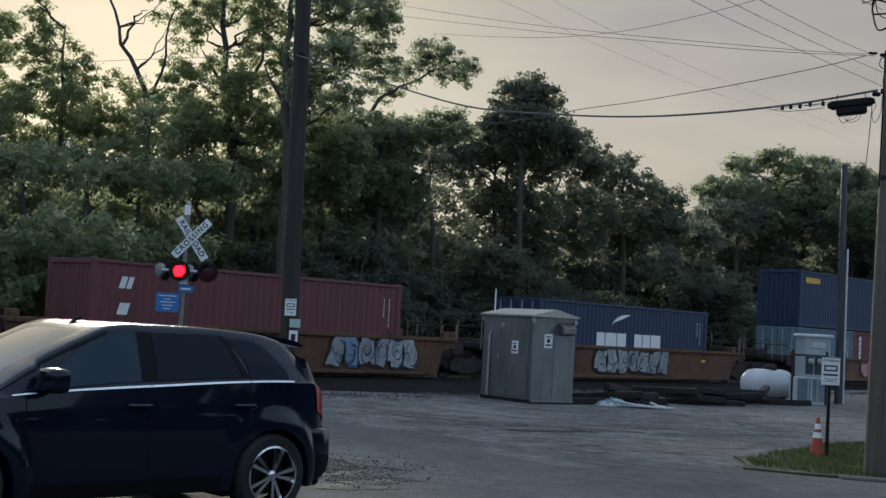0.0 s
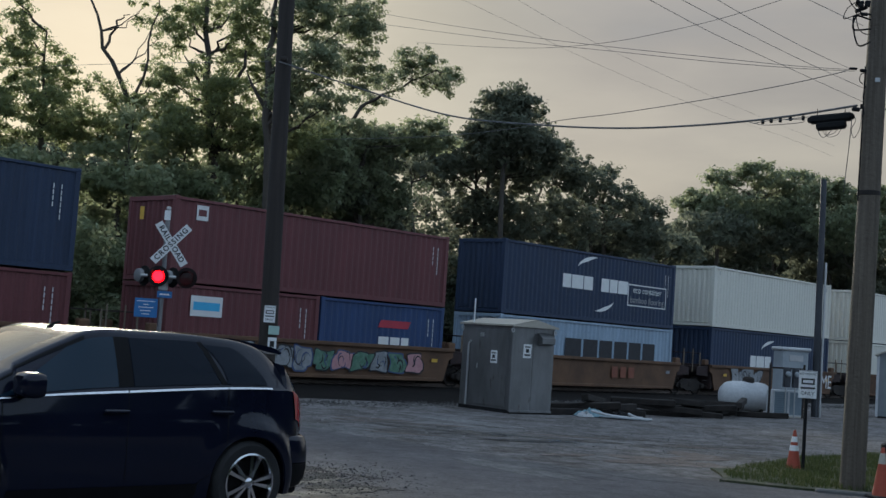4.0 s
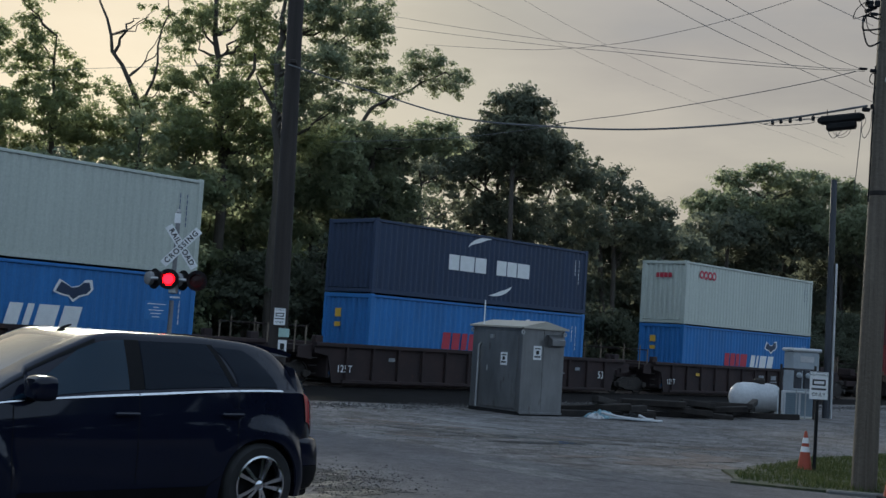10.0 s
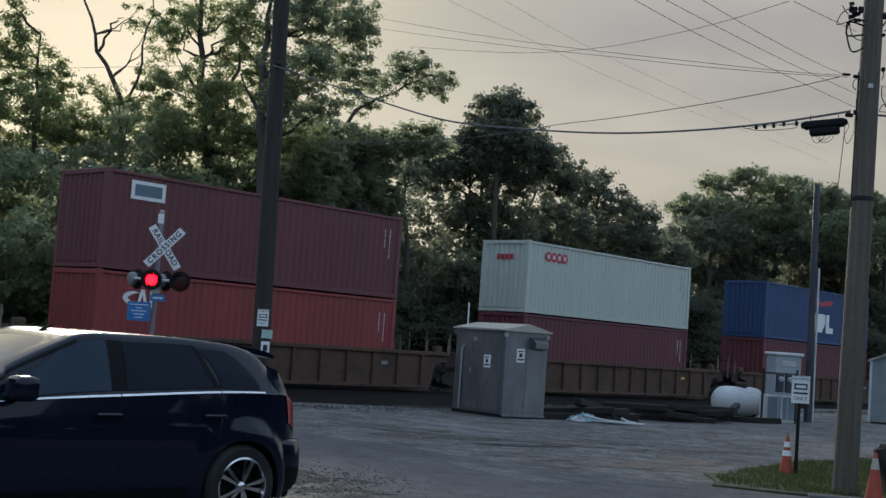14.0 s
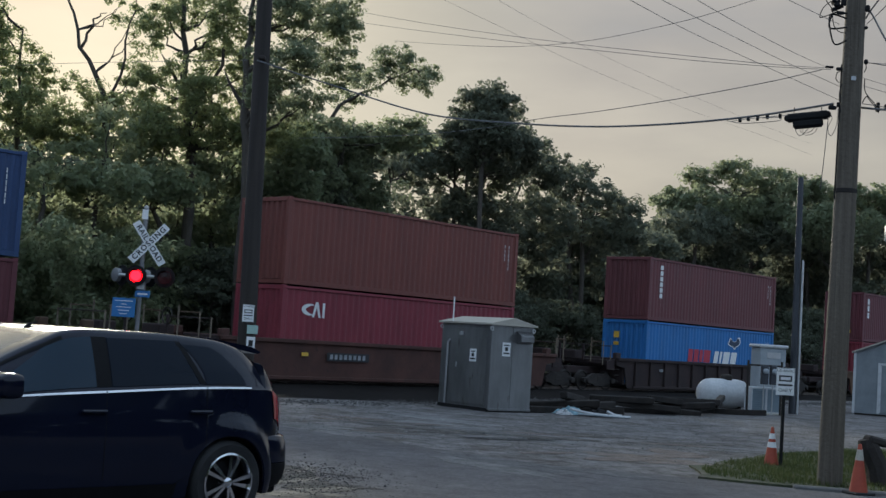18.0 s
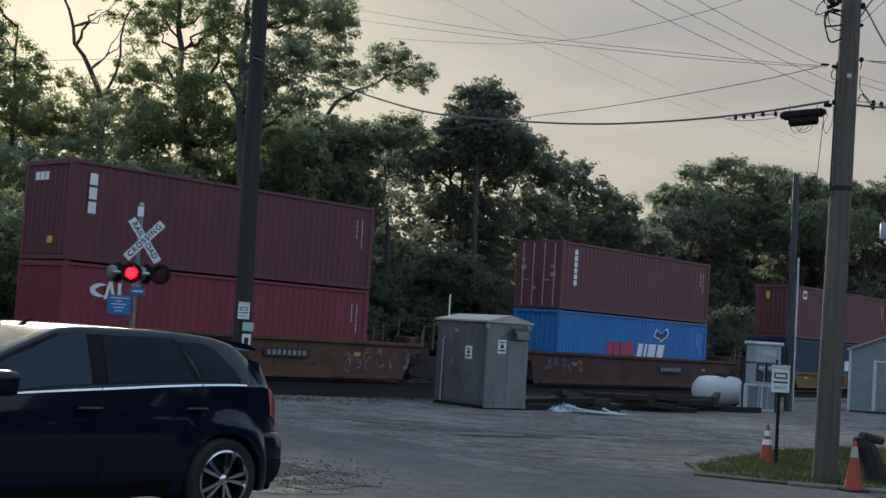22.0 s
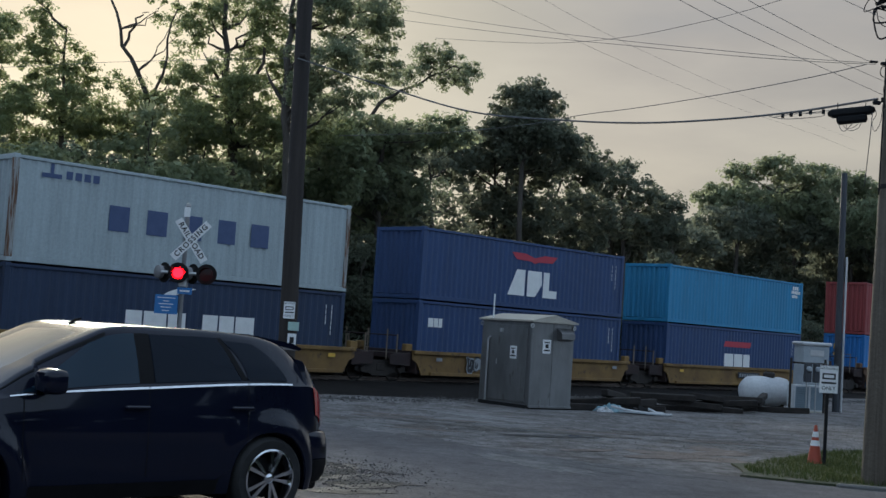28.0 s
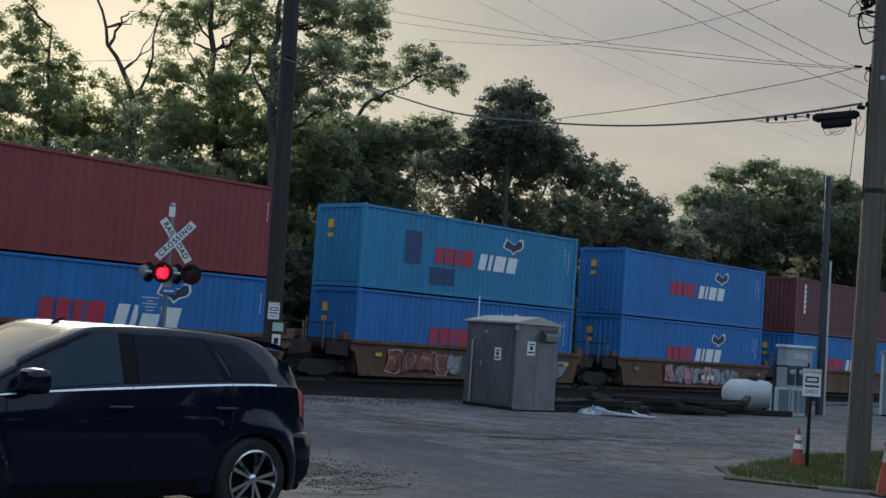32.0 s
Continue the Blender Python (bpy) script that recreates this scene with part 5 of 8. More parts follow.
TREES = [
    dict(trunk=[(-16.8, 52.0, -0.1), (-17.1, 52.0, 9.3), (-17.3, 52.0, 13.3)],
         limbs=[],
         crowns=[(-18.9, 52.0, 13.4, 1.61, 1.38, 0.53), (-21.2, 53.5, 12.1, 2.06, 2.29, 0.79), (-17.7, 50.8, 9.9, 2.52, 1.38, 0.88), (-16.6, 52.8, 11.6, 1.26, 1.15, 0.61), (-19.4, 50.2, 8.4, 2.75, 2.06, 0.88), (-17.8, 52.0, 11.8, 1.61, 1.38, 0.61), (-16.4, 53.5, 9.9, 1.61, 1.15, 0.79), (-18.1, 50.8, 15.0, 2.06, 0.92, 0.53)]),
    dict(trunk=[(-13.8, 56.0, -0.1), (-14.8, 56.0, 11.4), (-16.0, 56.0, 13.6), (-17.0, 56.0, 16.6)],
         limbs=[[(-14.5, 56.0, 10.9), (-14.0, 56.0, 14.0), (-13.6, 56.0, 17.1)], [(-16.0, 56.0, 13.6), (-15.5, 56.0, 14.9), (-15.0, 56.0, 15.2)]],
         crowns=[(-14.2, 56.0, 11.0, 1.98, 0.99, 0.79), (-13.6, 57.5, 14.9, 0.99, 1.24, 0.49), (-16.3, 54.8, 9.7, 2.22, 1.24, 0.88), (-14.1, 56.8, 12.6, 1.11, 1.11, 0.44), (-15.1, 54.2, 11.7, 0.86, 0.99, 0.30), (-14.6, 56.0, 15.4, 0.74, 0.74, 0.21), (-15.0, 57.5, 9.8, 2.22, 0.99, 0.88)]),
    dict(trunk=[(-10.1, 54.0, -0.1), (-10.5, 54.0, 9.1), (-11.0, 54.0, 13.2), (-11.5, 54.0, 17.1)],
         limbs=[[(-10.3, 54.0, 9.3), (-9.5, 54.0, 12.8), (-9.5, 54.0, 15.8)], [(-10.7, 54.0, 10.8), (-12.0, 54.0, 13.1)]],
         crowns=[(-12.1, 54.0, 14.6, 1.31, 1.43, 0.55), (-10.8, 55.5, 15.6, 1.43, 1.43, 0.60), (-10.9, 52.8, 12.0, 1.67, 1.19, 0.50), (-9.7, 54.8, 13.2, 1.07, 1.43, 0.55), (-11.3, 52.2, 9.6, 2.14, 1.19, 0.80), (-9.6, 54.0, 10.5, 1.43, 1.07, 0.90), (-12.0, 55.5, 18.0, 2.62, 1.43, 0.80), (-8.9, 52.8, 14.4, 1.14, 1.43, 0.80), (-8.4, 54.8, 12.3, 1.00, 1.31, 0.90), (-9.8, 52.2, 11.3, 1.19, 1.07, 0.80), (-12.4, 54.0, 11.9, 0.95, 1.19, 0.60), (-11.6, 55.5, 10.7, 1.55, 0.95, 0.90), (-8.4, 52.8, 9.6, 1.43, 0.95, 1.00), (-6.8, 54.8, 10.2, 1.55, 0.95, 1.00)]),
    dict(trunk=[(-7.2, 50.0, -0.1), (-7.5, 50.0, 9.1), (-7.8, 50.0, 12.5), (-7.6, 50.0, 15.7)],
         limbs=[[(-7.5, 50.0, 9.8), (-8.6, 50.0, 11.8)], [(-7.7, 50.0, 11.8), (-5.1, 50.0, 13.6)]],
         crowns=[(-6.1, 50.0, 14.2, 1.87, 1.21, 1.10), (-4.4, 51.5, 14.5, 1.21, 1.32, 1.10), (-5.8, 48.8, 12.2, 1.65, 0.99, 1.10), (-4.2, 50.8, 12.4, 1.10, 0.99, 1.05), (-4.8, 48.2, 10.5, 1.10, 0.57, 0.80), (-6.2, 50.0, 10.8, 0.88, 0.88, 0.80), (-7.3, 51.5, 16.4, 2.65, 1.32, 1.00), (-6.8, 48.8, 10.8, 0.88, 1.21, 0.80)]),
    dict(trunk=[(-6.4, 62.0, -0.1), (-6.6, 62.0, 9.2), (-5.0, 62.0, 12.8), (-3.5, 62.0, 13.7), (-1.4, 62.0, 14.9)],
         limbs=[],
         crowns=[(-2.3, 62.0, 15.2, 1.37, 0.82, 1.10), (-0.8, 63.5, 14.7, 0.95, 0.80, 0.90), (-3.6, 60.8, 13.9, 1.1, 0.6, 0.70), (-4.7, 62.8, 13.3, 0.9, 0.5, 0.70), (-1.6, 62.0, 14.3, 1.1, 0.6, 0.6)]),
    dict(trunk=[(2.9, 70.0, -0.1), (2.5, 70.0, 11.4), (2.4, 70.0, 15.7)],
         limbs=[[(2.5, 70.0, 11.4), (1.0, 70.0, 12.9)]],
         crowns=[(2.6, 70.0, 15.2, 1.30, 0.99, 0.90), (1.6, 70.4, 14.9, 1.2, 0.8, 0.7), (3.6, 69.6, 14.7, 1.1, 0.9, 0.8), (2.7, 69.5, 13.7, 2.0, 0.9, 1.0), (1.3, 71.5, 13.2, 1.7, 1.0, 0.9), (4.0, 71.5, 13.1, 1.6, 1.0, 0.9), (2.6, 70.5, 12.2, 2.2, 1.0, 0.9), (4.4, 70.5, 12.9, 1.2, 0.8, 0.8), (2.1, 71.5, 14.0, 1.54, 0.86, 0.90), (3.3, 68.8, 13.0, 1.39, 0.93, 0.90), (1.0, 70.8, 13.5, 0.77, 0.62, 0.70)]),
    dict(trunk=[(-4.2, 62.0, -0.1), (-4.7, 62.0, 9.0), (-4.6, 62.0, 11.5)],
         limbs=[],
         crowns=[(-6.0, 62.0, 11.0, 2.73, 1.37, 1.00), (-3.9, 63.5, 11.4, 1.91, 1.09, 1.00), (-6.8, 60.8, 9.0, 2.73, 1.50, 1.10), (-4.5, 62.8, 8.8, 3.01, 1.64, 1.10), (-1.5, 60.2, 11.3, 1.64, 0.96, 0.90)]),
    dict(trunk=[(2.1, 74.0, -0.1), (1.9, 74.0, 9.3), (1.8, 74.0, 13.2)],
         limbs=[[(1.8, 74.0, 9.9), (3.8, 74.0, 12.7)], [(1.8, 74.0, 9.9), (-0.8, 74.0, 11.7)]],
         crowns=[(0.2, 74.0, 12.5, 2.45, 1.47, 0.65), (2.9, 75.5, 12.2, 2.61, 1.63, 0.65), (5.1, 72.8, 12.8, 1.63, 1.14, 0.90), (6.5, 74.8, 12.0, 1.47, 1.31, 0.80), (-1.4, 72.2, 11.4, 1.96, 1.31, 0.60), (2.4, 74.0, 9.0, 3.59, 1.47, 0.90)]),
    dict(trunk=[(9.6, 80.0, -0.1), (9.3, 80.0, 9.0), (9.3, 80.0, 12.2)],
         limbs=[],
         crowns=[(8.4, 80.0, 11.9, 1.59, 1.24, 0.90), (9.6, 81.5, 13.2, 0.78, 0.49, 0.80), (10.5, 78.8, 11.0, 1.41, 1.24, 0.70), (12.2, 80.8, 10.8, 1.27, 0.88, 0.90), (7.7, 78.2, 9.4, 3.18, 1.24, 0.70), (11.5, 80.0, 9.1, 2.47, 1.24, 0.90)]),
    dict(trunk=[(24.6, 105.0, -0.1), (24.5, 105.0, 13.0), (24.7, 105.0, 17.2)],
         limbs=[],
         crowns=[(19.5, 105.0, 14.3, 1.85, 1.39, 0.90), (21.8, 106.5, 16.5, 1.62, 1.11, 0.90), (24.4, 103.8, 16.9, 2.08, 1.20, 1.00), (27.8, 105.8, 16.6, 2.32, 1.39, 1.00), (22.0, 103.2, 13.6, 3.71, 2.08, 1.10), (27.5, 105.0, 13.7, 3.71, 2.08, 1.10)]),
    dict(trunk=[(31.8, 100.0, -0.1), (31.5, 100.0, 12.1), (31.6, 100.0, 15.2)],
         limbs=[],
         crowns=[(29.1, 100.0, 15.3, 1.98, 1.24, 1.00), (33.0, 101.5, 15.1, 2.65, 1.32, 1.00), (31.1, 98.8, 12.4, 3.97, 1.98, 1.10), (37.4, 100.8, 14.8, 3.53, 2.21, 1.10)]),
]
KINDS = [(LEAF_WARM, "tall sparse tree with sunlight painted into yellow-green leaves"), (LEAF_WARM, "half-dead tree with bare leaning stems"), (LEAF_WARM, "tall airy tree with sunlight painted into pale green leaves"), (LEAF, "tall tree with dense dark green leaves"), (LEAF, "leaning tree with one long leafy limb"), (LEAF_DARK, "slender upright tree with dark green top"), (LEAF, "broad dense tree with dark green leaves"), (LEAF_DARK, "spreading dark tree with gaps in its crown"), (LEAF_DARK, "dark broad-crowned tree with thin edges"), (LEAF, "round-topped distant green tree"), (LEAF, "wide distant green tree")]
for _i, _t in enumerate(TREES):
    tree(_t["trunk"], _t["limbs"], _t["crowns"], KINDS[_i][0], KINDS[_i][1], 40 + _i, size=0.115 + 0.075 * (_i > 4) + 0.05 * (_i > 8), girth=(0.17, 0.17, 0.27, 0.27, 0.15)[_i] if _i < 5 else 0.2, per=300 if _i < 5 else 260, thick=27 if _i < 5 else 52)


FILL = [
    dict(trunk=[(-17.5, 44.4, -0.1), (-17.8, 44.4, 4.2), (-18.3, 44.4, 6.8)],
         crowns=[(-19.9, 46.7, 7.3, 1.14, 0.74, 0.90), (-17.4, 44.5, 7.1, 1.14, 0.74, 0.90), (-19.4, 46.3, 5.9, 1.14, 0.74, 0.90), (-17.7, 45.0, 5.8, 1.14, 0.74, 0.90), (-19.3, 46.3, 4.4, 1.14, 0.74, 0.90), (-17.4, 45.8, 4.6, 1.14, 0.74, 0.90), (-17.2, 41.9, 3.0, 1.14, 0.74, 0.90), (-16.5, 43.8, 3.2, 1.14, 0.74, 0.90), (-18.1, 44.7, 1.7, 1.14, 0.74, 0.90), (-17.4, 46.1, 2.1, 1.14, 0.74, 0.90)]),
    dict(trunk=[(-16.1, 46.4, -0.1), (-16.4, 46.4, 4.4), (-16.7, 46.4, 6.8)],
         crowns=[(-16.8, 45.1, 6.6, 1.19, 0.78, 0.90), (-16.6, 48.3, 7.3, 1.19, 0.78, 0.90), (-18.0, 48.9, 5.9, 1.19, 0.78, 0.90), (-16.5, 48.8, 5.7, 1.19, 0.78, 0.90), (-18.1, 49.2, 4.2, 1.19, 0.78, 0.90), (-15.9, 46.2, 4.1, 1.19, 0.78, 0.90), (-17.6, 48.1, 3.0, 1.19, 0.78, 0.90), (-15.4, 45.5, 2.7, 1.19, 0.78, 0.90)]),
    dict(trunk=[(-14.6, 48.4, -0.1), (-14.9, 48.4, 4.7), (-14.8, 48.4, 6.8)],
         crowns=[(-15.3, 47.0, 6.9, 1.24, 0.81, 0.90), (-14.4, 49.3, 6.9, 1.24, 0.81, 0.90), (-16.3, 51.0, 5.8, 1.24, 0.81, 0.90), (-14.8, 49.6, 5.4, 1.24, 0.81, 0.90), (-16.2, 50.6, 3.9, 1.24, 0.81, 0.90), (-13.9, 48.1, 4.4, 1.24, 0.81, 0.90), (-15.3, 47.2, 2.7, 1.24, 0.81, 0.90), (-13.6, 47.7, 2.9, 1.24, 0.81, 0.90)]),
    dict(trunk=[(-12.9, 50.4, -0.1), (-13.2, 50.4, 5.0), (-13.4, 50.4, 6.9)],
         crowns=[(-13.5, 49.2, 6.8, 1.29, 0.84, 0.90), (-12.0, 48.2, 6.8, 1.29, 0.84, 0.90), (-14.1, 51.4, 5.7, 1.29, 0.84, 0.90), (-12.5, 51.0, 5.6, 1.29, 0.84, 0.90), (-13.9, 50.9, 4.2, 1.29, 0.84, 0.90), (-12.7, 51.1, 4.2, 1.29, 0.84, 0.90), (-12.9, 48.0, 2.6, 1.29, 0.84, 0.90), (-12.7, 52.3, 2.9, 1.29, 0.84, 0.90)]),
    dict(trunk=[(-11.0, 52.7, -0.1), (-11.3, 52.7, 5.3), (-11.5, 52.7, 7.2)],
         crowns=[(-11.9, 52.3, 7.3, 1.35, 0.88, 0.90), (-10.4, 50.7, 7.2, 1.35, 0.88, 0.90), (-12.3, 53.5, 5.5, 1.35, 0.88, 0.90), (-10.9, 55.2, 5.8, 1.35, 0.88, 0.90), (-12.4, 55.1, 4.1, 1.35, 0.88, 0.90), (-10.5, 52.2, 4.3, 1.35, 0.88, 0.90), (-11.9, 52.1, 2.6, 1.35, 0.88, 0.90), (-9.8, 50.8, 2.7, 1.35, 0.88, 0.90)]),
    dict(trunk=[(-9.2, 56.2, -0.1), (-9.7, 56.2, 5.7), (-9.6, 56.2, 7.9)],
         crowns=[(-10.1, 54.7, 8.0, 1.44, 0.94, 0.90), (-9.0, 57.7, 8.3, 1.44, 0.94, 0.90), (-11.0, 59.3, 6.8, 1.44, 0.94, 0.90), (-8.7, 55.3, 6.6, 1.44, 0.94, 0.90), (-10.5, 56.9, 4.9, 1.44, 0.94, 0.90), (-8.2, 56.2, 5.0, 1.44, 0.94, 0.90), (-10.6, 59.7, 2.9, 1.44, 0.94, 0.90), (-9.1, 59.0, 3.2, 1.44, 0.94, 0.90)]),
    dict(trunk=[(-7.0, 59.7, -0.1), (-7.1, 59.7, 6.2), (-7.4, 59.7, 9.8)],
         crowns=[(-9.1, 62.8, 9.9, 1.53, 1.00, 0.90), (-6.4, 57.6, 10.0, 1.53, 1.00, 0.90), (-8.2, 58.6, 7.8, 1.53, 1.00, 0.90), (-6.3, 58.8, 8.2, 1.53, 1.00, 0.90), (-8.0, 59.4, 6.5, 1.53, 1.00, 0.90), (-6.4, 61.9, 6.7, 1.53, 1.00, 0.90), (-8.1, 59.8, 4.9, 1.53, 1.00, 0.90), (-6.3, 63.0, 4.9, 1.53, 1.00, 0.90), (-8.6, 61.8, 3.0, 1.53, 1.00, 0.90), (-6.1, 61.1, 3.0, 1.53, 1.00, 0.90)]),
    dict(trunk=[(-4.5, 63.6, -0.1), (-4.7, 63.6, 6.6), (-5.5, 63.6, 10.5)],
         crowns=[(-6.2, 65.1, 10.8, 1.63, 1.07, 0.90), (-4.3, 64.8, 10.8, 1.63, 1.07, 0.90), (-5.5, 61.3, 8.6, 1.63, 1.07, 0.90), (-4.0, 65.0, 8.8, 1.63, 1.07, 0.90), (-5.6, 63.3, 7.0, 1.63, 1.07, 0.90), (-3.9, 66.3, 7.6, 1.63, 1.07, 0.90), (-5.2, 61.9, 4.7, 1.63, 1.07, 0.90), (-4.0, 63.5, 4.9, 1.63, 1.07, 0.90), (-5.8, 65.1, 3.3, 1.63, 1.07, 0.90), (-3.9, 65.1, 3.4, 1.63, 1.07, 0.90)]),
    dict(trunk=[(-1.7, 68.5, -0.1), (-2.2, 68.5, 7.2), (-2.6, 68.5, 10.9)],
         crowns=[(-3.0, 68.6, 11.1, 1.75, 1.15, 0.32), (-1.2, 71.4, 11.4, 1.75, 1.15, 0.32), (-3.3, 67.0, 8.8, 1.75, 1.15, 0.32), (-1.0, 71.3, 9.1, 1.75, 1.15, 0.32), (-3.4, 71.4, 7.1, 1.75, 1.15, 0.32), (-1.2, 70.3, 7.3, 1.75, 1.15, 0.32), (-2.7, 69.9, 5.1, 1.75, 1.15, 0.90), (-0.7, 69.9, 5.3, 1.75, 1.15, 0.90), (-2.7, 69.1, 2.8, 1.75, 1.15, 0.90), (-0.8, 71.6, 3.2, 1.75, 1.15, 0.90)]),
    dict(trunk=[(1.6, 73.4, -0.1), (1.2, 73.4, 7.9), (1.0, 73.4, 11.9)],
         crowns=[(-0.6, 76.9, 12.1, 1.88, 1.23, 0.32), (1.8, 72.1, 12.1, 1.88, 1.23, 0.32), (0.1, 75.9, 10.1, 1.88, 1.23, 0.32), (2.0, 73.7, 9.7, 1.88, 1.23, 0.32), (0.5, 76.4, 7.7, 1.88, 1.23, 0.32), (2.4, 74.3, 7.8, 1.88, 1.23, 0.32), (0.1, 76.5, 5.7, 1.88, 1.23, 0.90), (2.9, 74.9, 6.2, 1.88, 1.23, 0.90), (0.3, 71.8, 3.6, 1.88, 1.23, 0.90), (3.0, 74.1, 3.2, 1.88, 1.23, 0.90)]),
    dict(trunk=[(5.3, 78.4, -0.1), (4.7, 78.4, 8.5), (5.2, 78.4, 12.3)],
         crowns=[(3.8, 76.3, 11.9, 2.01, 1.31, 0.32), (5.7, 78.9, 12.3, 2.01, 1.31, 0.32), (4.0, 79.7, 10.0, 2.01, 1.31, 0.32), (6.2, 77.3, 10.1, 2.01, 1.31, 0.32), (3.5, 76.0, 7.2, 2.01, 1.31, 0.90), (6.3, 77.3, 7.6, 2.01, 1.31, 0.90), (3.6, 77.9, 5.5, 2.01, 1.31, 0.90), (6.6, 81.6, 5.9, 2.01, 1.31, 0.90)]),
    dict(trunk=[(9.5, 83.4, -0.1), (8.9, 83.4, 9.2), (8.8, 83.4, 11.0)],
         crowns=[(7.3, 82.9, 10.6, 2.13, 1.40, 0.32), (10.6, 83.6, 10.8, 2.13, 1.40, 0.32), (8.4, 85.8, 8.8, 2.13, 1.40, 0.90), (10.2, 84.6, 9.0, 2.13, 1.40, 0.90), (7.6, 83.4, 5.9, 2.13, 1.40, 0.90), (10.5, 84.8, 6.7, 2.13, 1.40, 0.90)]),
    dict(trunk=[(14.2, 89.1, -0.1), (13.8, 89.1, 10.0), (13.8, 89.1, 9.3)],
         crowns=[(12.7, 91.0, 9.8, 2.28, 1.49, 0.90), (15.7, 90.8, 9.3, 2.28, 1.49, 0.90), (12.3, 87.3, 6.8, 2.28, 1.49, 0.90), (15.5, 91.0, 7.0, 2.28, 1.49, 0.90)]),
    dict(trunk=[(20.7, 100.3, -0.1), (20.7, 100.3, 11.4), (20.3, 100.3, 11.8)],
         crowns=[(18.8, 98.3, 11.3, 2.57, 1.68, 0.90), (21.4, 100.7, 11.9, 2.57, 1.68, 0.90), (19.2, 102.3, 9.0, 2.57, 1.68, 0.90), (22.1, 103.5, 8.9, 2.57, 1.68, 0.90), (18.8, 99.4, 6.1, 2.57, 1.68, 0.90), (22.3, 101.0, 6.6, 2.57, 1.68, 0.90)]),
    dict(trunk=[(26.5, 105.2, -0.1), (26.4, 105.2, 12.2), (26.2, 105.2, 13.7)],
         crowns=[(25.6, 108.0, 14.6, 2.69, 1.76, 0.90), (27.6, 107.0, 14.6, 2.69, 1.76, 0.90), (23.9, 103.2, 11.0, 2.69, 1.76, 0.90), (27.6, 103.1, 11.4, 2.69, 1.76, 0.90), (25.4, 104.9, 7.4, 2.69, 1.76, 0.90), (28.2, 107.4, 7.6, 2.69, 1.76, 0.90)]),
    dict(trunk=[(31.9, 107.0, -0.1), (31.5, 107.0, 12.7), (31.3, 107.0, 13.7)],
         crowns=[(30.2, 107.7, 13.3, 2.74, 1.79, 0.90), (32.9, 108.1, 14.5, 2.74, 1.79, 0.90), (31.0, 109.0, 10.7, 2.74, 1.79, 0.90), (32.7, 106.1, 11.0, 2.74, 1.79, 0.90), (30.8, 109.5, 8.0, 2.74, 1.79, 0.90), (33.5, 108.8, 8.2, 2.74, 1.79, 0.90)]),
    dict(trunk=[(37.5, 108.9, -0.1), (37.2, 108.9, 13.2), (37.1, 108.9, 13.5)],
         crowns=[(35.8, 107.7, 13.1, 2.79, 1.82, 0.90), (38.7, 109.8, 13.9, 2.79, 1.82, 0.90), (36.0, 110.4, 10.4, 2.79, 1.82, 0.90), (39.8, 110.2, 11.1, 2.79, 1.82, 0.90), (34.5, 106.7, 7.6, 2.79, 1.82, 0.90), (38.5, 108.6, 7.1, 2.79, 1.82, 0.90)]),
    dict(trunk=[(43.2, 110.7, -0.1), (42.8, 110.7, 13.8), (42.2, 110.7, 14.0)],
         crowns=[(40.3, 109.3, 14.5, 2.83, 1.86, 0.90), (45.0, 110.7, 14.6, 2.83, 1.86, 0.90), (41.7, 112.4, 10.8, 2.83, 1.86, 0.90), (44.5, 110.6, 11.1, 2.83, 1.86, 0.90), (42.0, 111.7, 7.7, 2.83, 1.86, 0.90), (44.5, 108.5, 7.3, 2.83, 1.86, 0.90)]),
]
for _i, _t in enumerate(FILL):
    if 2 < _i < 7:
        _x, _y, _z = _t["trunk"][-1]
        _t["crowns"] += [(_x - 0.6, _y, _z + 1.2, 1.5, 0.9, 0.42), (_x + 0.8, _y + 0.6, _z + 1.9, 1.3, 0.9, 0.30), (_x, _y - 0.5, _z + 2.8, 1.2, 0.8, 0.20)]
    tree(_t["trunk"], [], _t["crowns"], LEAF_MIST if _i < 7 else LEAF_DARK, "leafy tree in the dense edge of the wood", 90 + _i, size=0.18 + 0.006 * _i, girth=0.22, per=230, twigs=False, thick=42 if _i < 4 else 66)


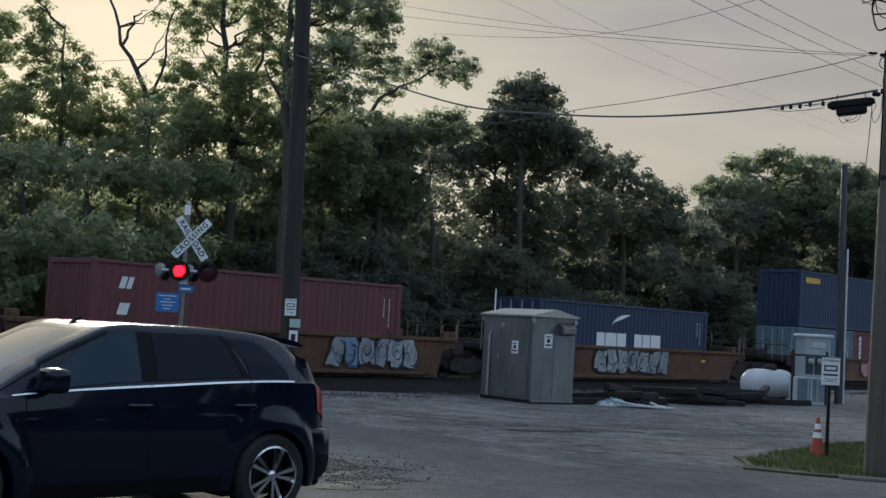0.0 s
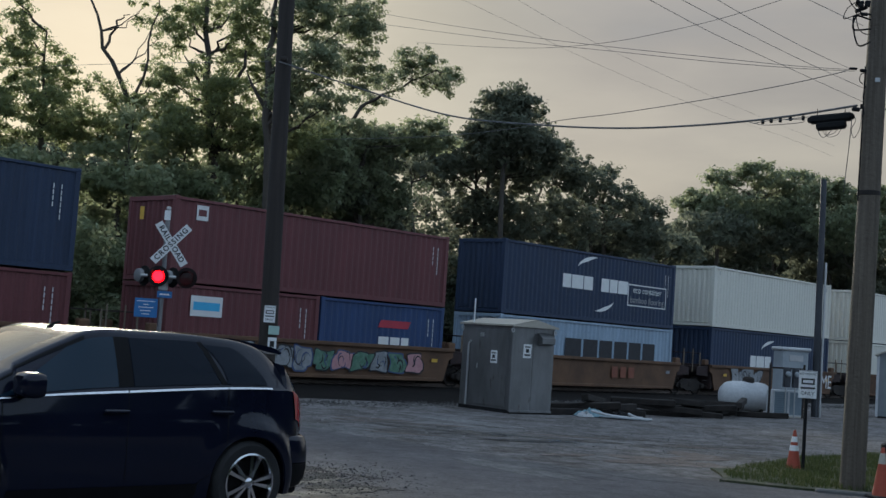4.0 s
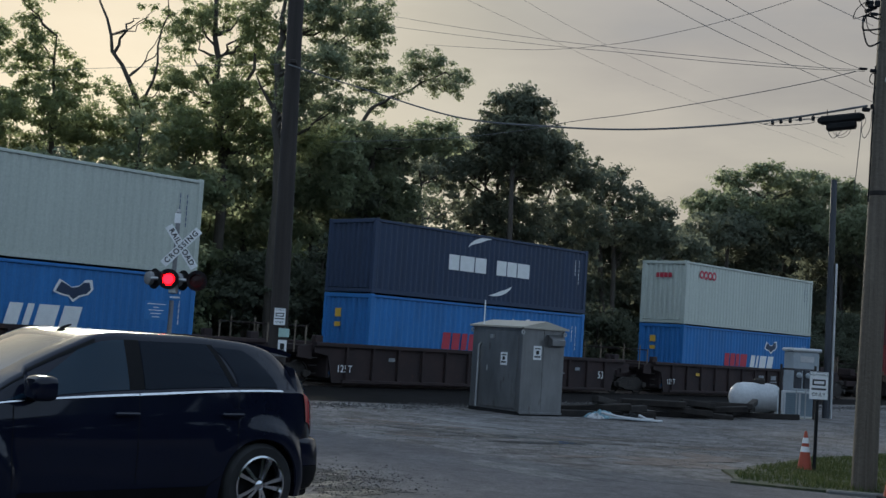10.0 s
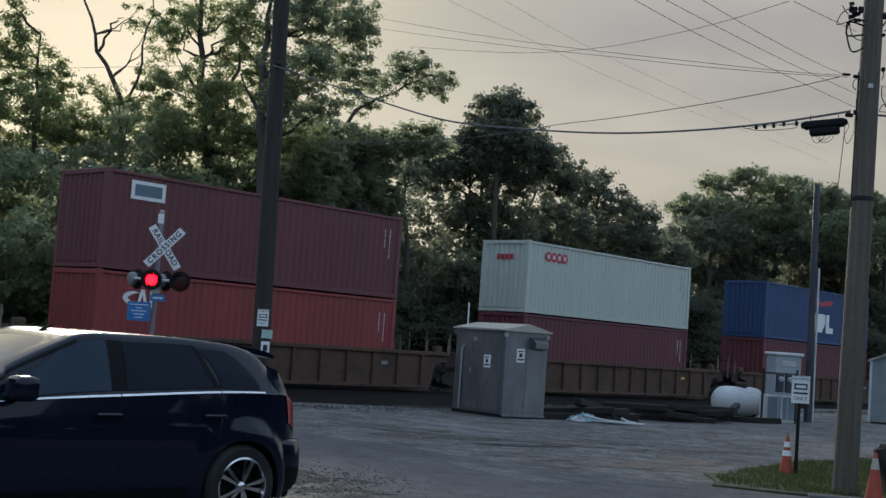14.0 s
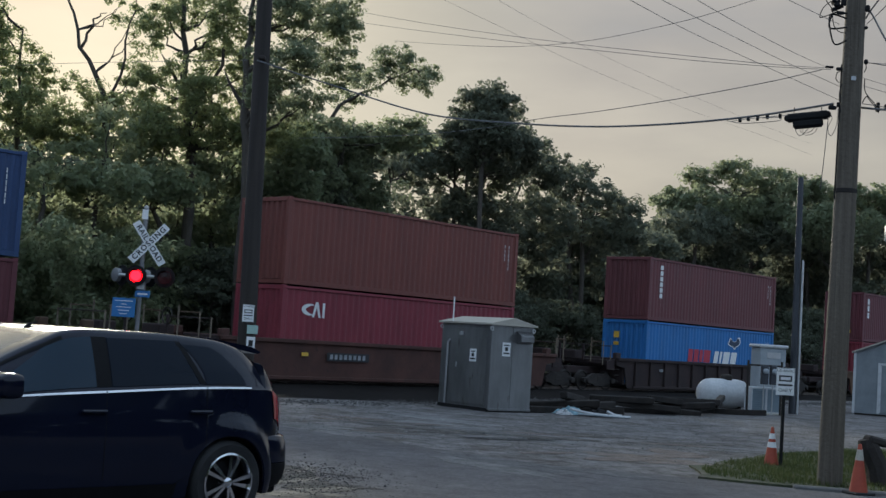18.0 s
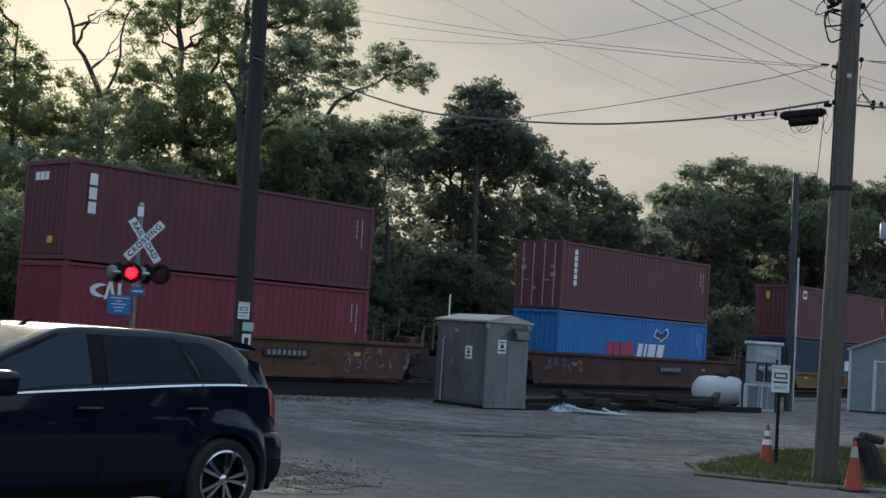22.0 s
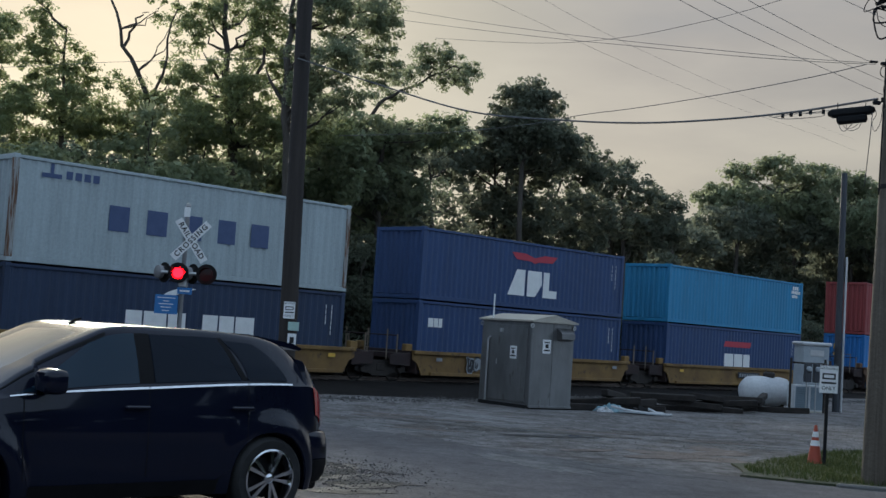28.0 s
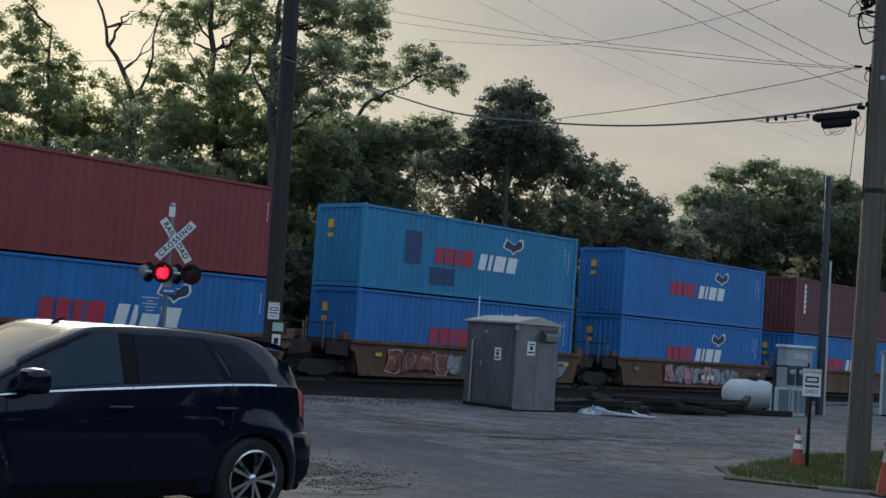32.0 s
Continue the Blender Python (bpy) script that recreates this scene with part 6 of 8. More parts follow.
def thicket():
    """Undergrowth that closes the view between trunks, along the far side of the track."""
    rnd = random.Random(5)
    for i in range(24):
        al = -34 + i * 4.4
        x, y, _ = track_point(al, 8.5 + rnd.uniform(-0.6, 2.2))
        h = rnd.uniform(4.2, 6.4)
        cr = [(rnd.uniform(-1.6, 1.6), rnd.uniform(-0.6, 1.6), h * k, rnd.uniform(1.8, 2.7), h * 0.22, 1.0) for k in (0.14, 0.34, 0.55, 0.78)]
        t = thing("shrub", pose(x, y, -0.02), "tall tangled green shrub beside the track", "shrub", "thicket behind the track")
        for q in range(3):
            tip = Vector((rnd.uniform(-1.2, 1.2), rnd.uniform(-0.5, 0.8), h * 0.8))
            part("stem", Solid().tube(bent([(0, 0, 0), tip * 0.5, tip], rnd, 0.1), [0.09 * (1 - 0.09 * k) for k in range(9)], 6), BARK, t, smooth=True)
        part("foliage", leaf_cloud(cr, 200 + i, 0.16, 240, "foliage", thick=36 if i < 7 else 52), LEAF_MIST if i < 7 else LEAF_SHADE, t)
    # deeper woods; their leaf colour has the shade put in
    cr = []
    for i in range(64):
        al = -60 + i * 3.4
        x, y, _ = track_point(al, 26 + rnd.uniform(0, 14))
        for k in range(5 if x > 0.16 * y else 3 if x > -0.06 * y else 4):
            cr.append((x + rnd.uniform(-2, 2), y, 1.5 + 2.7 * k + rnd.uniform(-0.5, 0.5), 3.6, 1.9, 1.9 if k < 3 else 1.3))
    # added leaf bank further back that keeps low sky light out
    deep = []
    for i in range(56):
        x, y, _ = track_point(-70 + i * 4.4, 46 + rnd.uniform(0, 8))
        for k in range(2):
            deep.append((x, y, 1.4 + 3.0 * k, 4.2, 2.1, 0.9))
    me = leaf_cloud(deep, 76, 0.8, 200, "backlight_screen", thick=40)
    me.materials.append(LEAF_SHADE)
    tagged(new("backlight_screen", me), "added leaf bank behind the woods that blocks low sky light", "woods", kind="stuff")
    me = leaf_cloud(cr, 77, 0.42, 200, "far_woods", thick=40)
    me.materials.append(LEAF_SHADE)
    tagged(new("far_woods", me), "dense woodland behind the railway with shade painted into its leaves", "woods", kind="stuff")
    # unseen tree line across the street, carried round to darken reflections in the car
    cr = []
    for i in range(62):
        a = radians(150 + i * 264 / 61)
        r = rnd.uniform(27, 33)
        for k in range(3):
            cr.append((r * math.cos(a), r * math.sin(a), 1.4 + 2.3 * k + rnd.uniform(-0.6, 0.6), 3.2, 1.7, 0.6))
    me = leaf_cloud(cr, 78, 0.8, 200, "street_trees", thick=40)
    me.materials.append(leaf_material("darkened_street_leaves", (0.03, 0.045, 0.03), (0.05, 0.07, 0.045), 0.3))
    tagged(new("street_trees", me), "unseen row of trees across the street, darkening reflections", "woods", kind="stuff")


thicket()


# ---- signal, poles, sheds ----
SHED_M = material("galvanised_grey_panel", (0.19, 0.19, 0.19), (0.28, 0.28, 0.28), rough=0.4, metal=0.75, scale=1.4, grain=45, bump=0.12, streak=(1.5, 1.5, 0.5), stain=(0.17, 0.16, 0.15), stain_at=0.60)
SHED_ROOF = material("pale_metal_roof", (0.40, 0.36, 0.30), (0.50, 0.46, 0.39), rough=0.6, metal=0.2, scale=1.5, bump=0.05)
WHITE_M = material("white_enamel", (0.47, 0.48, 0.49), (0.56, 0.56, 0.56), rough=0.45, scale=1.5, grain=12, bump=0.03, stain=(0.5, 0.48, 0.44), stain_at=0.68)
GREY_M = material("grey_cabinet_paint", (0.28, 0.315, 0.335), (0.36, 0.39, 0.41), rough=0.5, scale=2, bump=0.05)
ALU = material("aluminium", (0.42, 0.42, 0.42), (0.52, 0.52, 0.52), rough=0.4, metal=0.7, scale=3, bump=0.05)
BLACK = material("black_paint", (0.012, 0.012, 0.013), (0.022, 0.022, 0.022), rough=0.8, spec=0.15, scale=3, bump=0.05)
SIGN_W = material("white_sheeting", (0.78, 0.78, 0.77), (0.84, 0.84, 0.83), rough=0.45, scale=3, bump=0)
SIGN_B = material("blue_sheeting", (0.025, 0.16, 0.40), (0.035, 0.19, 0.46), rough=0.45, scale=3, bump=0)
SIGN_K = material("black_legend", (0.012, 0.012, 0.012), (0.02, 0.02, 0.02), rough=0.5, scale=3, bump=0)
CONE_O = material("orange_vinyl", (0.36, 0.062, 0.035), (0.44, 0.085, 0.045), rough=0.6, scale=3, bump=0.05, stain=(0.28, 0.06, 0.04), stain_at=0.66)
RUBBER = material("black_rubber", (0.014, 0.014, 0.015), (0.03, 0.03, 0.03), rough=0.8, scale=5, bump=0.2)
LIT = glow_material("lit_red_lens", (1.0, 0.004, 0.010), 10.0)
DARK_LENS = material("dark_red_lens", (0.05, 0.006, 0.008), (0.07, 0.01, 0.012), rough=0.2, scale=4, bump=0)


def build_shed():
    """Signal bungalow: corner towards the camera."""
    corner = Vector((1.70, 33.10, 0))
    ang = 36.0
    t = thing("signal_shed", pose(corner.x, corner.y, 0, 0, 0, ang), "grey metal signal equipment shed with a low pale roof", "shed")
    # local: x along the right face, y along the left face (behind)
    w, d, h = 1.42, 2.15, 2.28
    part("plinth", Solid().box((w / 2, d / 2, 0.04), (w + 0.02, d + 0.02, 0.1), 0.01), BLACK, t)
    part("body", Solid().box((w / 2, d / 2, 0.08 + h / 2 - 0.04), (w, d, h - 0.08), 0.012), SHED_M, t)
    ov = 0.07
    s = Solid()
    pts = [(-ov, -ov, h), (w + ov, -ov, h), (w + ov, d + ov, h), (-ov, d + ov, h), (w / 2, -ov, h + 0.17), (w / 2, d + ov, h + 0.17)]
    s.add(pts, [(0, 3, 5, 4), (1, 4, 5, 2), (0, 4, 1), (3, 2, 5), (0, 1, 2, 3)])
    part("roof", s, SHED_ROOF, t, "pale metal gabled roof")
    part("fascia", Solid().box((w / 2, -ov - 0.006, h - 0.02), (w + 2 * ov, 0.012, 0.05), 0.003), SHED_ROOF, t)
    part("fascia", Solid().box((-ov - 0.006, d / 2, h - 0.02), (0.012, d + 2 * ov, 0.05), 0.003), SHED_ROOF, t)
    # door face (x = 0 plane, seen on the left)
    door = part("door", Solid().box((-0.014, 0.84, 1.14), (0.024, 1.36, 1.98), 0.006), SHED_M, t)
    part("door_handle", Solid().box((-0.04, 1.40, 1.15), (0.03, 0.03, 0.14), 0.006), ALU, door)
    part("hinge_post", Solid().tube([(-0.05, 1.80, 0.1), (-0.05, 1.80, 1.72), (-0.02, 1.74, 1.80)], 0.028, 8), ALU, t)
    part("corner_trim", Solid().box((0.0, 0.0, h / 2), (0.05, 0.05, h - 0.1), 0.01), SHED_M, t)
    sg = part("notice", Solid().box((-0.034, 0.70, 1.42), (0.012, 0.27, 0.33), 0.003), SIGN_W, door, "white notice with dark print")
    for zz, ww, hh in ((1.52, 0.18, 0.03), (1.43, 0.10, 0.09), (1.33, 0.2, 0.04)):
        part("print_bar", Solid().box((-0.042, 0.70, zz), (0.004, ww, hh)), SIGN_K, sg)
    sg = part("notice", Solid().box((0.50, -0.008, 1.62), (0.27, 0.012, 0.36), 0.003), SIGN_W, t, "white notice with dark print")
    for zz, ww, hh in ((1.73, 0.18, 0.03), (1.63, 0.10, 0.1), (1.52, 0.2, 0.04)):
        part("print_bar", Solid().box((0.50, -0.016, zz), (ww, 0.004, hh)), SIGN_K, sg)
    hood = Solid().add([(0.86, 0, 1.78), (1.26, 0, 1.78), (0.82, -0.22, 1.84), (1.26, -0.22, 1.84), (0.82, -0.22, 1.98), (1.26, -0.22, 1.98), (0.82, 0, 2.12), (1.26, 0, 2.12)], [(0, 2, 3, 1), (2, 4, 5, 3), (4, 6, 7, 5), (0, 6, 4, 2), (1, 3, 5, 7), (0, 1, 7, 6)])
    part("vent_hood", hood, SHED_M, t, "grey ventilation hood")
    for x, y in ((0, 0), (w, 0), (0, d)):
        part("lifting_eye", Solid().lathe([(0.03, -0.012), (0.06, -0.012), (0.06, 0.012), (0.03, 0.012), (0.03, -0.012)], "y", c=(x - 0.03, y - 0.03, h - 0.14), n=12), ALU, t)
    for k in range(2, 3):
        part("seam", Solid().box((w * k / 4, -0.004, h / 2), (0.012, 0.012, h - 0.12), 0.002), SHED_M, t)
    part("foot_angle", Solid().box((w / 2, -0.02, 0.06), (w, 0.04, 0.06), 0.006), SHED_M, t)
    part("lock_box", Solid().box((-0.05, 1.22, 1.98), (0.09, 0.1, 0.1), 0.01), ALU, t)
    part("antenna", Solid().tube([(0.02, 1.72, h - 0.4), (0.02, 1.72, h + 0.66)], 0.019, 8), SIGN_W, t, "white stub antenna")
    return t


build_shed()


SHUTTERS = []


def round_head(parent, m, lit, name="signal_head"):
    """Black background disc, hood and lens; faces -y of m."""
    h = part(name, Solid().lathe([(0.0, 0.05), (0.24, 0.05), (0.25, 0.04), (0.25, 0.03), (0.16, 0.03), (0.15, 0.0)], "y", n=28), BLACK, parent, at=m, smooth=True)
    part("lens_housing", Solid().lathe([(0.0, 0.22), (0.12, 0.2), (0.16, 0.05)], "y", n=24), BLACK, h, smooth=True)
    part("lens", Solid().lathe([(0.0, -0.03), (0.09, -0.022), (0.158, 0.015)], "y", n=24), LIT, h, "glowing red lens", smooth=True)
    # added blade hides the ever-glowing lens so that it looks unlit
    blade = Solid().lathe([(0.0, -0.012), (0.165, -0.006), (0.165, 0.004), (0.0, 0.004)], "y", c=(0, 0, -0.134), n=24)
    SHUTTERS.append((part("shutter", blade, DARK_LENS, h, "added dark shutter that covers the lens while unlit", at=pose(0, -0.05, 0.134)), lit))
    hood = Solid()
    n = 16
    pts = []
    for i in range(n + 1):
        a = math.pi * (-0.1 + 1.2 * i / n)
        reach = 0.08 + 0.22 * max(0.0, math.sin(math.pi * i / n))
        pts += [(0.15 * math.cos(a), 0.02, 0.15 * math.sin(a)), (0.155 * math.cos(a), -reach, 0.155 * math.sin(a))]
    hood.add(pts, [(2 * i, 2 * i + 1, 2 * i + 3, 2 * i + 2) for i in range(n)])
    part("hood", hood, BLACK, h)
    return h


MAST = material("dull_mast_metal", (0.20, 0.20, 0.205), (0.28, 0.28, 0.285), rough=0.55, metal=0.5, scale=3, bump=0.05)


def build_crossing_signal():
    t = thing("crossing_signal", pose(-6.98, 31.0, 0), "railroad crossing signal with crossbuck and red flashing light", "crossing signal")
    part("mast", Solid().tube([(0, 0.1, 0), (0, 0.1, 4.48)], 0.055, 12), MAST, t, "grey aluminium mast", smooth=True)
    part("base", Solid().lathe([(0.22, 0), (0.22, 0.06), (0.12, 0.12), (0.09, 0.4)], "z", c=(0, 0.1, 0), n=16), ALU, t)
    part("finial", Solid().lathe([(0.06, 4.48), (0.06, 4.53), (0.0, 4.56)], "z", c=(0, 0.1, 0), n=12), ALU, t)
    part("mast_plate", Solid().box((0.0, 0.03, 4.33), (0.15, 0.01, 0.24), 0.004), SIGN_W, t, "small white plate on the mast")
    yaw = 16.0
    for ang, word, dy in ((48, "CROSSING", -0.03), (-55, "RAIL ROAD", 0.0)):
        m = pose(0.16, dy - 0.02, 3.63, 0, 0, yaw) @ pose(0, 0, 0, 0, -ang + 0.0, 0)
        b = part("crossbuck_blade", Solid().box((0, 0, 0), (1.20, 0.008, 0.198), 0.003), SIGN_W, t, "white crossbuck blade with black words", at=m)
        letters(word, 0.18, SIGN_K, b, pose(0, -0.007, 0, 90, 0, 0), "legend", gap=1.28 if word == "CROSSING" else 1.12, bold=0.004)
    part("crossarm", Solid().tube([(-0.52, 0.0, 2.83), (0.66, 0.0, 2.83)], 0.04, 10), ALU, t, smooth=True)
    for x, lit in ((-0.07, True), (0.62, False)):
        round_head(t, pose(x, -0.16, 2.83, 0, 0, 6), lit)
    # heads for the other way
    for x in (-0.50, 0.20):
        b = part("back_head", Solid().lathe([(0.0, -0.2), (0.12, -0.18), (0.16, -0.05), (0.17, 0.0)], "y", n=24), BLACK, t, at=pose(x, 0.22, 2.83, 0, 0, -42), smooth=True)
        part("background_disc", Solid().lathe([(0.0, 0.0), (0.25, 0.0), (0.25, 0.02), (0.0, 0.02)], "y", n=28), BLACK, b)
        part("back_cover", Solid().lathe([(0.0, -0.212), (0.12, -0.208), (0.16, -0.19), (0.168, -0.10)], "y", n=24), MAST, b, "grey cover of the far-side light", smooth=True)
    part("junction_box", Solid().box((0.03, 0.05, 2.60), (0.2, 0.2, 0.22), 0.02), ALU, t)
    sg = part("blue_notice", Solid().box((-0.33, -0.03, 2.05), (0.56, 0.01, 0.46), 0.004), SIGN_B, t, "blue emergency notice with white lines")
    for zz, ww in ((2.21, 0.44), (2.13, 0.14), (2.06, 0.36), (1.98, 0.26), (1.90, 0.18)):
        part("print_bar", Solid().box((-0.33, -0.037, zz), (ww, 0.003, 0.018)), SIGN_W, sg)
    sg = part("blue_plate", Solid().box((0.10, -0.05, 2.40), (0.36, 0.01, 0.16), 0.004), SIGN_B, t, "small blue plate")
    part("print_bar", Solid().box((0.10, -0.057, 2.40), (0.24, 0.003, 0.04)), SIGN_W, sg)
    return t


build_crossing_signal()


def no_parking_sign(parent, m):
    """A 305 x 457 mm notice; its face towards -y of m."""
    sg = part("notice", Solid().box((0, 0, 0), (0.305, 0.006, 0.457), 0.002), SIGN_W, parent, "white parking notice with black words", at=m)
    part("print_border", Solid().box((0, -0.0035, 0.218), (0.29, 0.002, 0.006)), SIGN_K, sg)
    letters("NO PARKING", 0.05, SIGN_K, sg, pose(0, -0.004, 0.175, 90, 0, 0), "legend", 0.001)
    part("emblem_bar", Solid().plate([(-0.11, -0.05), (0.11, -0.05), (0.11, 0.05), (-0.11, 0.05)], 0.002, pose(0, -0.004, 0.05, 90, 0, 0)), SIGN_K, sg)
    part("emblem_gap", Solid().plate([(-0.085, -0.025), (0.085, -0.025), (0.085, 0.025), (-0.085, 0.025)], 0.002, pose(0, -0.0065, 0.05, 90, 0, 0)), SIGN_W, sg)
    part("print_bar", Solid().box((0, -0.004, -0.06), (0.24, 0.002, 0.03)), SIGN_K, sg)
    letters("ONLY", 0.085, SIGN_K, sg, pose(0, -0.004, -0.15, 90, 0, 0), "legend", 0.001)
    return sg


TAG_G = material("pale_green_tag", (0.36, 0.52, 0.47), (0.42, 0.58, 0.52), rough=0.5, scale=4, bump=0)


def build_left_pole():
    t = thing("utility_pole", pose(-4.17, 30.0, 0), "dark weathered wooden utility pole with notices", "utility pole", "utility poles")
    part("shaft", Solid().tube([(-0.02, 0, 0), (0, 0, 1.5), (-0.17, 0, 9.6), (-0.2, 0, 11.5)], [0.215, 0.21, 0.185, 0.17], 18), DARK_POLE, t, smooth=True)
    # this notice is shrunk to fit its size in the camera's view
    no_parking_sign(t, pose(0.03, -0.24, 2.09, 0, 0, 8) @ Matrix.Scale(0.86, 4))
    sg = part("tag_plate", Solid().box((0.12, -0.24, 1.72), (0.25, 0.01, 0.2), 0.004), TAG_G, t, "small pale green tag plate", at=pose(0, 0, 0, 0, 0, 8))
    sg = part("tag_plate", Solid().box((0.10, -0.24, 1.40), (0.2, 0.01, 0.3), 0.004), SIGN_W, t, "small white tag plate with dark print", at=pose(0, 0, 0, 0, 0, 8))
    part("print_bar", Solid().box((0.10, -0.247, 1.40), (0.1, 0.003, 0.14)), SIGN_K, sg)
    part("wire_bracket", Solid().box((-0.1, -0.2, 8.1), (0.16, 0.14, 0.1), 0.02), STEEL, t)
    return t


def build_right_pole():
    t = thing("utility_pole", pose(6.05, 18.76, 0), "brown wooden utility pole with cables on top", "utility pole", "utility poles")
    part("shaft", Solid().tube([(-0.05, 0, 0), (-0.04, 0, 1.2), (0.0, 0, 4.0), (0.04, 0, 7.2), (0.06, 0, 9.5)], [0.182, 0.174, 0.162, 0.148, 0.14], 20), POLE, t, smooth=True)
    part("band", Solid().lathe([(0.162, 0), (0.167, 0.01), (0.167, 0.06), (0.162, 0.07)], "z", c=(0.0, 0, 4.30), n=20), STEEL, t)
    part("number_tag", Solid().box((0.0, -0.165, 6.0), (0.07, 0.008, 0.06), 0.002), ALU, t)
    rnd = random.Random(3)
    for i in range(2):
        z = rnd.uniform(6.9, 7.25)
        x0 = -0.12
        p = [(x0, -0.1, z), (x0 - rnd.uniform(0.1, 0.3), -0.15, z - rnd.uniform(-0.1, 0.25)), (x0 - rnd.uniform(0.15, 0.34), -0.15, z - rnd.uniform(0.0, 0.4)), (x0, -0.12, z - rnd.uniform(0.2, 0.5))]
        part("loose_cable", Solid().tube(smooth_path(p, 6), 0.013, 6), BLACK, t)
    for i in range(3):
        part("connector", Solid().tube([(-0.2 - 0.05 * i, -0.14, 7.08 + 0.07 * i), (-0.36, -0.14, 7.0 + 0.1 * i)], 0.03, 8), BLACK, t)
    part("down_cable", Solid().tube([(-0.17, -0.12, 6.2), (-0.185, -0.13, 5.2), (-0.19, -0.1, 4.2)], 0.012, 6), BLACK, t)
    return t


def smooth_path(p, k):
    """Catmull-Rom through the points."""
    p = [Vector(q) for q in p]
    q = [p[0]] + p + [p[-1]]
    out = []
    for i in range(1, len(q) - 2):
        for j in range(k):
            t = j / k
            a, b, c, d = q[i - 1], q[i], q[i + 1], q[i + 2]
            out.append(0.5 * ((2 * b) + (c - a) * t + (2 * a - 5 * b + 4 * c - d) * t * t + (3 * b - a - 3 * c + d) * t ** 3))
    out.append(p[-1])
    return out


build_left_pole()
build_right_pole()


def build_far_pole():
    t = thing("utility_pole", pose(24.88, 68.0, 0), "distant wooden utility pole with a pale transformer can", "utility pole", "utility poles")
    part("shaft", Solid().tube([(0, 0, 0), (0, 0, 6.0), (0.03, 0, 11.5)], [0.17, 0.15, 0.12], 14), DARK_POLE, t, smooth=True)
    can = part("transformer", Solid().lathe([(0.0, -0.44), (0.24, -0.43), (0.27, -0.38), (0.27, 0.36), (0.25, 0.41), (0.10, 0.45), (0.0, 0.46)], "z", n=20), GREY_M, t, "pale grey transformer can", smooth=True, at=pose(-0.50, -0.12, 8.93))
    for x in (-0.1, 0.1):
        part("bushing", Solid().tube([(x, 0, 0.42), (x * 1.3, 0, 0.60)], 0.035, 8), GREY_M, can)
    part("bracket", Solid().box((-0.2, -0.06, 8.95), (0.3, 0.08, 0.3), 0.02), STEEL, t)


build_far_pole()


CABLE = material("weathered_cable", (0.085, 0.085, 0.088), (0.15, 0.15, 0.15), rough=0.6, scale=3, grain=40, bump=0.05)


def wire(name, pts, r, label, mat=CABLE):
    s = Solid().tube(smooth_path(pts, 8), r, 6)
    me = s.mesh(name)
    me.materials.append(mat)
    return tagged(new(name, me), label, "cable", "overhead cables")


wire("cable", [(5.80, 18.70, 5.62), (4.97, 20.00, 5.61), (4.02, 21.50, 5.68), (2.87, 23.00, 5.80), (1.54, 24.60, 6.04), (-0.24, 26.40, 6.42), (-2.30, 28.20, 7.21), (-4.38, 29.80, 8.03)], 0.0170, "thick weathered telephone cable between poles")
wire("cable", [(5.61, 18.70, 6.12), (5.00, 19.50, 6.05), (3.99, 21.00, 6.02), (2.86, 23.00, 6.08), (1.96, 24.50, 6.15), (0.96, 26.50, 6.23), (-0.74, 29.00, 6.36), (-3.62, 33.00, 6.73)], 0.0065, "thin weathered overhead cable between poles")
wire("cable", [(5.74, 18.70, 6.15), (5.37, 21.00, 6.69), (4.52, 24.00, 7.45), (3.27, 27.00, 8.23), (1.66, 31.00, 9.30), (-0.49, 35.00, 10.46), (-2.66, 39.00, 11.68)], 0.0055, "thin weathered overhead cable between poles")
wire("cable", [(5.74, 18.70, 6.13), (5.37, 21.00, 6.65), (4.53, 24.00, 7.37), (3.28, 27.00, 8.14), (1.67, 31.00, 9.16), (-0.47, 35.00, 10.24), (-2.64, 39.00, 11.35)], 0.0055, "thin weathered overhead cable between poles")
wire("cable", [(3.60, 14.00, 5.84), (3.24, 15.50, 5.98), (2.80, 17.00, 6.14), (2.13, 19.00, 6.39), (1.29, 22.00, 6.94), (0.24, 25.00, 7.59), (-1.15, 29.00, 8.52)], 0.0036, "slack thin black service cable")
wire("cable", [(2.41, 13.00, 5.52), (3.47, 15.00, 5.75), (4.71, 17.00, 5.93), (5.71, 18.70, 6.15)], 0.0036, "thin weathered overhead cable between poles")
wire("cable", [(2.06, 13.00, 5.48), (3.14, 15.00, 5.71), (4.49, 17.00, 5.84), (5.94, 18.90, 5.93)], 0.0036, "thin weathered overhead cable between poles")
wire("cable", [(1.71, 13.00, 5.47), (2.88, 15.00, 5.62), (4.35, 17.00, 5.71), (5.95, 18.90, 5.72)], 0.0036, "thin weathered overhead cable between poles")
wire("cable", [(0.64, 22.00, 7.86), (1.89, 25.00, 8.11), (3.40, 28.00, 8.32), (5.18, 31.00, 8.47), (7.44, 35.00, 8.75), (10.32, 40.00, 9.12), (13.53, 46.00, 9.71)], 0.0026, "faint distant black overhead cable")
wire("cable", [(-0.35, 22.00, 7.79), (0.99, 25.00, 8.05), (2.66, 28.00, 8.17), (4.64, 31.00, 8.24), (7.15, 35.00, 8.45), (10.34, 40.00, 8.80), (13.55, 46.00, 9.30)], 0.0026, "faint distant black overhead cable")
wire("cable", [(3.40, 13.00, 5.55), (4.05, 14.00, 5.68), (4.68, 15.00, 5.82)], 0.0036, "thin weathered overhead cable between poles")
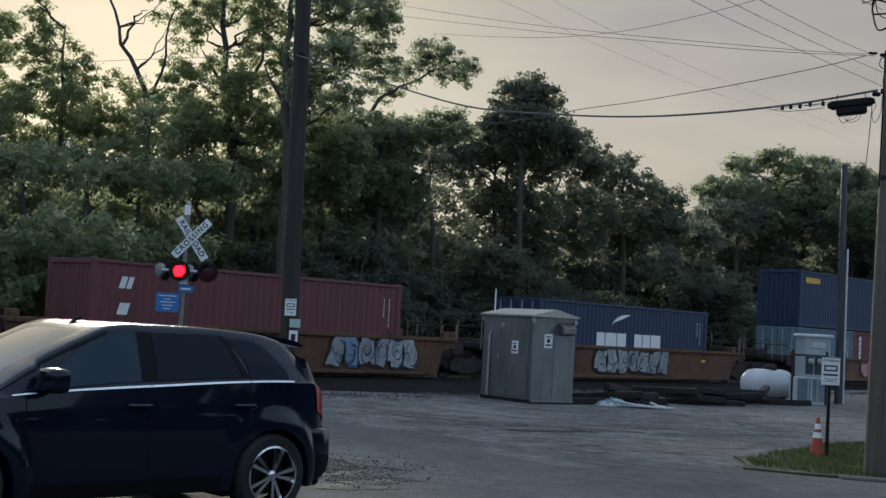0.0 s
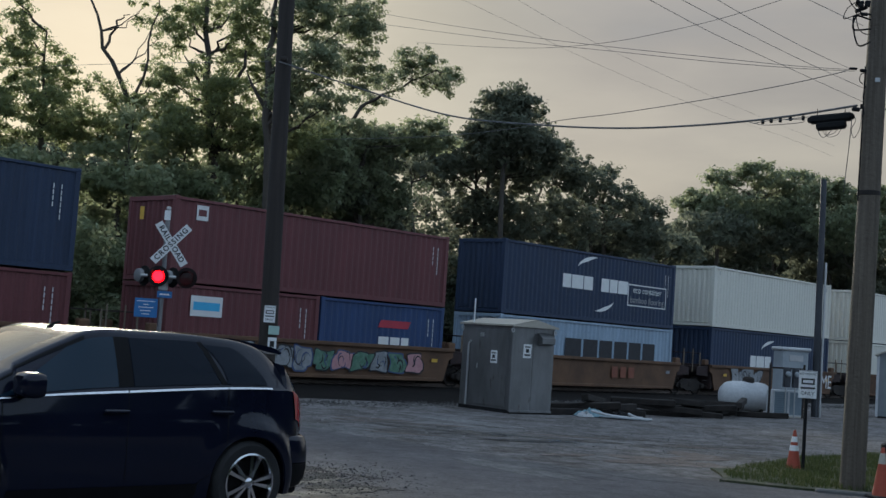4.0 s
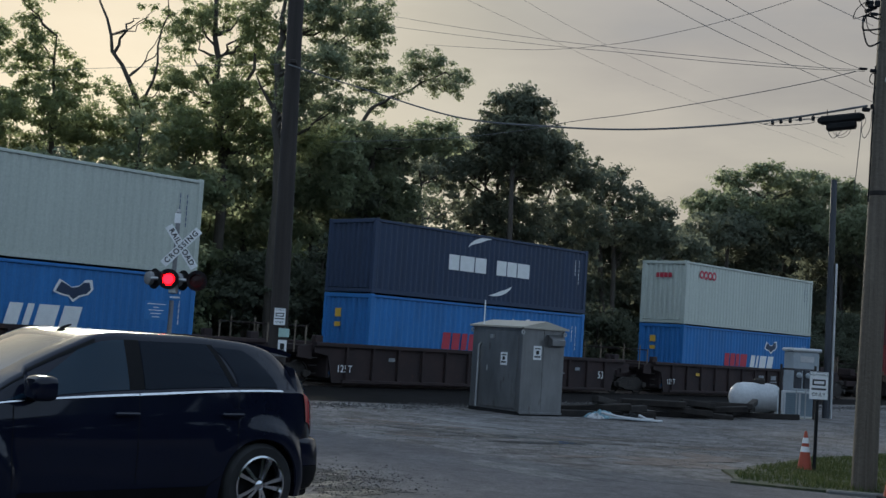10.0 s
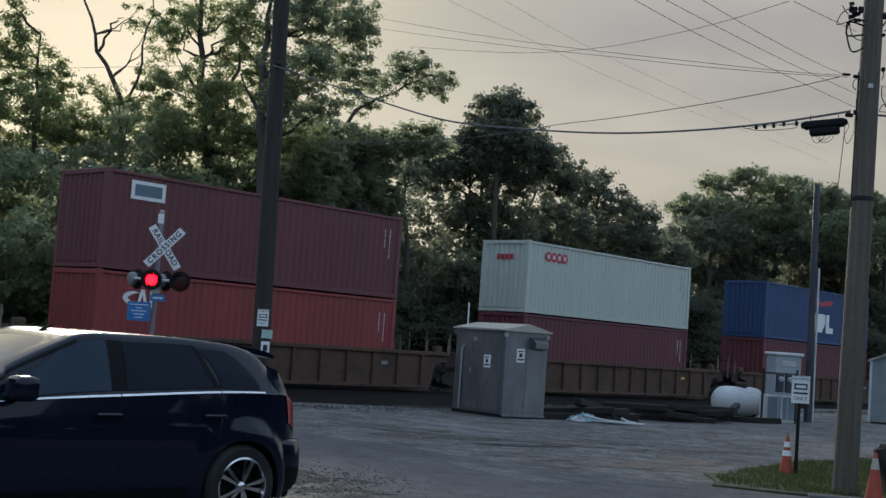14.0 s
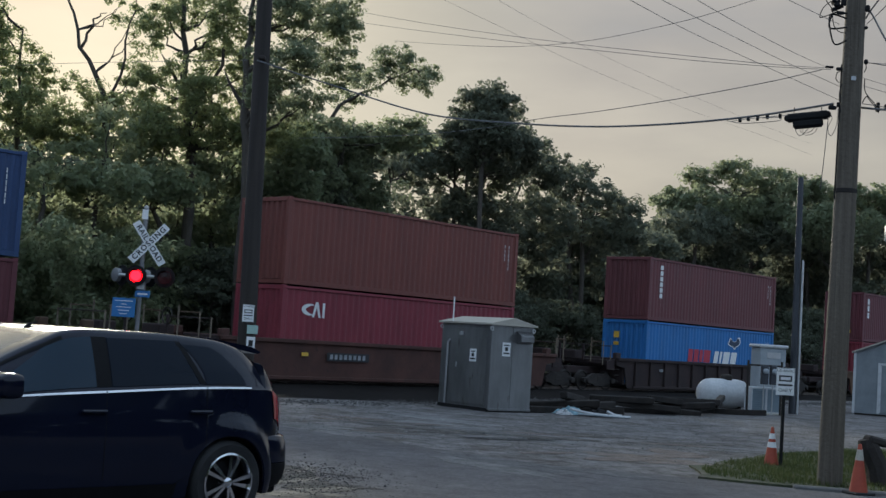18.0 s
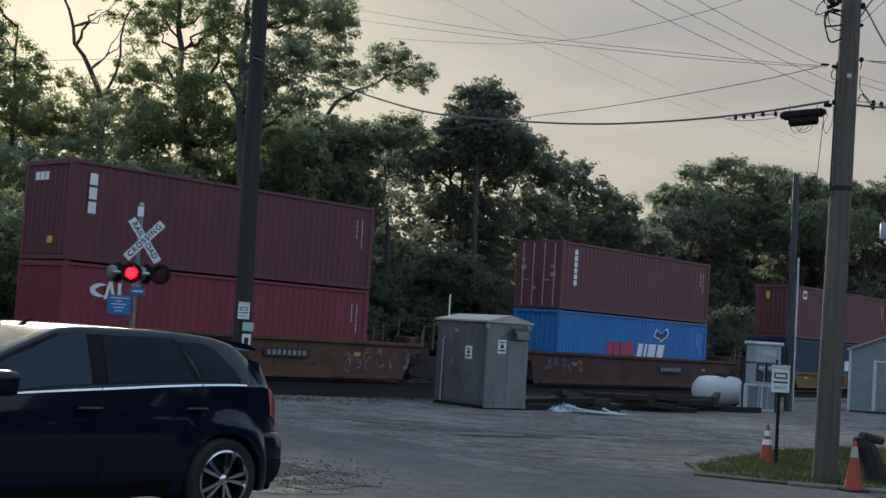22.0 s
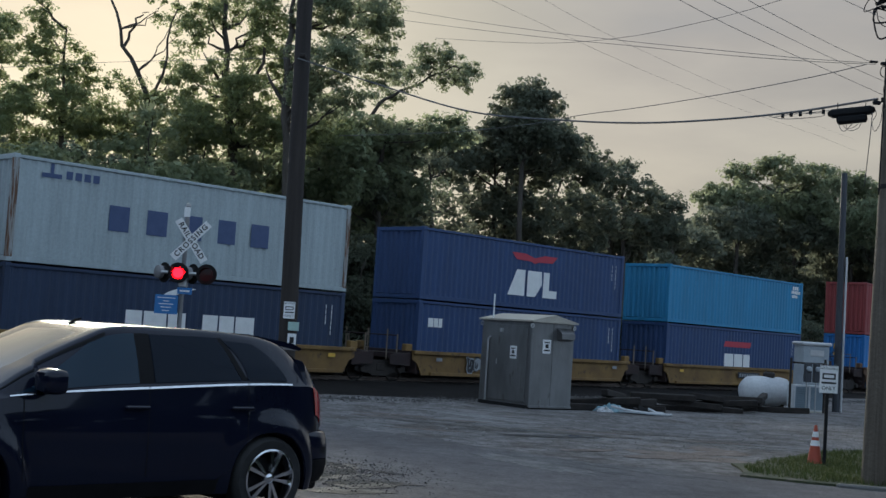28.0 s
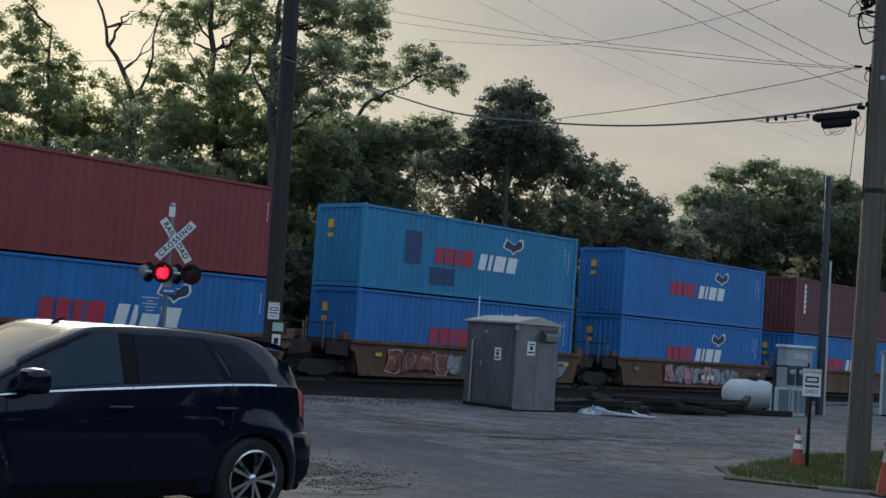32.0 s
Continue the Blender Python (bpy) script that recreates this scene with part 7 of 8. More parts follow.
wire("cable", [(-17.98, 44.00, 9.90), (-12.97, 40.00, 9.56), (-8.22, 35.00, 8.88), (-4.67, 30.20, 8.10)], 0.0065, "thin weathered overhead cable between poles")
wire("cable", [(5.70, 18.60, 5.39), (5.71, 18.70, 5.03), (5.75, 19.00, 4.36)], 0.0060, "thin black cable end hanging down")
wire("cable", [(6.29, 18.75, 6.29), (6.29, 18.30, 6.16), (6.24, 17.40, 5.93), (6.06, 15.00, 5.35)], 0.0060, "black overhead cable leaving the wooden pole")
wire("cable", [(6.29, 18.75, 6.28), (6.29, 18.30, 6.17), (6.24, 17.40, 5.96), (6.06, 15.00, 5.42)], 0.0060, "black overhead cable leaving the wooden pole")
wire("cable", [(6.25, 18.80, 6.06), (7.19, 20.00, 6.20), (8.92, 22.00, 6.40)], 0.0040, "black overhead cable leaving the wooden pole")
wire("cable", [(6.26, 18.80, 5.94), (7.20, 20.00, 6.09), (8.92, 22.00, 6.33)], 0.0040, "black overhead cable leaving the wooden pole")
wire("cable", [(6.24, 18.75, 5.60), (6.32, 18.30, 5.50), (6.27, 17.40, 5.32), (6.09, 15.00, 4.85)], 0.0160, "black overhead cable leaving the wooden pole")
wire("cable", [(6.24, 18.75, 5.66), (6.32, 18.30, 5.55), (6.27, 17.40, 5.34), (6.09, 15.00, 4.85)], 0.0060, "black overhead cable leaving the wooden pole")
wire("cable", [(6.26, 18.80, 6.96), (6.29, 18.70, 7.05), (6.35, 18.50, 7.18), (6.51, 18.30, 7.44)], 0.0120, "black overhead cable leaving the wooden pole")
wire("cable", [(6.27, 18.80, 6.87), (6.39, 18.70, 7.00), (6.55, 18.50, 7.20), (6.78, 18.30, 7.51)], 0.0060, "black overhead cable leaving the wooden pole")
wire("cable", [(6.28, 18.75, 7.10), (6.33, 18.60, 6.90), (6.38, 18.40, 6.64), (6.46, 18.20, 6.35)], 0.0140, "black overhead cable leaving the wooden pole")
def build_pole_hardware():
    t = thing("pole_hardware", pose(5.94, 18.70, 6.91), "black cable connectors and slack loops on the pole", "cable hardware")
    for p in ([(-0.02, -0.05, -0.23), (-0.13, -0.10, -0.23), (-0.21, -0.10, -0.15), (-0.24, -0.10, -0.01), (-0.24, -0.10, 0.10)], [(-0.02, -0.05, 0.06), (-0.18, -0.10, 0.06), (-0.37, -0.10, -0.02), (-0.43, -0.10, -0.02), (-0.38, -0.10, 0.12), (-0.27, -0.10, 0.22)], [(-0.02, -0.05, 0.07), (-0.21, -0.10, 0.09), (-0.31, -0.10, 0.18), (-0.36, -0.10, 0.26)], [(-0.03, -0.05, -0.81), (-0.13, -0.10, -0.84), (-0.15, -0.10, -0.94), (-0.10, -0.10, -0.99)], [(-0.06, -0.10, -1.44), (-0.08, -0.10, -1.28), (-0.09, -0.10, -1.14), (-0.04, -0.05, -1.00)], [(0.29, -0.05, -0.64), (0.29, -0.10, -0.74), (0.28, -0.05, -0.80)], [(0.27, -0.05, -1.26), (0.32, -0.10, -1.17), (0.38, -0.30, -1.33), (0.43, -0.30, -1.44), (0.36, -0.30, -1.34), (0.33, -0.10, -1.19)], [(0.31, 0.00, -0.89), (0.30, -0.05, -1.07), (0.36, -0.10, -1.19)]):
        part("loop_cable", Solid().tube(smooth_path(p, 5), 0.007, 6), BLACK, t)
    for p, w, d, h in (((-0.20, -0.15, 0.16), 0.09, 0.05, 0.06), ((-0.10, -0.15, 0.20), 0.08, 0.05, 0.10), ((-0.14, -0.15, 0.04), 0.11, 0.05, 0.05), ((-0.24, -0.15, 0.22), 0.07, 0.05, 0.05), ((0.66, -0.20, -0.56), 0.07, 0.07, 0.17), ((0.25, -0.20, -0.68), 0.06, 0.06, 0.07), ((0.45, -0.20, -1.34), 0.05, 0.07, 0.14), ((0.57, -0.20, -1.33), 0.05, 0.06, 0.09), ((-0.27, -0.15, -0.78), 0.12, 0.05, 0.03), ((-0.12, -0.15, -0.80), 0.10, 0.05, 0.05), ((-0.20, -0.15, -1.38), 0.12, 0.05, 0.06), ((0.24, -0.20, 0.12), 0.07, 0.07, 0.10), ((0.23, -0.20, -0.17), 0.05, 0.06, 0.05)):
        part("connector", Solid().box(p, (w, d, h), min(w, d, h) * 0.3), BLACK, t)


build_pole_hardware()
# splice case on the thick cable
def build_splice():
    t = thing("splice_case", pose(5.54, 19.10, 5.48, 0, 0, -20), "black cable splice case hanging under a cable", "splice case")
    m = pose(0, 0, 0, 0, -6, 0)
    part("case", Solid().box((0, 0, 0.0), (0.62, 0.17, 0.12), 0.03, m=m), BLACK, t)
    part("lower_case", Solid().box((0.0, 0, -0.11), (0.44, 0.16, 0.12), 0.03, m=m), BLACK, t)
    for x in (-0.31, 0.31):
        part("end_cap", Solid().box((x, 0, 0.0), (0.06, 0.12, 0.08), 0.02, m=m), BLACK, t)
    for x in (-0.2, 0.2):
        part("hanger", Solid().tube([(x, 0, 0.0), (x, 0, 0.14)], 0.0065, 6), STEEL, t)
    for k in range(2):
        p = [(-0.12 + 0.05 * k, 0, -0.1), (-0.08 + 0.04 * k, 0.02, -0.24 - 0.03 * k), (0.06 + 0.05 * k, 0, -0.22 - 0.02 * k), (0.18, 0, -0.05)]
        part("loop_cable", Solid().tube(smooth_path(p, 6), 0.0045, 6), CABLE, t)
    for p in ([(-1.39, 1.51, 0.21), (-1.19, 1.38, 0.15), (-0.99, 1.24, 0.12), (-0.64, 1.04, 0.11), (-0.47, 0.89, 0.11), (-0.51, 0.88, 0.15), (-0.76, 1.00, 0.16)], [(-1.33, 1.54, 0.20), (-1.02, 1.22, 0.19), (-0.70, 1.02, 0.18), (-0.36, 0.83, 0.18)], [(0.28, 0.21, 0.13), (0.35, 0.13, 0.00), (0.29, 0.21, -0.13), (0.34, 0.13, -0.27), (0.42, 0.05, -0.13), (0.44, -0.05, 0.11)], [(-0.22, 0.66, 0.04), (-0.22, 0.66, -0.09), (-0.13, 0.59, -0.19), (0.02, 0.43, -0.06)]):
        part("loop_cable", Solid().tube(smooth_path(p, 5), 0.0055, 6), CABLE, t)
    for x, y, z in ((-1.01, 1.23, 0.19), (-0.86, 1.18, 0.19), (-0.69, 1.03, 0.19), (-1.16, 1.39, 0.20), (-0.48, 0.89, 0.17), (0.34, 0.02, 0.16), (0.44, -0.05, 0.17)):
        part("lashing_clamp", Solid().box((x, y, z), (0.05, 0.05, 0.075), 0.01), BLACK, t)


build_splice()



POST_M = material("dull_grey_steel", (0.04, 0.043, 0.05), (0.07, 0.073, 0.082), rough=0.6, metal=0.3, scale=1.2, bump=0.1, streak=(4, 4, 0.5))


UNIT_BLUE = material("blue_grey_enamel", (0.15, 0.20, 0.235), (0.21, 0.26, 0.295), rough=0.5, scale=2, bump=0.05)


def build_yard():
    # propane tank
    t = thing("propane_tank", pose(10.2, 43.6, 0, 0, 0, 25), "white horizontal propane tank on dark feet", "tank")
    prof = [(0.0, -0.98), (0.18, -0.96), (0.36, -0.87), (0.47, -0.72), (0.5, -0.52), (0.5, 0.52), (0.47, 0.72), (0.36, 0.87), (0.18, 0.96), (0.0, 0.98)]
    part("vessel", Solid().lathe(prof, "x", c=(0, 0, 0.56), n=28), WHITE_M, t, smooth=True)
    part("valve_dome", Solid().lathe([(0.2, 1.0), (0.2, 1.16), (0.15, 1.22), (0, 1.23)], "z", c=(0.1, 0, 0), n=16), STEEL, t, smooth=True)
    for x in (-0.5, 0.5):
        part("foot", Solid().box((x, 0, 0.08), (0.12, 0.6, 0.18), 0.02), STEEL, t)
    # equipment cabinet, meters and air unit
    t = thing("equipment_cabinet", pose(11.75, 43.8, 0, 0, 0, 12), "pale grey metal equipment cabinet with a sloped cap", "cabinet")
    part("body", Solid().box((0.08, 0.2, 1.1), (0.95, 0.7, 2.2), 0.02), GREY_M, t)
    part("cap", Solid().box((0.08, 0.2, 2.26), (1.1, 0.84, 0.12), 0.04), WHITE_M, t)
    part("louvre", Solid().box((0.1, -0.16, 1.95), (0.5, 0.02, 0.2), 0.004), ALU, t)
    t = thing("air_unit", pose(11.3, 42.75, 0, 0, 0, 12), "pale boxy air conditioning unit with a grille", "air conditioner")
    part("case", Solid().box((0, 0, 0.45), (1.05, 0.5, 0.86), 0.02), WHITE_M, t)
    slat = Solid().box((0, 0, 0), (0.44, 0.02, 0.03), 0.006).mesh("louvre_slat")
    g = part("grille", Solid().box((-0.24, -0.255, 0.47), (0.46, 0.012, 0.70), 0.004), UNIT_BLUE, t, "blue-grey louvred grille")
    for k in range(9):
        part("louvre_slat", slat, UNIT_BLUE, g, at=pose(-0.24, -0.264, 0.18 + 0.072 * k, 25))
    part("side_panel", Solid().box((0.29, -0.255, 0.45), (0.44, 0.012, 0.74), 0.004), UNIT_BLUE, t)
    part("pad", Solid().box((0, 0, 0.01), (1.2, 0.7, 0.06), 0.01), SHED_ROOF, t)
    t = thing("meter_stand", pose(11.35, 42.2, 0, 0, 0, 12), "steel stand with grey electric meters", "meter")
    for x in (-0.75, 0.45):
        part("post", Solid().tube([(x, 0, 0), (x, 0, 1.75)], 0.04, 8), STEEL, t)
    part("rail", Solid().box((-0.15, 0, 1.6), (1.25, 0.04, 0.06), 0.008), STEEL, t)
    for x in (-0.2, 0.12):
        b = part("meter_box", Solid().box((x, -0.08, 1.3), (0.24, 0.14, 0.62), 0.02), POST_M, t)
        part("meter_glass", Solid().lathe([(0.09, 0.0), (0.09, -0.06), (0.05, -0.09), (0, -0.095)], "y", c=(x, -0.15, 1.42), n=16), GREY_M, b)
        part("conduit", Solid().tube([(x, -0.05, 0), (x, -0.05, 1.0)], 0.025, 6), ALU, t)
    t = thing("lamp_post", pose(12.74, 44.2, 0), "tall thin grey metal post with a conduit", "post")
    part("shaft", Solid().tube([(0, 0, 0), (-0.06, 0, 8.2)], [0.128, 0.10], 12), POST_M, t, smooth=True)
    part("conduit", Solid().tube([(0.15, -0.06, 0), (0.13, -0.06, 5.3)], 0.042, 8), ALU, t, "bright metal conduit", smooth=True)
    # parking notice on its post
    t = thing("parking_sign", pose(6.05, 21.5, 0), "white parking notice on a thin black post", "sign")
    part("post", Solid().box((0, 0.02, 0.84), (0.055, 0.03, 1.68), 0.005), BLACK, t)
    no_parking_sign(t, pose(0.01, -0.01, 1.44))


def cone(x, y, lean=0.0, size=0.9, worn=False):
    t = thing("traffic_cone", pose(x, y, 0.0, lean, 0, 20), "orange traffic cone with white reflective bands", "traffic cone", "traffic cones")
    part("foot", Solid().box((0, 0, 0.02), (0.36, 0.36, 0.04), 0.015), RUBBER, t)
    def ring(z0, z1, mat, name, off=0.0):
        r = lambda z: 0.135 - 0.108 * (z - 0.04) / 0.68
        part(name, Solid().lathe([(r(z0) + off, z0), (r(z1) + off, z1)], "z", n=20), mat, t, smooth=True)
    ring(0.04, 0.72, CONE_O, "cone_body")
    if worn:
        ring(0.50, 0.66, SHED_ROOF, "reflective_band", 0.003)
    else:
        ring(0.36, 0.46, SIGN_W, "reflective_band", 0.003)
        ring(0.52, 0.62, SIGN_W, "reflective_band", 0.003)
    t.scale = (size, size, size)
    part("tip", Solid().lathe([(0.027, 0.72), (0.02, 0.74), (0.0, 0.742)], "z", n=12), CONE_O, t)
    return t


build_yard()
cone(5.92, 21.63)
cone(6.14, 17.93, size=0.94, worn=True)


def build_verge():
    sheet("verge", [(4.15, 18.9), (5.2, 18.35), (7.0, 18.05), (16, 17.6), (16, 30), (9.5, 27.6), (6.6, 24.2), (5.0, 21.5), (4.3, 20.0)], 0.03, GRASS, 0.2, label="small mown grass verge with a bare edge", cat="grass", step=0.5, thick=0.05)
    kerb = thing("kerb", Matrix(), "low concrete kerb along the grass verge", "kerb", kind="structure")
    con = material("kerb_concrete", (0.11, 0.107, 0.10), (0.17, 0.163, 0.155), rough=0.9, scale=2, bump=0.3)
    path = [(5.3, 18.2), (7.0, 17.9), (9.5, 17.75), (12.5, 17.6), (16, 17.45)]
    for a, b in zip(path[:-1], path[1:]):
        a, b = Vector((*a, 0)), Vector((*b, 0))
        d = b - a
        part("kerb_stone", Solid().box((0, 0, 0), (d.length - 0.015, 0.16, 0.1), 0.02), con, kerb, at=pose(*((a + b) / 2), 0, 0, math.degrees(math.atan2(d.y, d.x))))
    # grass blades
    rng = np.random.default_rng(4)
    V, F = [], []
    poly = [(4.3, 18.95), (5.2, 18.5), (7.0, 18.2), (12, 18.0), (12, 27), (9.3, 27.0), (6.7, 24.0), (5.1, 21.4), (4.4, 20.0)]
    n = 0
    while n < 26000:
        x, y = rng.uniform(4.2, 12), rng.uniform(18, 27)
        inside, j = False, len(poly) - 1
        for i in range(len(poly)):
            (xi, yi), (xj, yj) = poly[i], poly[j]
            if (yi > y) != (yj > y) and x < (xj - xi) * (y - yi) / (yj - yi) + xi:
                inside = not inside
            j = i
        tuft = math.sin(x * 5.1 + 1.3 * math.sin(y * 3.7)) * math.sin(y * 4.3 + x * 1.9)
        if not inside or tuft < rng.uniform(-1.1, 0.35):
            continue
        a = rng.uniform(0, 6.28)
        h, w = rng.uniform(0.04, 0.11), 0.008
        lx, ly = rng.normal(0, 0.03, 2)
        o = len(V)
        V += [(x - w * math.cos(a), y - w * math.sin(a), 0.02), (x + w * math.cos(a), y + w * math.sin(a), 0.02), (x + lx, y + ly, 0.03 + h)]
        F.append((o, o + 1, o + 2))
        n += 1
    me = bpy.data.meshes.new("grass")
    me.from_pydata(V, [], F)
    me.materials.append(leaf_material("grass_blades", (0.034, 0.055, 0.018), (0.075, 0.088, 0.032), 0.35))
    tagged(new("grass", me), "short green grass with yellowed tips", "grass", kind="stuff")
    # broken pole stub leaning at the verge
    t = thing("pole_stub", pose(6.72, 19.2, 0), "short broken dark wooden post leaning in the grass", "post")
    part("stump", Solid().tube([(0.2, 0, -0.05), (0.12, 0.0, 0.3), (-0.02, 0, 0.58), (-0.06, 0.0, 0.70)], [0.19, 0.17, 0.16, 0.12], 9), DARK_POLE, t)
    part("splinter", Solid().box((-0.05, -0.02, 0.68), (0.34, 0.22, 0.12), 0.03, m=pose(0, 0, 0, 0, 12, 10)), DARK_POLE, t)


build_verge()


SHED_GREY = material("blue_grey_siding", (0.17, 0.19, 0.205), (0.23, 0.25, 0.265), rough=0.6, scale=2, bump=0.05)


def build_white_shed():
    ang = -20.0
    t = thing("garden_shed", pose(15.95, 47.5, 0, 0, 0, ang), "pale grey-white gabled shed with framed doors", "shed")
    w, d, h = 3.0, 2.4, 2.25
    body = Solid().plate([(0, 0), (w, 0), (w, h), (w / 2, h + 0.62), (0, h)], d, pose(0, d, 0.06, 90, 0, 0))
    part("body", body, SHED_GREY, t)
    part("base", Solid().box((w / 2, d / 2, 0.03), (w - 0.1, d - 0.1, 0.12), 0.01), STEEL, t)
    for sx in (0, 1):
        r = Solid().plate([(-0.12, 0), (1.72, 0), (1.72, 0.05), (-0.12, 0.05)], d + 0.3, pose(w * sx, d + 0.15, h + 0.06, 90, 0, 0) @ (pose(0, 0, 0, 0, 0, 22.5) if sx == 0 else pose(0, 0, 0, 0, 180, 0) @ pose(0, 0, -d - 0.3, 0, 0, 22.5)))
        part("roof_slope", r, SHED_ROOF, t)
    for x in (0.0, w):
        part("corner_board", Solid().box((x, -0.01, h / 2 + 0.03), (0.09, 0.03, h), 0.006), WHITE_M, t)
    for x in (0.86, 2.16):
        part("door_jamb", Solid().box((x, -0.02, 0.98), (0.08, 0.03, 1.8), 0.006), WHITE_M, t)
    part("door_head", Solid().box((1.51, -0.02, 1.9), (1.38, 0.03, 0.08), 0.006), WHITE_M, t)
    for x in (1.19, 1.83):
        dr = part("door", Solid().box((x, -0.012, 0.98), (0.56, 0.024, 1.72), 0.006), SHED_GREY, t)
        for o in (-0.27, 0.27):
            part("stile", Solid().box((x + o, -0.028, 0.98), (0.05, 0.012, 1.72), 0.003), WHITE_M, dr)
    return t


build_white_shed()


def build_pile():
    rnd = random.Random(11)
    for i in range(16):
        x, y = 3.0 + i * 0.42 + rnd.uniform(-0.3, 0.3), 34.6 + i * 0.42 + rnd.uniform(-0.5, 0.5)
        L = rnd.uniform(1.2, 2.6)
        t = Solid().box((0, 0, 0), (L, 0.2, 0.18), 0.02).mesh("timber")
        t.materials.append(TIE)
        o = new("timber", t)
        o.matrix_basis = pose(x + 0.6, y, 0.08 + 0.16 * (i % 3), rnd.uniform(-8, 8), rnd.uniform(-5, 5), THETA - 20 + rnd.uniform(-45, 45))
        tagged(o, "old dark railway tie lying in a loose pile", "railway tie", "pile of old ties")
    # pale scraps beside the shed
    rs = random.Random(31)

    def crumpled(name, x, y, L, w, h, a, mat, label):
        """A creased sheet lying in soft heaps."""
        n, m = 12, 7
        pts = []
        for i in range(n + 1):
            for j in range(m + 1):
                u, v = i / n, j / m
                hump = h * (math.sin(math.pi * u) * math.sin(math.pi * v)) ** 0.6 * rs.uniform(0.45, 1.0)
                pts.append((L * (u - 0.5) + rs.uniform(-0.04, 0.04), w * (v - 0.5) + rs.uniform(-0.04, 0.04), 0.012 + hump))
        sh = Solid().add(pts, [(i * (m + 1) + j, (i + 1) * (m + 1) + j, (i + 1) * (m + 1) + j + 1, i * (m + 1) + j + 1) for i in range(n) for j in range(m)])
        me = sh.mesh(name)
        me.materials.append(mat)
        ob = new(name, me)
        ob.matrix_basis = pose(x, y, 0, 0, 0, a)
        tagged(ob, label, "debris", "scraps beside the shed")

    crumpled("blue_tarp", 3.95, 34.3, 0.85, 0.5, 0.26, 15, MARK_T, "crumpled pale blue sheet on the gravel")
    crumpled("white_sheet", 3.75, 33.95, 0.45, 0.3, 0.16, 40, WHITE_M, "creased white plastic sheet on the gravel")
    crumpled("dark_bag", 4.75, 34.2, 0.7, 0.45, 0.22, -10, BLACK, "torn dark plastic bag on the gravel")
    for x, y, pts, r, mat, lb in ((3.9, 33.8, [(0, 0, 0.18), (0.45, -0.03, 0.10), (0.95, 0.05, 0.06), (1.45, 0.0, 0.04)], 0.034, WHITE_M, "bent white plastic pipe lying on the ground"), (4.1, 33.65, [(0, 0, 0.06), (0.6, 0.06, 0.05), (1.2, 0.18, 0.03)], 0.022, GREY_M, "bent white plastic pipe lying on the ground"), (4.9, 33.95, [(0, 0, 0.16), (0.3, -0.1, 0.05), (0.62, 0.04, 0.04)], 0.036, WHITE_M, "short broken white pipe on the gravel"), (4.4, 34.5, [(0, 0, 0.05), (0.5, 0.1, 0.05), (1.0, 0.08, 0.05)], 0.025, ALU, "bent metal rod on the gravel")):
        me = Solid().tube(smooth_path(pts, 5), r, 8).mesh("pipe", True)
        me.materials.append(mat)
        ob = new("pipe", me)
        ob.matrix_basis = pose(x, y, 0)
        tagged(ob, lb, "debris", "scraps beside the shed")


MARK_T = material("pale_blue_plastic", (0.12, 0.24, 0.29), (0.24, 0.37, 0.41), rough=0.5, scale=3, bump=0.1)
build_pile()


# ---- parked car ----
CAR_PAINT = material("midnight_blue_car_paint", (0.0042, 0.0060, 0.0155), (0.0056, 0.0078, 0.0195), rough=0.3, metal=0.0, scale=0.7, grain=60, bump=0.0, spec=0.05)
CAR_PAINT.node_tree.nodes["Principled BSDF"].inputs["Coat Weight"].default_value = 1.0
CAR_PAINT.node_tree.nodes["Principled BSDF"].inputs["Coat IOR"].default_value = 1.36
CAR_PAINT.node_tree.nodes["Principled BSDF"].inputs["Coat Roughness"].default_value = 0.04
CAR_GLASS = glass_material("tinted_car_glass", (0.012, 0.030, 0.050), 0.02, 0.95)
CAR_GLASS.node_tree.nodes["Principled BSDF"].inputs["Specular IOR Level"].default_value = 0.26
SCREEN_GLASS = glass_material("clear_windscreen_glass", (0.03, 0.036, 0.038), 0.02, 0.95)
SCREEN_GLASS.node_tree.nodes["Principled BSDF"].inputs["Specular IOR Level"].default_value = 1.0
SCREEN_GLASS.node_tree.nodes["Principled BSDF"].inputs["Coat Weight"].default_value = 1.0
DARK_GLASS = glass_material("privacy_car_glass", (0.005, 0.010, 0.019), 0.03, 0.98)
DARK_GLASS.node_tree.nodes["Principled BSDF"].inputs["Specular IOR Level"].default_value = 0.13
CHROME = material("chrome", (0.72, 0.72, 0.74), (0.8, 0.8, 0.82), rough=0.12, metal=1.0, scale=5, bump=0)
TAIL = material("red_tail_lamp", (0.27, 0.008, 0.012), (0.33, 0.014, 0.018), rough=0.12, scale=6, bump=0.02)
TRIM = material("black_trim", (0.006, 0.006, 0.007), (0.010, 0.010, 0.011), spec=0.12, rough=0.55, scale=5, bump=0.05)


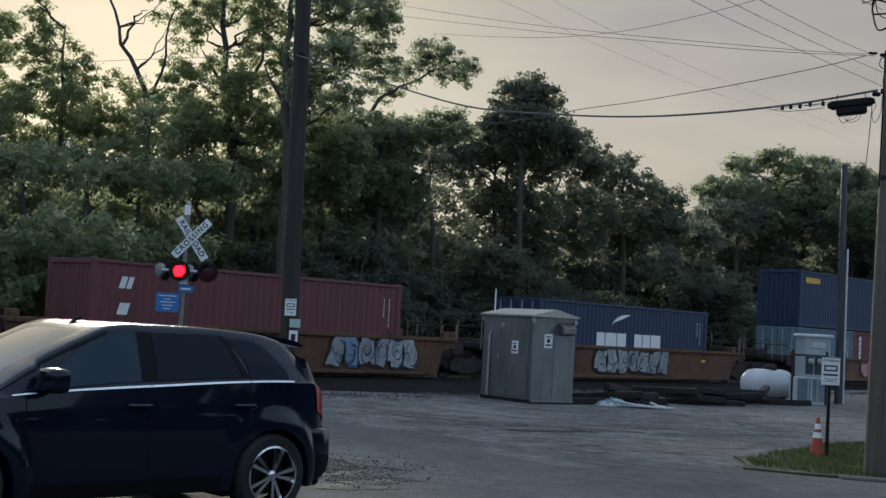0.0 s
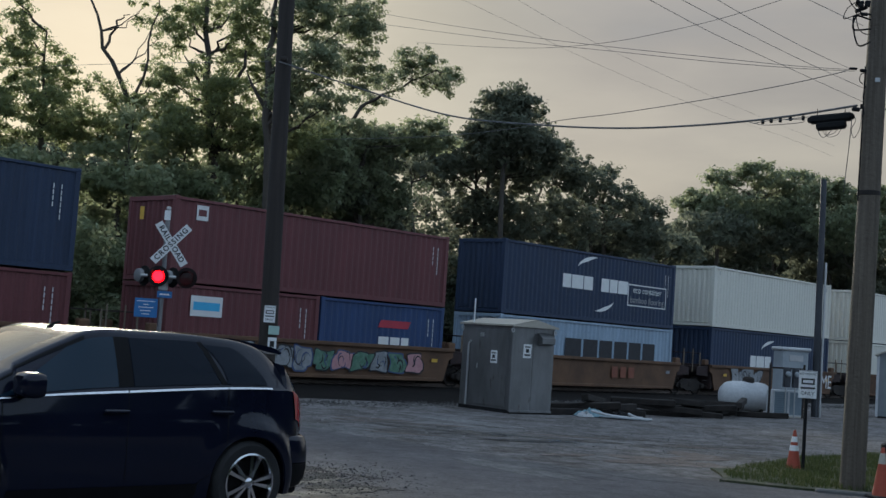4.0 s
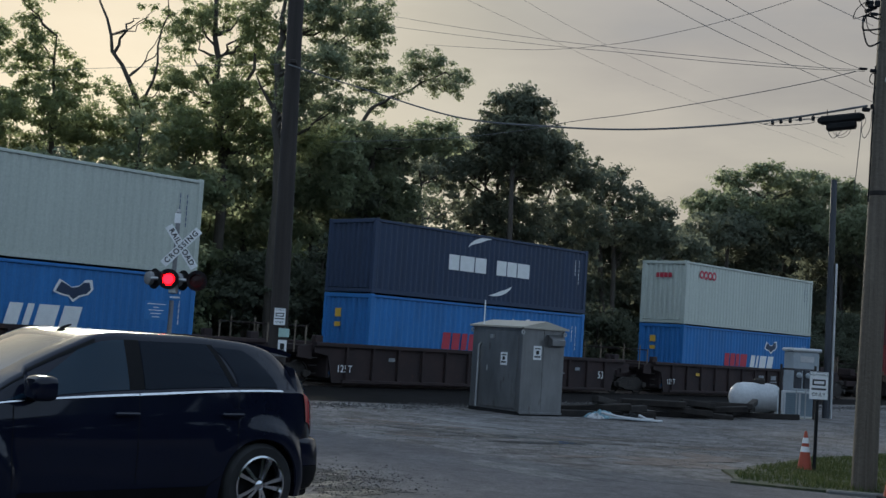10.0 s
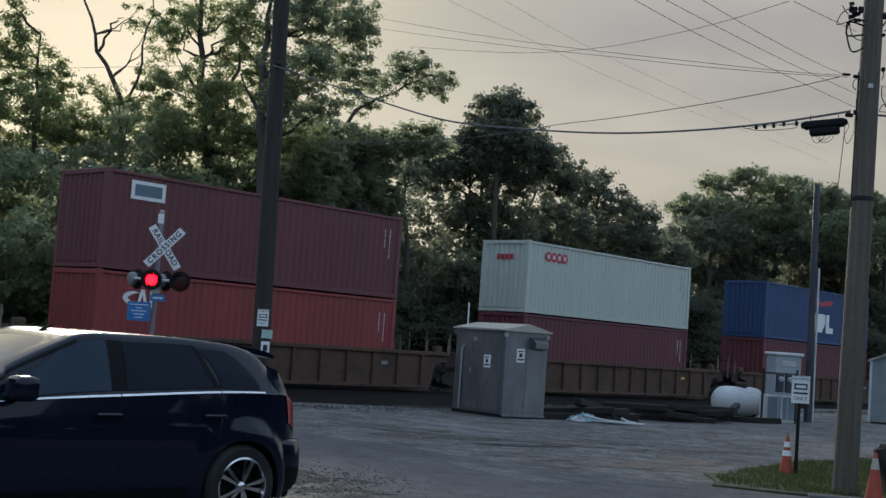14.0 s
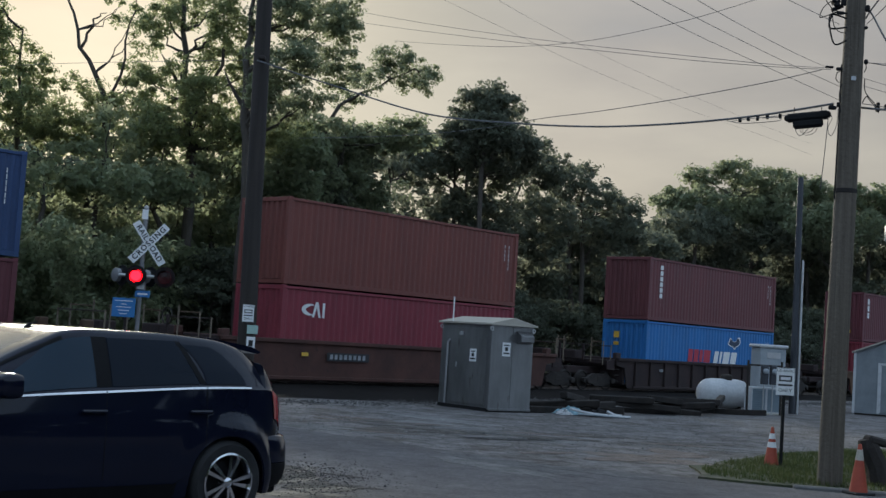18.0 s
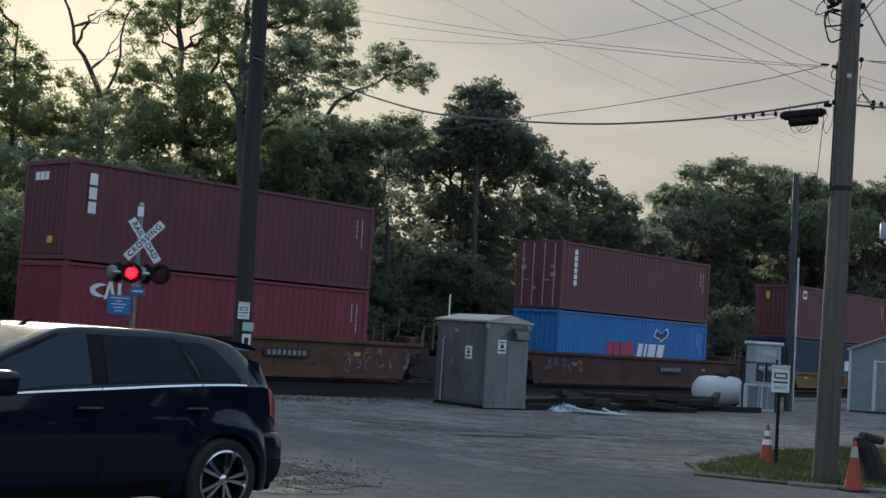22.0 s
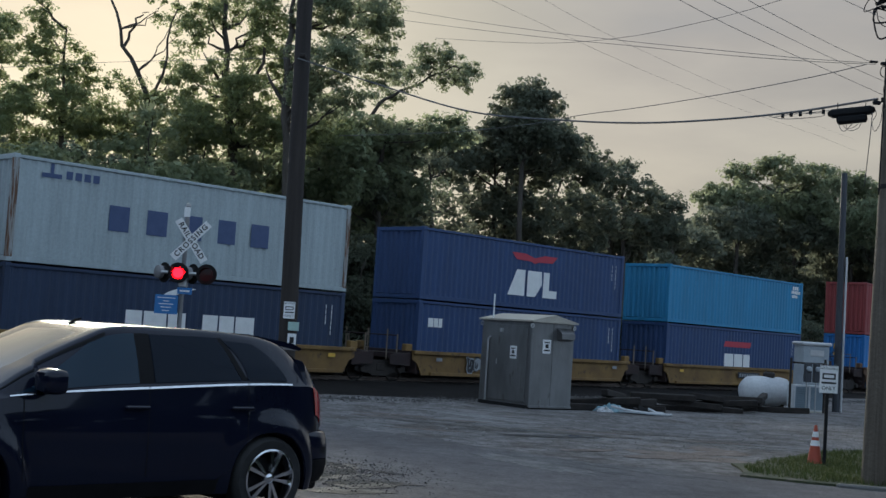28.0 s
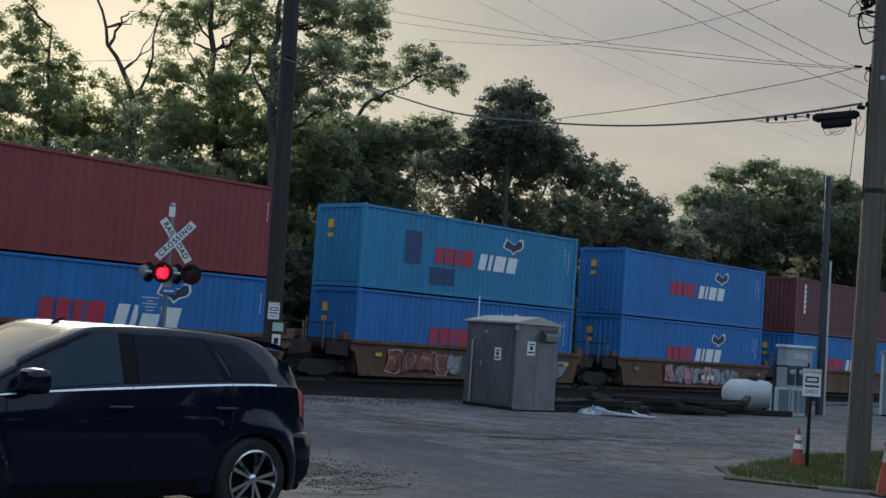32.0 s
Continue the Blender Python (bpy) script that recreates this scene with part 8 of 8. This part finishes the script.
def lerp_table(tab, x):
    """Smooth curve through the table (monotone cubic)."""
    if x <= tab[0][0]:
        return tab[0][1]
    n = len(tab)
    for i in range(n - 1):
        if x <= tab[i + 1][0]:
            break
    else:
        return tab[-1][1]

    def slope(k):
        if k <= 0 or k >= n - 1:
            j = min(max(k, 0), n - 2)
            return (tab[j + 1][1] - tab[j][1]) / (tab[j + 1][0] - tab[j][0])
        p = (tab[k][1] - tab[k - 1][1]) / (tab[k][0] - tab[k - 1][0])
        q = (tab[k + 1][1] - tab[k][1]) / (tab[k + 1][0] - tab[k][0])
        return 0.0 if p * q <= 0 else 2 * p * q / (p + q)
    (a, va), (b, vb) = tab[i], tab[i + 1]
    h = b - a
    t = (x - a) / h
    return va * (1 + 2 * t) * (1 - t) ** 2 + slope(i) * h * t * (1 - t) ** 2 + vb * t * t * (3 - 2 * t) + slope(i + 1) * h * t * t * (t - 1)


ROOF_Z = [(-2.207, 0.7), (-2.151, 0.93), (-2.067, 1.11), (-1.937, 1.28), (-1.77, 1.45), (-1.556, 1.57), (-1.25, 1.63), (-0.6, 1.66), (0.02, 1.66), (0.2, 1.64), (0.4, 1.56), (0.62, 1.46), (0.97, 1.28), (1.32, 1.09), (1.6, 1.06), (2.1, 0.96), (2.3, 0.86), (2.36, 0.7)]
BELT_Z = [(-2.207, 0.7), (-2.132, 0.95), (-2.021, 1.1), (-1.816, 1.19), (-1.47, 1.19), (0, 1.13), (1, 1.07), (1.4, 1.02), (2.1, 0.92), (2.36, 0.66)]
HALF_Y = [(-2.207, 0.42), (-2.151, 0.62), (-2.067, 0.76), (-1.937, 0.86), (-1.77, 0.915), (-1.556, 0.945), (-1.2, 0.962), (0, 0.965), (1.4, 0.96), (1.9, 0.92), (2.2, 0.8), (2.36, 0.62)]
AXLES = (-1.36, 1.53)


SIDE_Y = [(0.24, -0.030), (0.37, -0.010), (0.62, 0.0), (0.86, -0.006), (1.00, -0.018), (1.20, -0.038)]
WHEEL_Z = 0.365


def side_y(x, z):
    """Half width of the body below the windows: a flat door, and a raised lip round each wheel."""
    out = 0.0
    for a in AXLES:
        k = min(max((0.615 - math.hypot(x - a, z - WHEEL_Z)) / 0.125, 0.0), 1.0)
        back = min(max((a + 0.22 - x) / 0.34, 0.12), 1.0)
        out = max(out, 0.062 * k * k * (3 - 2 * k) * back)
    return lerp_table(HALF_Y, x) + lerp_table(SIDE_Y, z) + out


def ring_at(x, fine=False):
    """Half of the body's outline at station x, from the sill to the middle of the roof."""
    y, roof = lerp_table(HALF_Y, x), lerp_table(ROOF_Z, x)
    belt = min(lerp_table(BELT_Z, x), roof - 0.02)
    low = 0.24 if -2.0 < x < 2.2 else 0.34
    arch = 0.0
    for a in AXLES:
        if abs(x - a) < 0.42:
            arch = max(arch, WHEEL_Z + math.sqrt(0.42 ** 2 - (x - a) ** 2))
    z0, z1 = max(low, arch), max(low + 0.13, arch + 0.005)
    z2 = max(min(0.62, belt - 0.2), z1 + 0.03)
    z3 = max(belt - 0.14, z2 + 0.03)
    top_y = y * (0.74 if roof > belt + 0.25 else 0.88)
    pts = [(y - 0.16, z0), (side_y(x, z0) - 0.01, z0 + 0.004), (side_y(x, z1), z1), (side_y(x, z2), z2), (side_y(x, z3), z3), (y - 0.035, belt), (y - 0.05, belt + 0.012 if roof > belt + 0.05 else belt + 0.005)]
    for k in (0.35, 0.7, 0.95):
        pts.append((y - 0.05 + (top_y - y + 0.05) * k ** 1.25, belt + (roof - 0.026 - belt) * k))
    pts += [(top_y - 0.008, roof - 0.024), (top_y - 0.03, roof - 0.008), (top_y - 0.06, roof - 0.002), (top_y * 0.72, roof - 0.0005), (0.0, roof)]
    if fine:
        side = []
        for i in range(2, 5):
            for q in range(5):
                z = pts[i][1] + (pts[i + 1][1] - pts[i][1]) * q / 5
                side.append((side_y(x, z) if i < 4 else pts[4][0] + (pts[5][0] - pts[4][0]) * q / 5, z))
        pts = pts[:2] + side + pts[5:]
    return pts


def skin(x, u, out=0.0):
    """A point on the left side of the body: u counts along the outline."""
    r = ring_at(x)
    i = min(int(u), len(r) - 2)
    k = u - i
    y, z = r[i][0] + (r[i + 1][0] - r[i][0]) * k, r[i][1] + (r[i + 1][1] - r[i][1]) * k
    if 2 <= u <= 4:
        y = side_y(x, z)
    return (x, y + out, z + out * 0.4)


def patch(x_at, u0, u1, nx, nu, out, side):
    """A curved panel that follows the body; x_at(s, v) gives the station."""
    s = Solid()
    pts = []
    for i in range(nx + 1):
        for j in range(nu + 1):
            v = j / nu
            q = skin(x_at(i / nx, v), u0 + (u1 - u0) * v, out)
            pts.append((q[0], q[1] * side, q[2]))
    n = nu + 1
    return s.add(pts, [(i * n + j, (i + 1) * n + j, (i + 1) * n + j + 1, i * n + j + 1) for i in range(nx) for j in range(nu)])


def build_car():
    car = thing("car", pose(-3.33, 11.31, 0.01, 0, 0, 225.4), "dark midnight blue sport utility car with chrome trim", "car")
    xs = sorted(set([round(-2.36 + i * 0.08, 3) for i in range(4, 60)] + [round(a + d, 4) for a in AXLES for d in (-0.60, -0.55, -0.50, -0.46, -0.421, -0.41, -0.395, -0.37, -0.33, -0.27, -0.2, -0.13, -0.06, 0, 0.06, 0.13, 0.2, 0.27, 0.33, 0.37, 0.395, 0.41, 0.421, 0.46, 0.50, 0.55, 0.60)] + [-2.205, -2.195, -2.18, -2.13, 2.30, 2.34, 2.36]))
    s = Solid()
    n = len(ring_at(0, True))
    for x in xs:
        r = ring_at(x, True)
        s.v += [(x, y, z) for y, z in r] + [(x, -y, z) for y, z in r[-2::-1]]
    m = 2 * n - 1
    for i in range(len(xs) - 1):
        for j in range(m - 1):
            s.f.append((i * m + j, (i + 1) * m + j, (i + 1) * m + j + 1, i * m + j + 1))
        s.f.append((i * m + m - 1, (i + 1) * m + m - 1, (i + 1) * m, i * m))
    s.f += [tuple(range(m)), tuple((len(xs) - 1) * m + k for k in range(m))]
    part("body", s, CAR_PAINT, car, smooth=True)
    for side in (1, -1):
        # side windows: front door, rear door, quarter
        part("front_window", patch(lambda a, v: 0.0 + a * (1.12 - 0.70 * v ** 1.05), 6.25, 8.86, 14, 8, 0.006, side), CAR_GLASS, car, smooth=True)
        part("rear_window", patch(lambda a, v: -1.03 + 0.20 * v + a * (0.88 - 0.20 * v), 6.25, 8.86, 12, 8, 0.006, side), DARK_GLASS, car, smooth=True)
        part("quarter_window", patch(lambda a, v: -1.55 + 0.34 * v ** 1.7 + a * (0.45 - 0.12 * v ** 1.2), 6.25, 8.7, 12, 8, 0.006, side), DARK_GLASS, car, "tinted rear quarter glass", smooth=True)
        part("window_pillar", patch(lambda a, v: -0.145 + a * 0.145, 6.25, 8.9, 2, 8, 0.004, side), TRIM, car, smooth=True)
        part("window_pillar", patch(lambda a, v: -1.10 + 0.21 * v + a * 0.06, 6.25, 8.86, 2, 8, 0.004, side), TRIM, car, smooth=True)
        part("front_pillar", patch(lambda a, v: 0.26 + a * 0.96, 8.86, 9.7, 16, 3, 0.005, side), TRIM, car, smooth=True)
        for xa, xb in ((-1.6, -1.10), (-1.09, -0.09), (-0.08, 1.14),):
            part("chrome_strip", patch(lambda a, v, xa=xa, xb=xb: xa + a * (xb - xa), 5.3, 6.05, 20, 2, 0.012, side), CHROME, car, "bright chrome window strip", smooth=True)
        for x0, x1 in ((-0.09, -0.08), (1.02, 1.03), (-1.10, -1.09)):
            part("door_gap", patch(lambda a, v, x0=x0: x0 + a * 0.008, 2.2, 5.4, 1, 10, 0.0025, side), TRIM, car)
        for x in (0.04, -1.02):
            h = Solid().box((x - 0.0, (lerp_table(HALF_Y, x) + 0.012) * side, 0.99), (0.24, 0.035, 0.032), 0.012)
            part("door_handle", h, CAR_PAINT, car)
        part("sill_trim", patch(lambda a, v: -0.95 + a * 1.9, 1.0, 2.0, 12, 2, 0.006, side), TRIM, car)
        part("tail_lamp", patch(lambda a, v: -2.16 + 0.05 * v + a * 0.24, 3.75, 5.15, 8, 6, 0.012, side), TAIL, car, "red wrap-around tail lamp", smooth=True)
        part("lower_reflector", patch(lambda a, v: -2.16 + a * 0.07, 2.3, 2.9, 3, 2, 0.008, side), TRIM, car)
        ms = Solid().lathe([(0.0, -0.075), (0.82, -0.07), (1.0, -0.03), (1.0, 0.03), (0.8, 0.075), (0.5, 0.095), (0.0, 0.10)], "x", n=32)
        ms.v = [(x, 0.14 * math.copysign(abs(y) ** 0.5, y), 0.10 * math.copysign(abs(z) ** 0.5, z)) for x, y, z in ms.v]
        mr = part("wing_mirror", ms, CAR_PAINT, car, "dark wing mirror", smooth=True, at=pose(0.87, side * 1.06, 1.195))
        part("mirror_arm", Solid().box((0, -side * 0.13, -0.06), (0.10, 0.14, 0.06), 0.015), TRIM, mr)
        for a in AXLES:
            wheel(car, a, side)
            lip = Solid()
            arc = [(a + 0.422 * math.cos(q), (side_y(a + 0.422 * math.cos(q), WHEEL_Z + 0.422 * math.sin(q)) - 0.012) * side, WHEEL_Z + 0.422 * math.sin(q)) for q in [math.pi * i / 20 for i in range(21)]]
            part("arch_lip", lip.tube(arc, 0.014, 6), CAR_PAINT, car, smooth=True)
    # windscreen and rear glass
    ws, rg = Solid(), Solid()
    for i in range(9):
        for j in range(-8, 9):
            x = 0.36 + i / 8 * 0.92
            r = lerp_table(ROOF_Z, x)
            ws.v.append((x + 0.008, j / 8 * (0.64 + 0.09 * i / 8), r + 0.010 - 0.03 * (j / 8) ** 2))
            x = -1.985 + i / 8 * 0.30
            r = lerp_table(ROOF_Z, x)
            rg.v.append((x - 0.01, j / 8 * (0.74 - 0.08 * i / 8), r + 0.010 - 0.03 * (j / 8) ** 2))
    for g in (ws, rg):
        g.f = [(i * 17 + j, (i + 1) * 17 + j, (i + 1) * 17 + j + 1, i * 17 + j + 1) for i in range(8) for j in range(16)]
    part("windscreen", ws, SCREEN_GLASS, car, smooth=True)
    part("rear_glass", rg, CAR_GLASS, car, smooth=True)
    sp = Solid().plate([(-1.90, 1.51), (-1.30, 1.60), (-1.30, 1.64), (-1.82, 1.575), (-1.93, 1.53)], 1.16, pose(0, 0.58, 0, 90, 0, 0))
    part("roof_spoiler", sp, CAR_PAINT, car)
    part("spoiler_lamp", Solid().box((-1.935, 0, 1.52), (0.01, 0.3, 0.012)), TAIL, car)
    part("roof_antenna", Solid().tube([(0.20, 0, 1.62), (0.15, 0, 1.67), (0.09, 0, 1.69)], [0.03, 0.014, 0.008], 8), TRIM, car)
    # rear bumper: a rounded bulge swept round the tail
    plan = [(-1.75, 0.925), (-1.921, 0.89), (-2.066, 0.82), (-2.146, 0.73), (-2.202, 0.60), (-2.228, 0.42), (-2.237, 0.20), (-2.241, 0.0)]
    plan += [(x, -y) for x, y in plan[-2::-1]]
    for nm, prof, mt in (("rear_bumper", [(-0.03, 0.77), (0.01, 0.755), (0.03, 0.70), (0.042, 0.62), (0.045, 0.52)], CAR_PAINT), ("bumper_skirt", [(0.043, 0.515), (0.045, 0.46), (0.03, 0.38), (-0.01, 0.31), (-0.08, 0.27)], TRIM)):
        bp = Solid()
        for i, (x, y) in enumerate(plan):
            d = Vector((*plan[min(i + 1, len(plan) - 1)], 0)) - Vector((*plan[max(i - 1, 0)], 0))
            o = Vector((d.y, -d.x, 0)).normalized()
            if o.dot(Vector((x + 1.2, y, 0))) < 0:
                o = -o
            fade = min(1.0, min(i, len(plan) - 1 - i) / 2.0)
            bp.v += [(x + o.x * (q * fade - 0.02 * (1 - fade)), y + o.y * (q * fade - 0.02 * (1 - fade)), z) for q, z in prof]
        k = len(prof)
        bp.f = [(i * k + j, (i + 1) * k + j, (i + 1) * k + j + 1, i * k + j + 1) for i in range(len(plan) - 1) for j in range(k - 1)]
        part(nm, bp, mt, car, smooth=True)
    part("bumper_trim", Solid().box((-2.2, 0, 0.45), (0.1, 0.8, 0.16), 0.04), TRIM, car)
    part("grille", Solid().box((2.34, 0, 0.62), (0.05, 0.9, 0.14), 0.02), CHROME, car)
    part("underbody", Solid().box((0, 0, 0.3), (4.2, 1.5, 0.16), 0.03), TRIM, car)
    for a in AXLES:
        part("wheel_well", Solid().box((a, 0, 0.48), (0.86, 1.60, 0.62), 0.04), TRIM, car)
    return car


def wheel(car, x, side):
    w = part("wheel", Solid().lathe([(0.255, -0.115), (0.335, -0.125), (0.362, -0.10), (0.374, -0.05), (0.374, 0.05), (0.362, 0.10), (0.335, 0.12), (0.255, 0.115)], "y", n=56, caps=False), RUBBER, car, "black tyre on a chrome five-spoke rim", smooth=True, at=pose(x, side * 0.86, WHEEL_Z, 0, 0, 0 if side < 0 else 180))
    part("rim", Solid().lathe([(0.258, -0.118), (0.264, -0.126), (0.248, -0.13), (0.234, -0.09), (0.228, 0.08)], "y", n=44, caps=False), CHROME, w, smooth=True)
    part("brake_disc", Solid().lathe([(0.0, -0.015), (0.18, -0.015), (0.18, 0.01)], "y", n=24), BLACK, w)
    for k in range(5):
        sp = Solid()
        for o in (-1, 1):
            # each spoke splits in two and swells towards the rim
            m = pose(0, 0, 0, 0, 72 * k + 18 + o * 11, 0)
            sp.add([m @ Vector(q) for q in ((-0.010, -0.122, 0.05), (0.010, -0.122, 0.05), (0.019, -0.100, 0.245), (-0.019, -0.100, 0.245), (-0.017, -0.075, 0.05), (0.017, -0.075, 0.05), (0.027, -0.06, 0.245), (-0.027, -0.06, 0.245))], [(0, 1, 2, 3), (4, 7, 6, 5), (0, 3, 7, 4), (1, 5, 6, 2), (2, 6, 7, 3), (0, 4, 5, 1)])
        part("spoke", sp, CHROME, w)
    part("hub_cap", Solid().lathe([(0.0, -0.128), (0.03, -0.126), (0.045, -0.115), (0.06, -0.06)], "y", n=20), CHROME, w, smooth=True)


build_car()


# ---- what moves ----
def motions():
    times = [0, 2, 4, 6, 8, 10, 12, 14, 16, 18, 20, 22, 24, 26, 28, 30, 32]
    for ob, s, across, z in MOVING:
        walk(ob, [(t, rolling(s, across, z, t)) for t in times])
    # added shutters cover the two glowing lenses in turn, once a second
    for blade, first in SHUTTERS:
        rows = [(0.0, pose(0, -0.05, 0.134, -85 if first else 0))]
        for k in range(33):
            for dt, open_ in ((-0.3, 0), (-0.2, 1), (0.2, 1), (0.3, 0)):
                t = k + dt + (0 if first else 0.5)
                if 0.05 < t < 31.95:
                    rows.append((t, pose(0, -0.05, 0.134, -85 * open_)))
        rows.append((32.0, pose(0, -0.05, 0.134, -85 if first else 0)))
        walk(blade, rows)


motions()
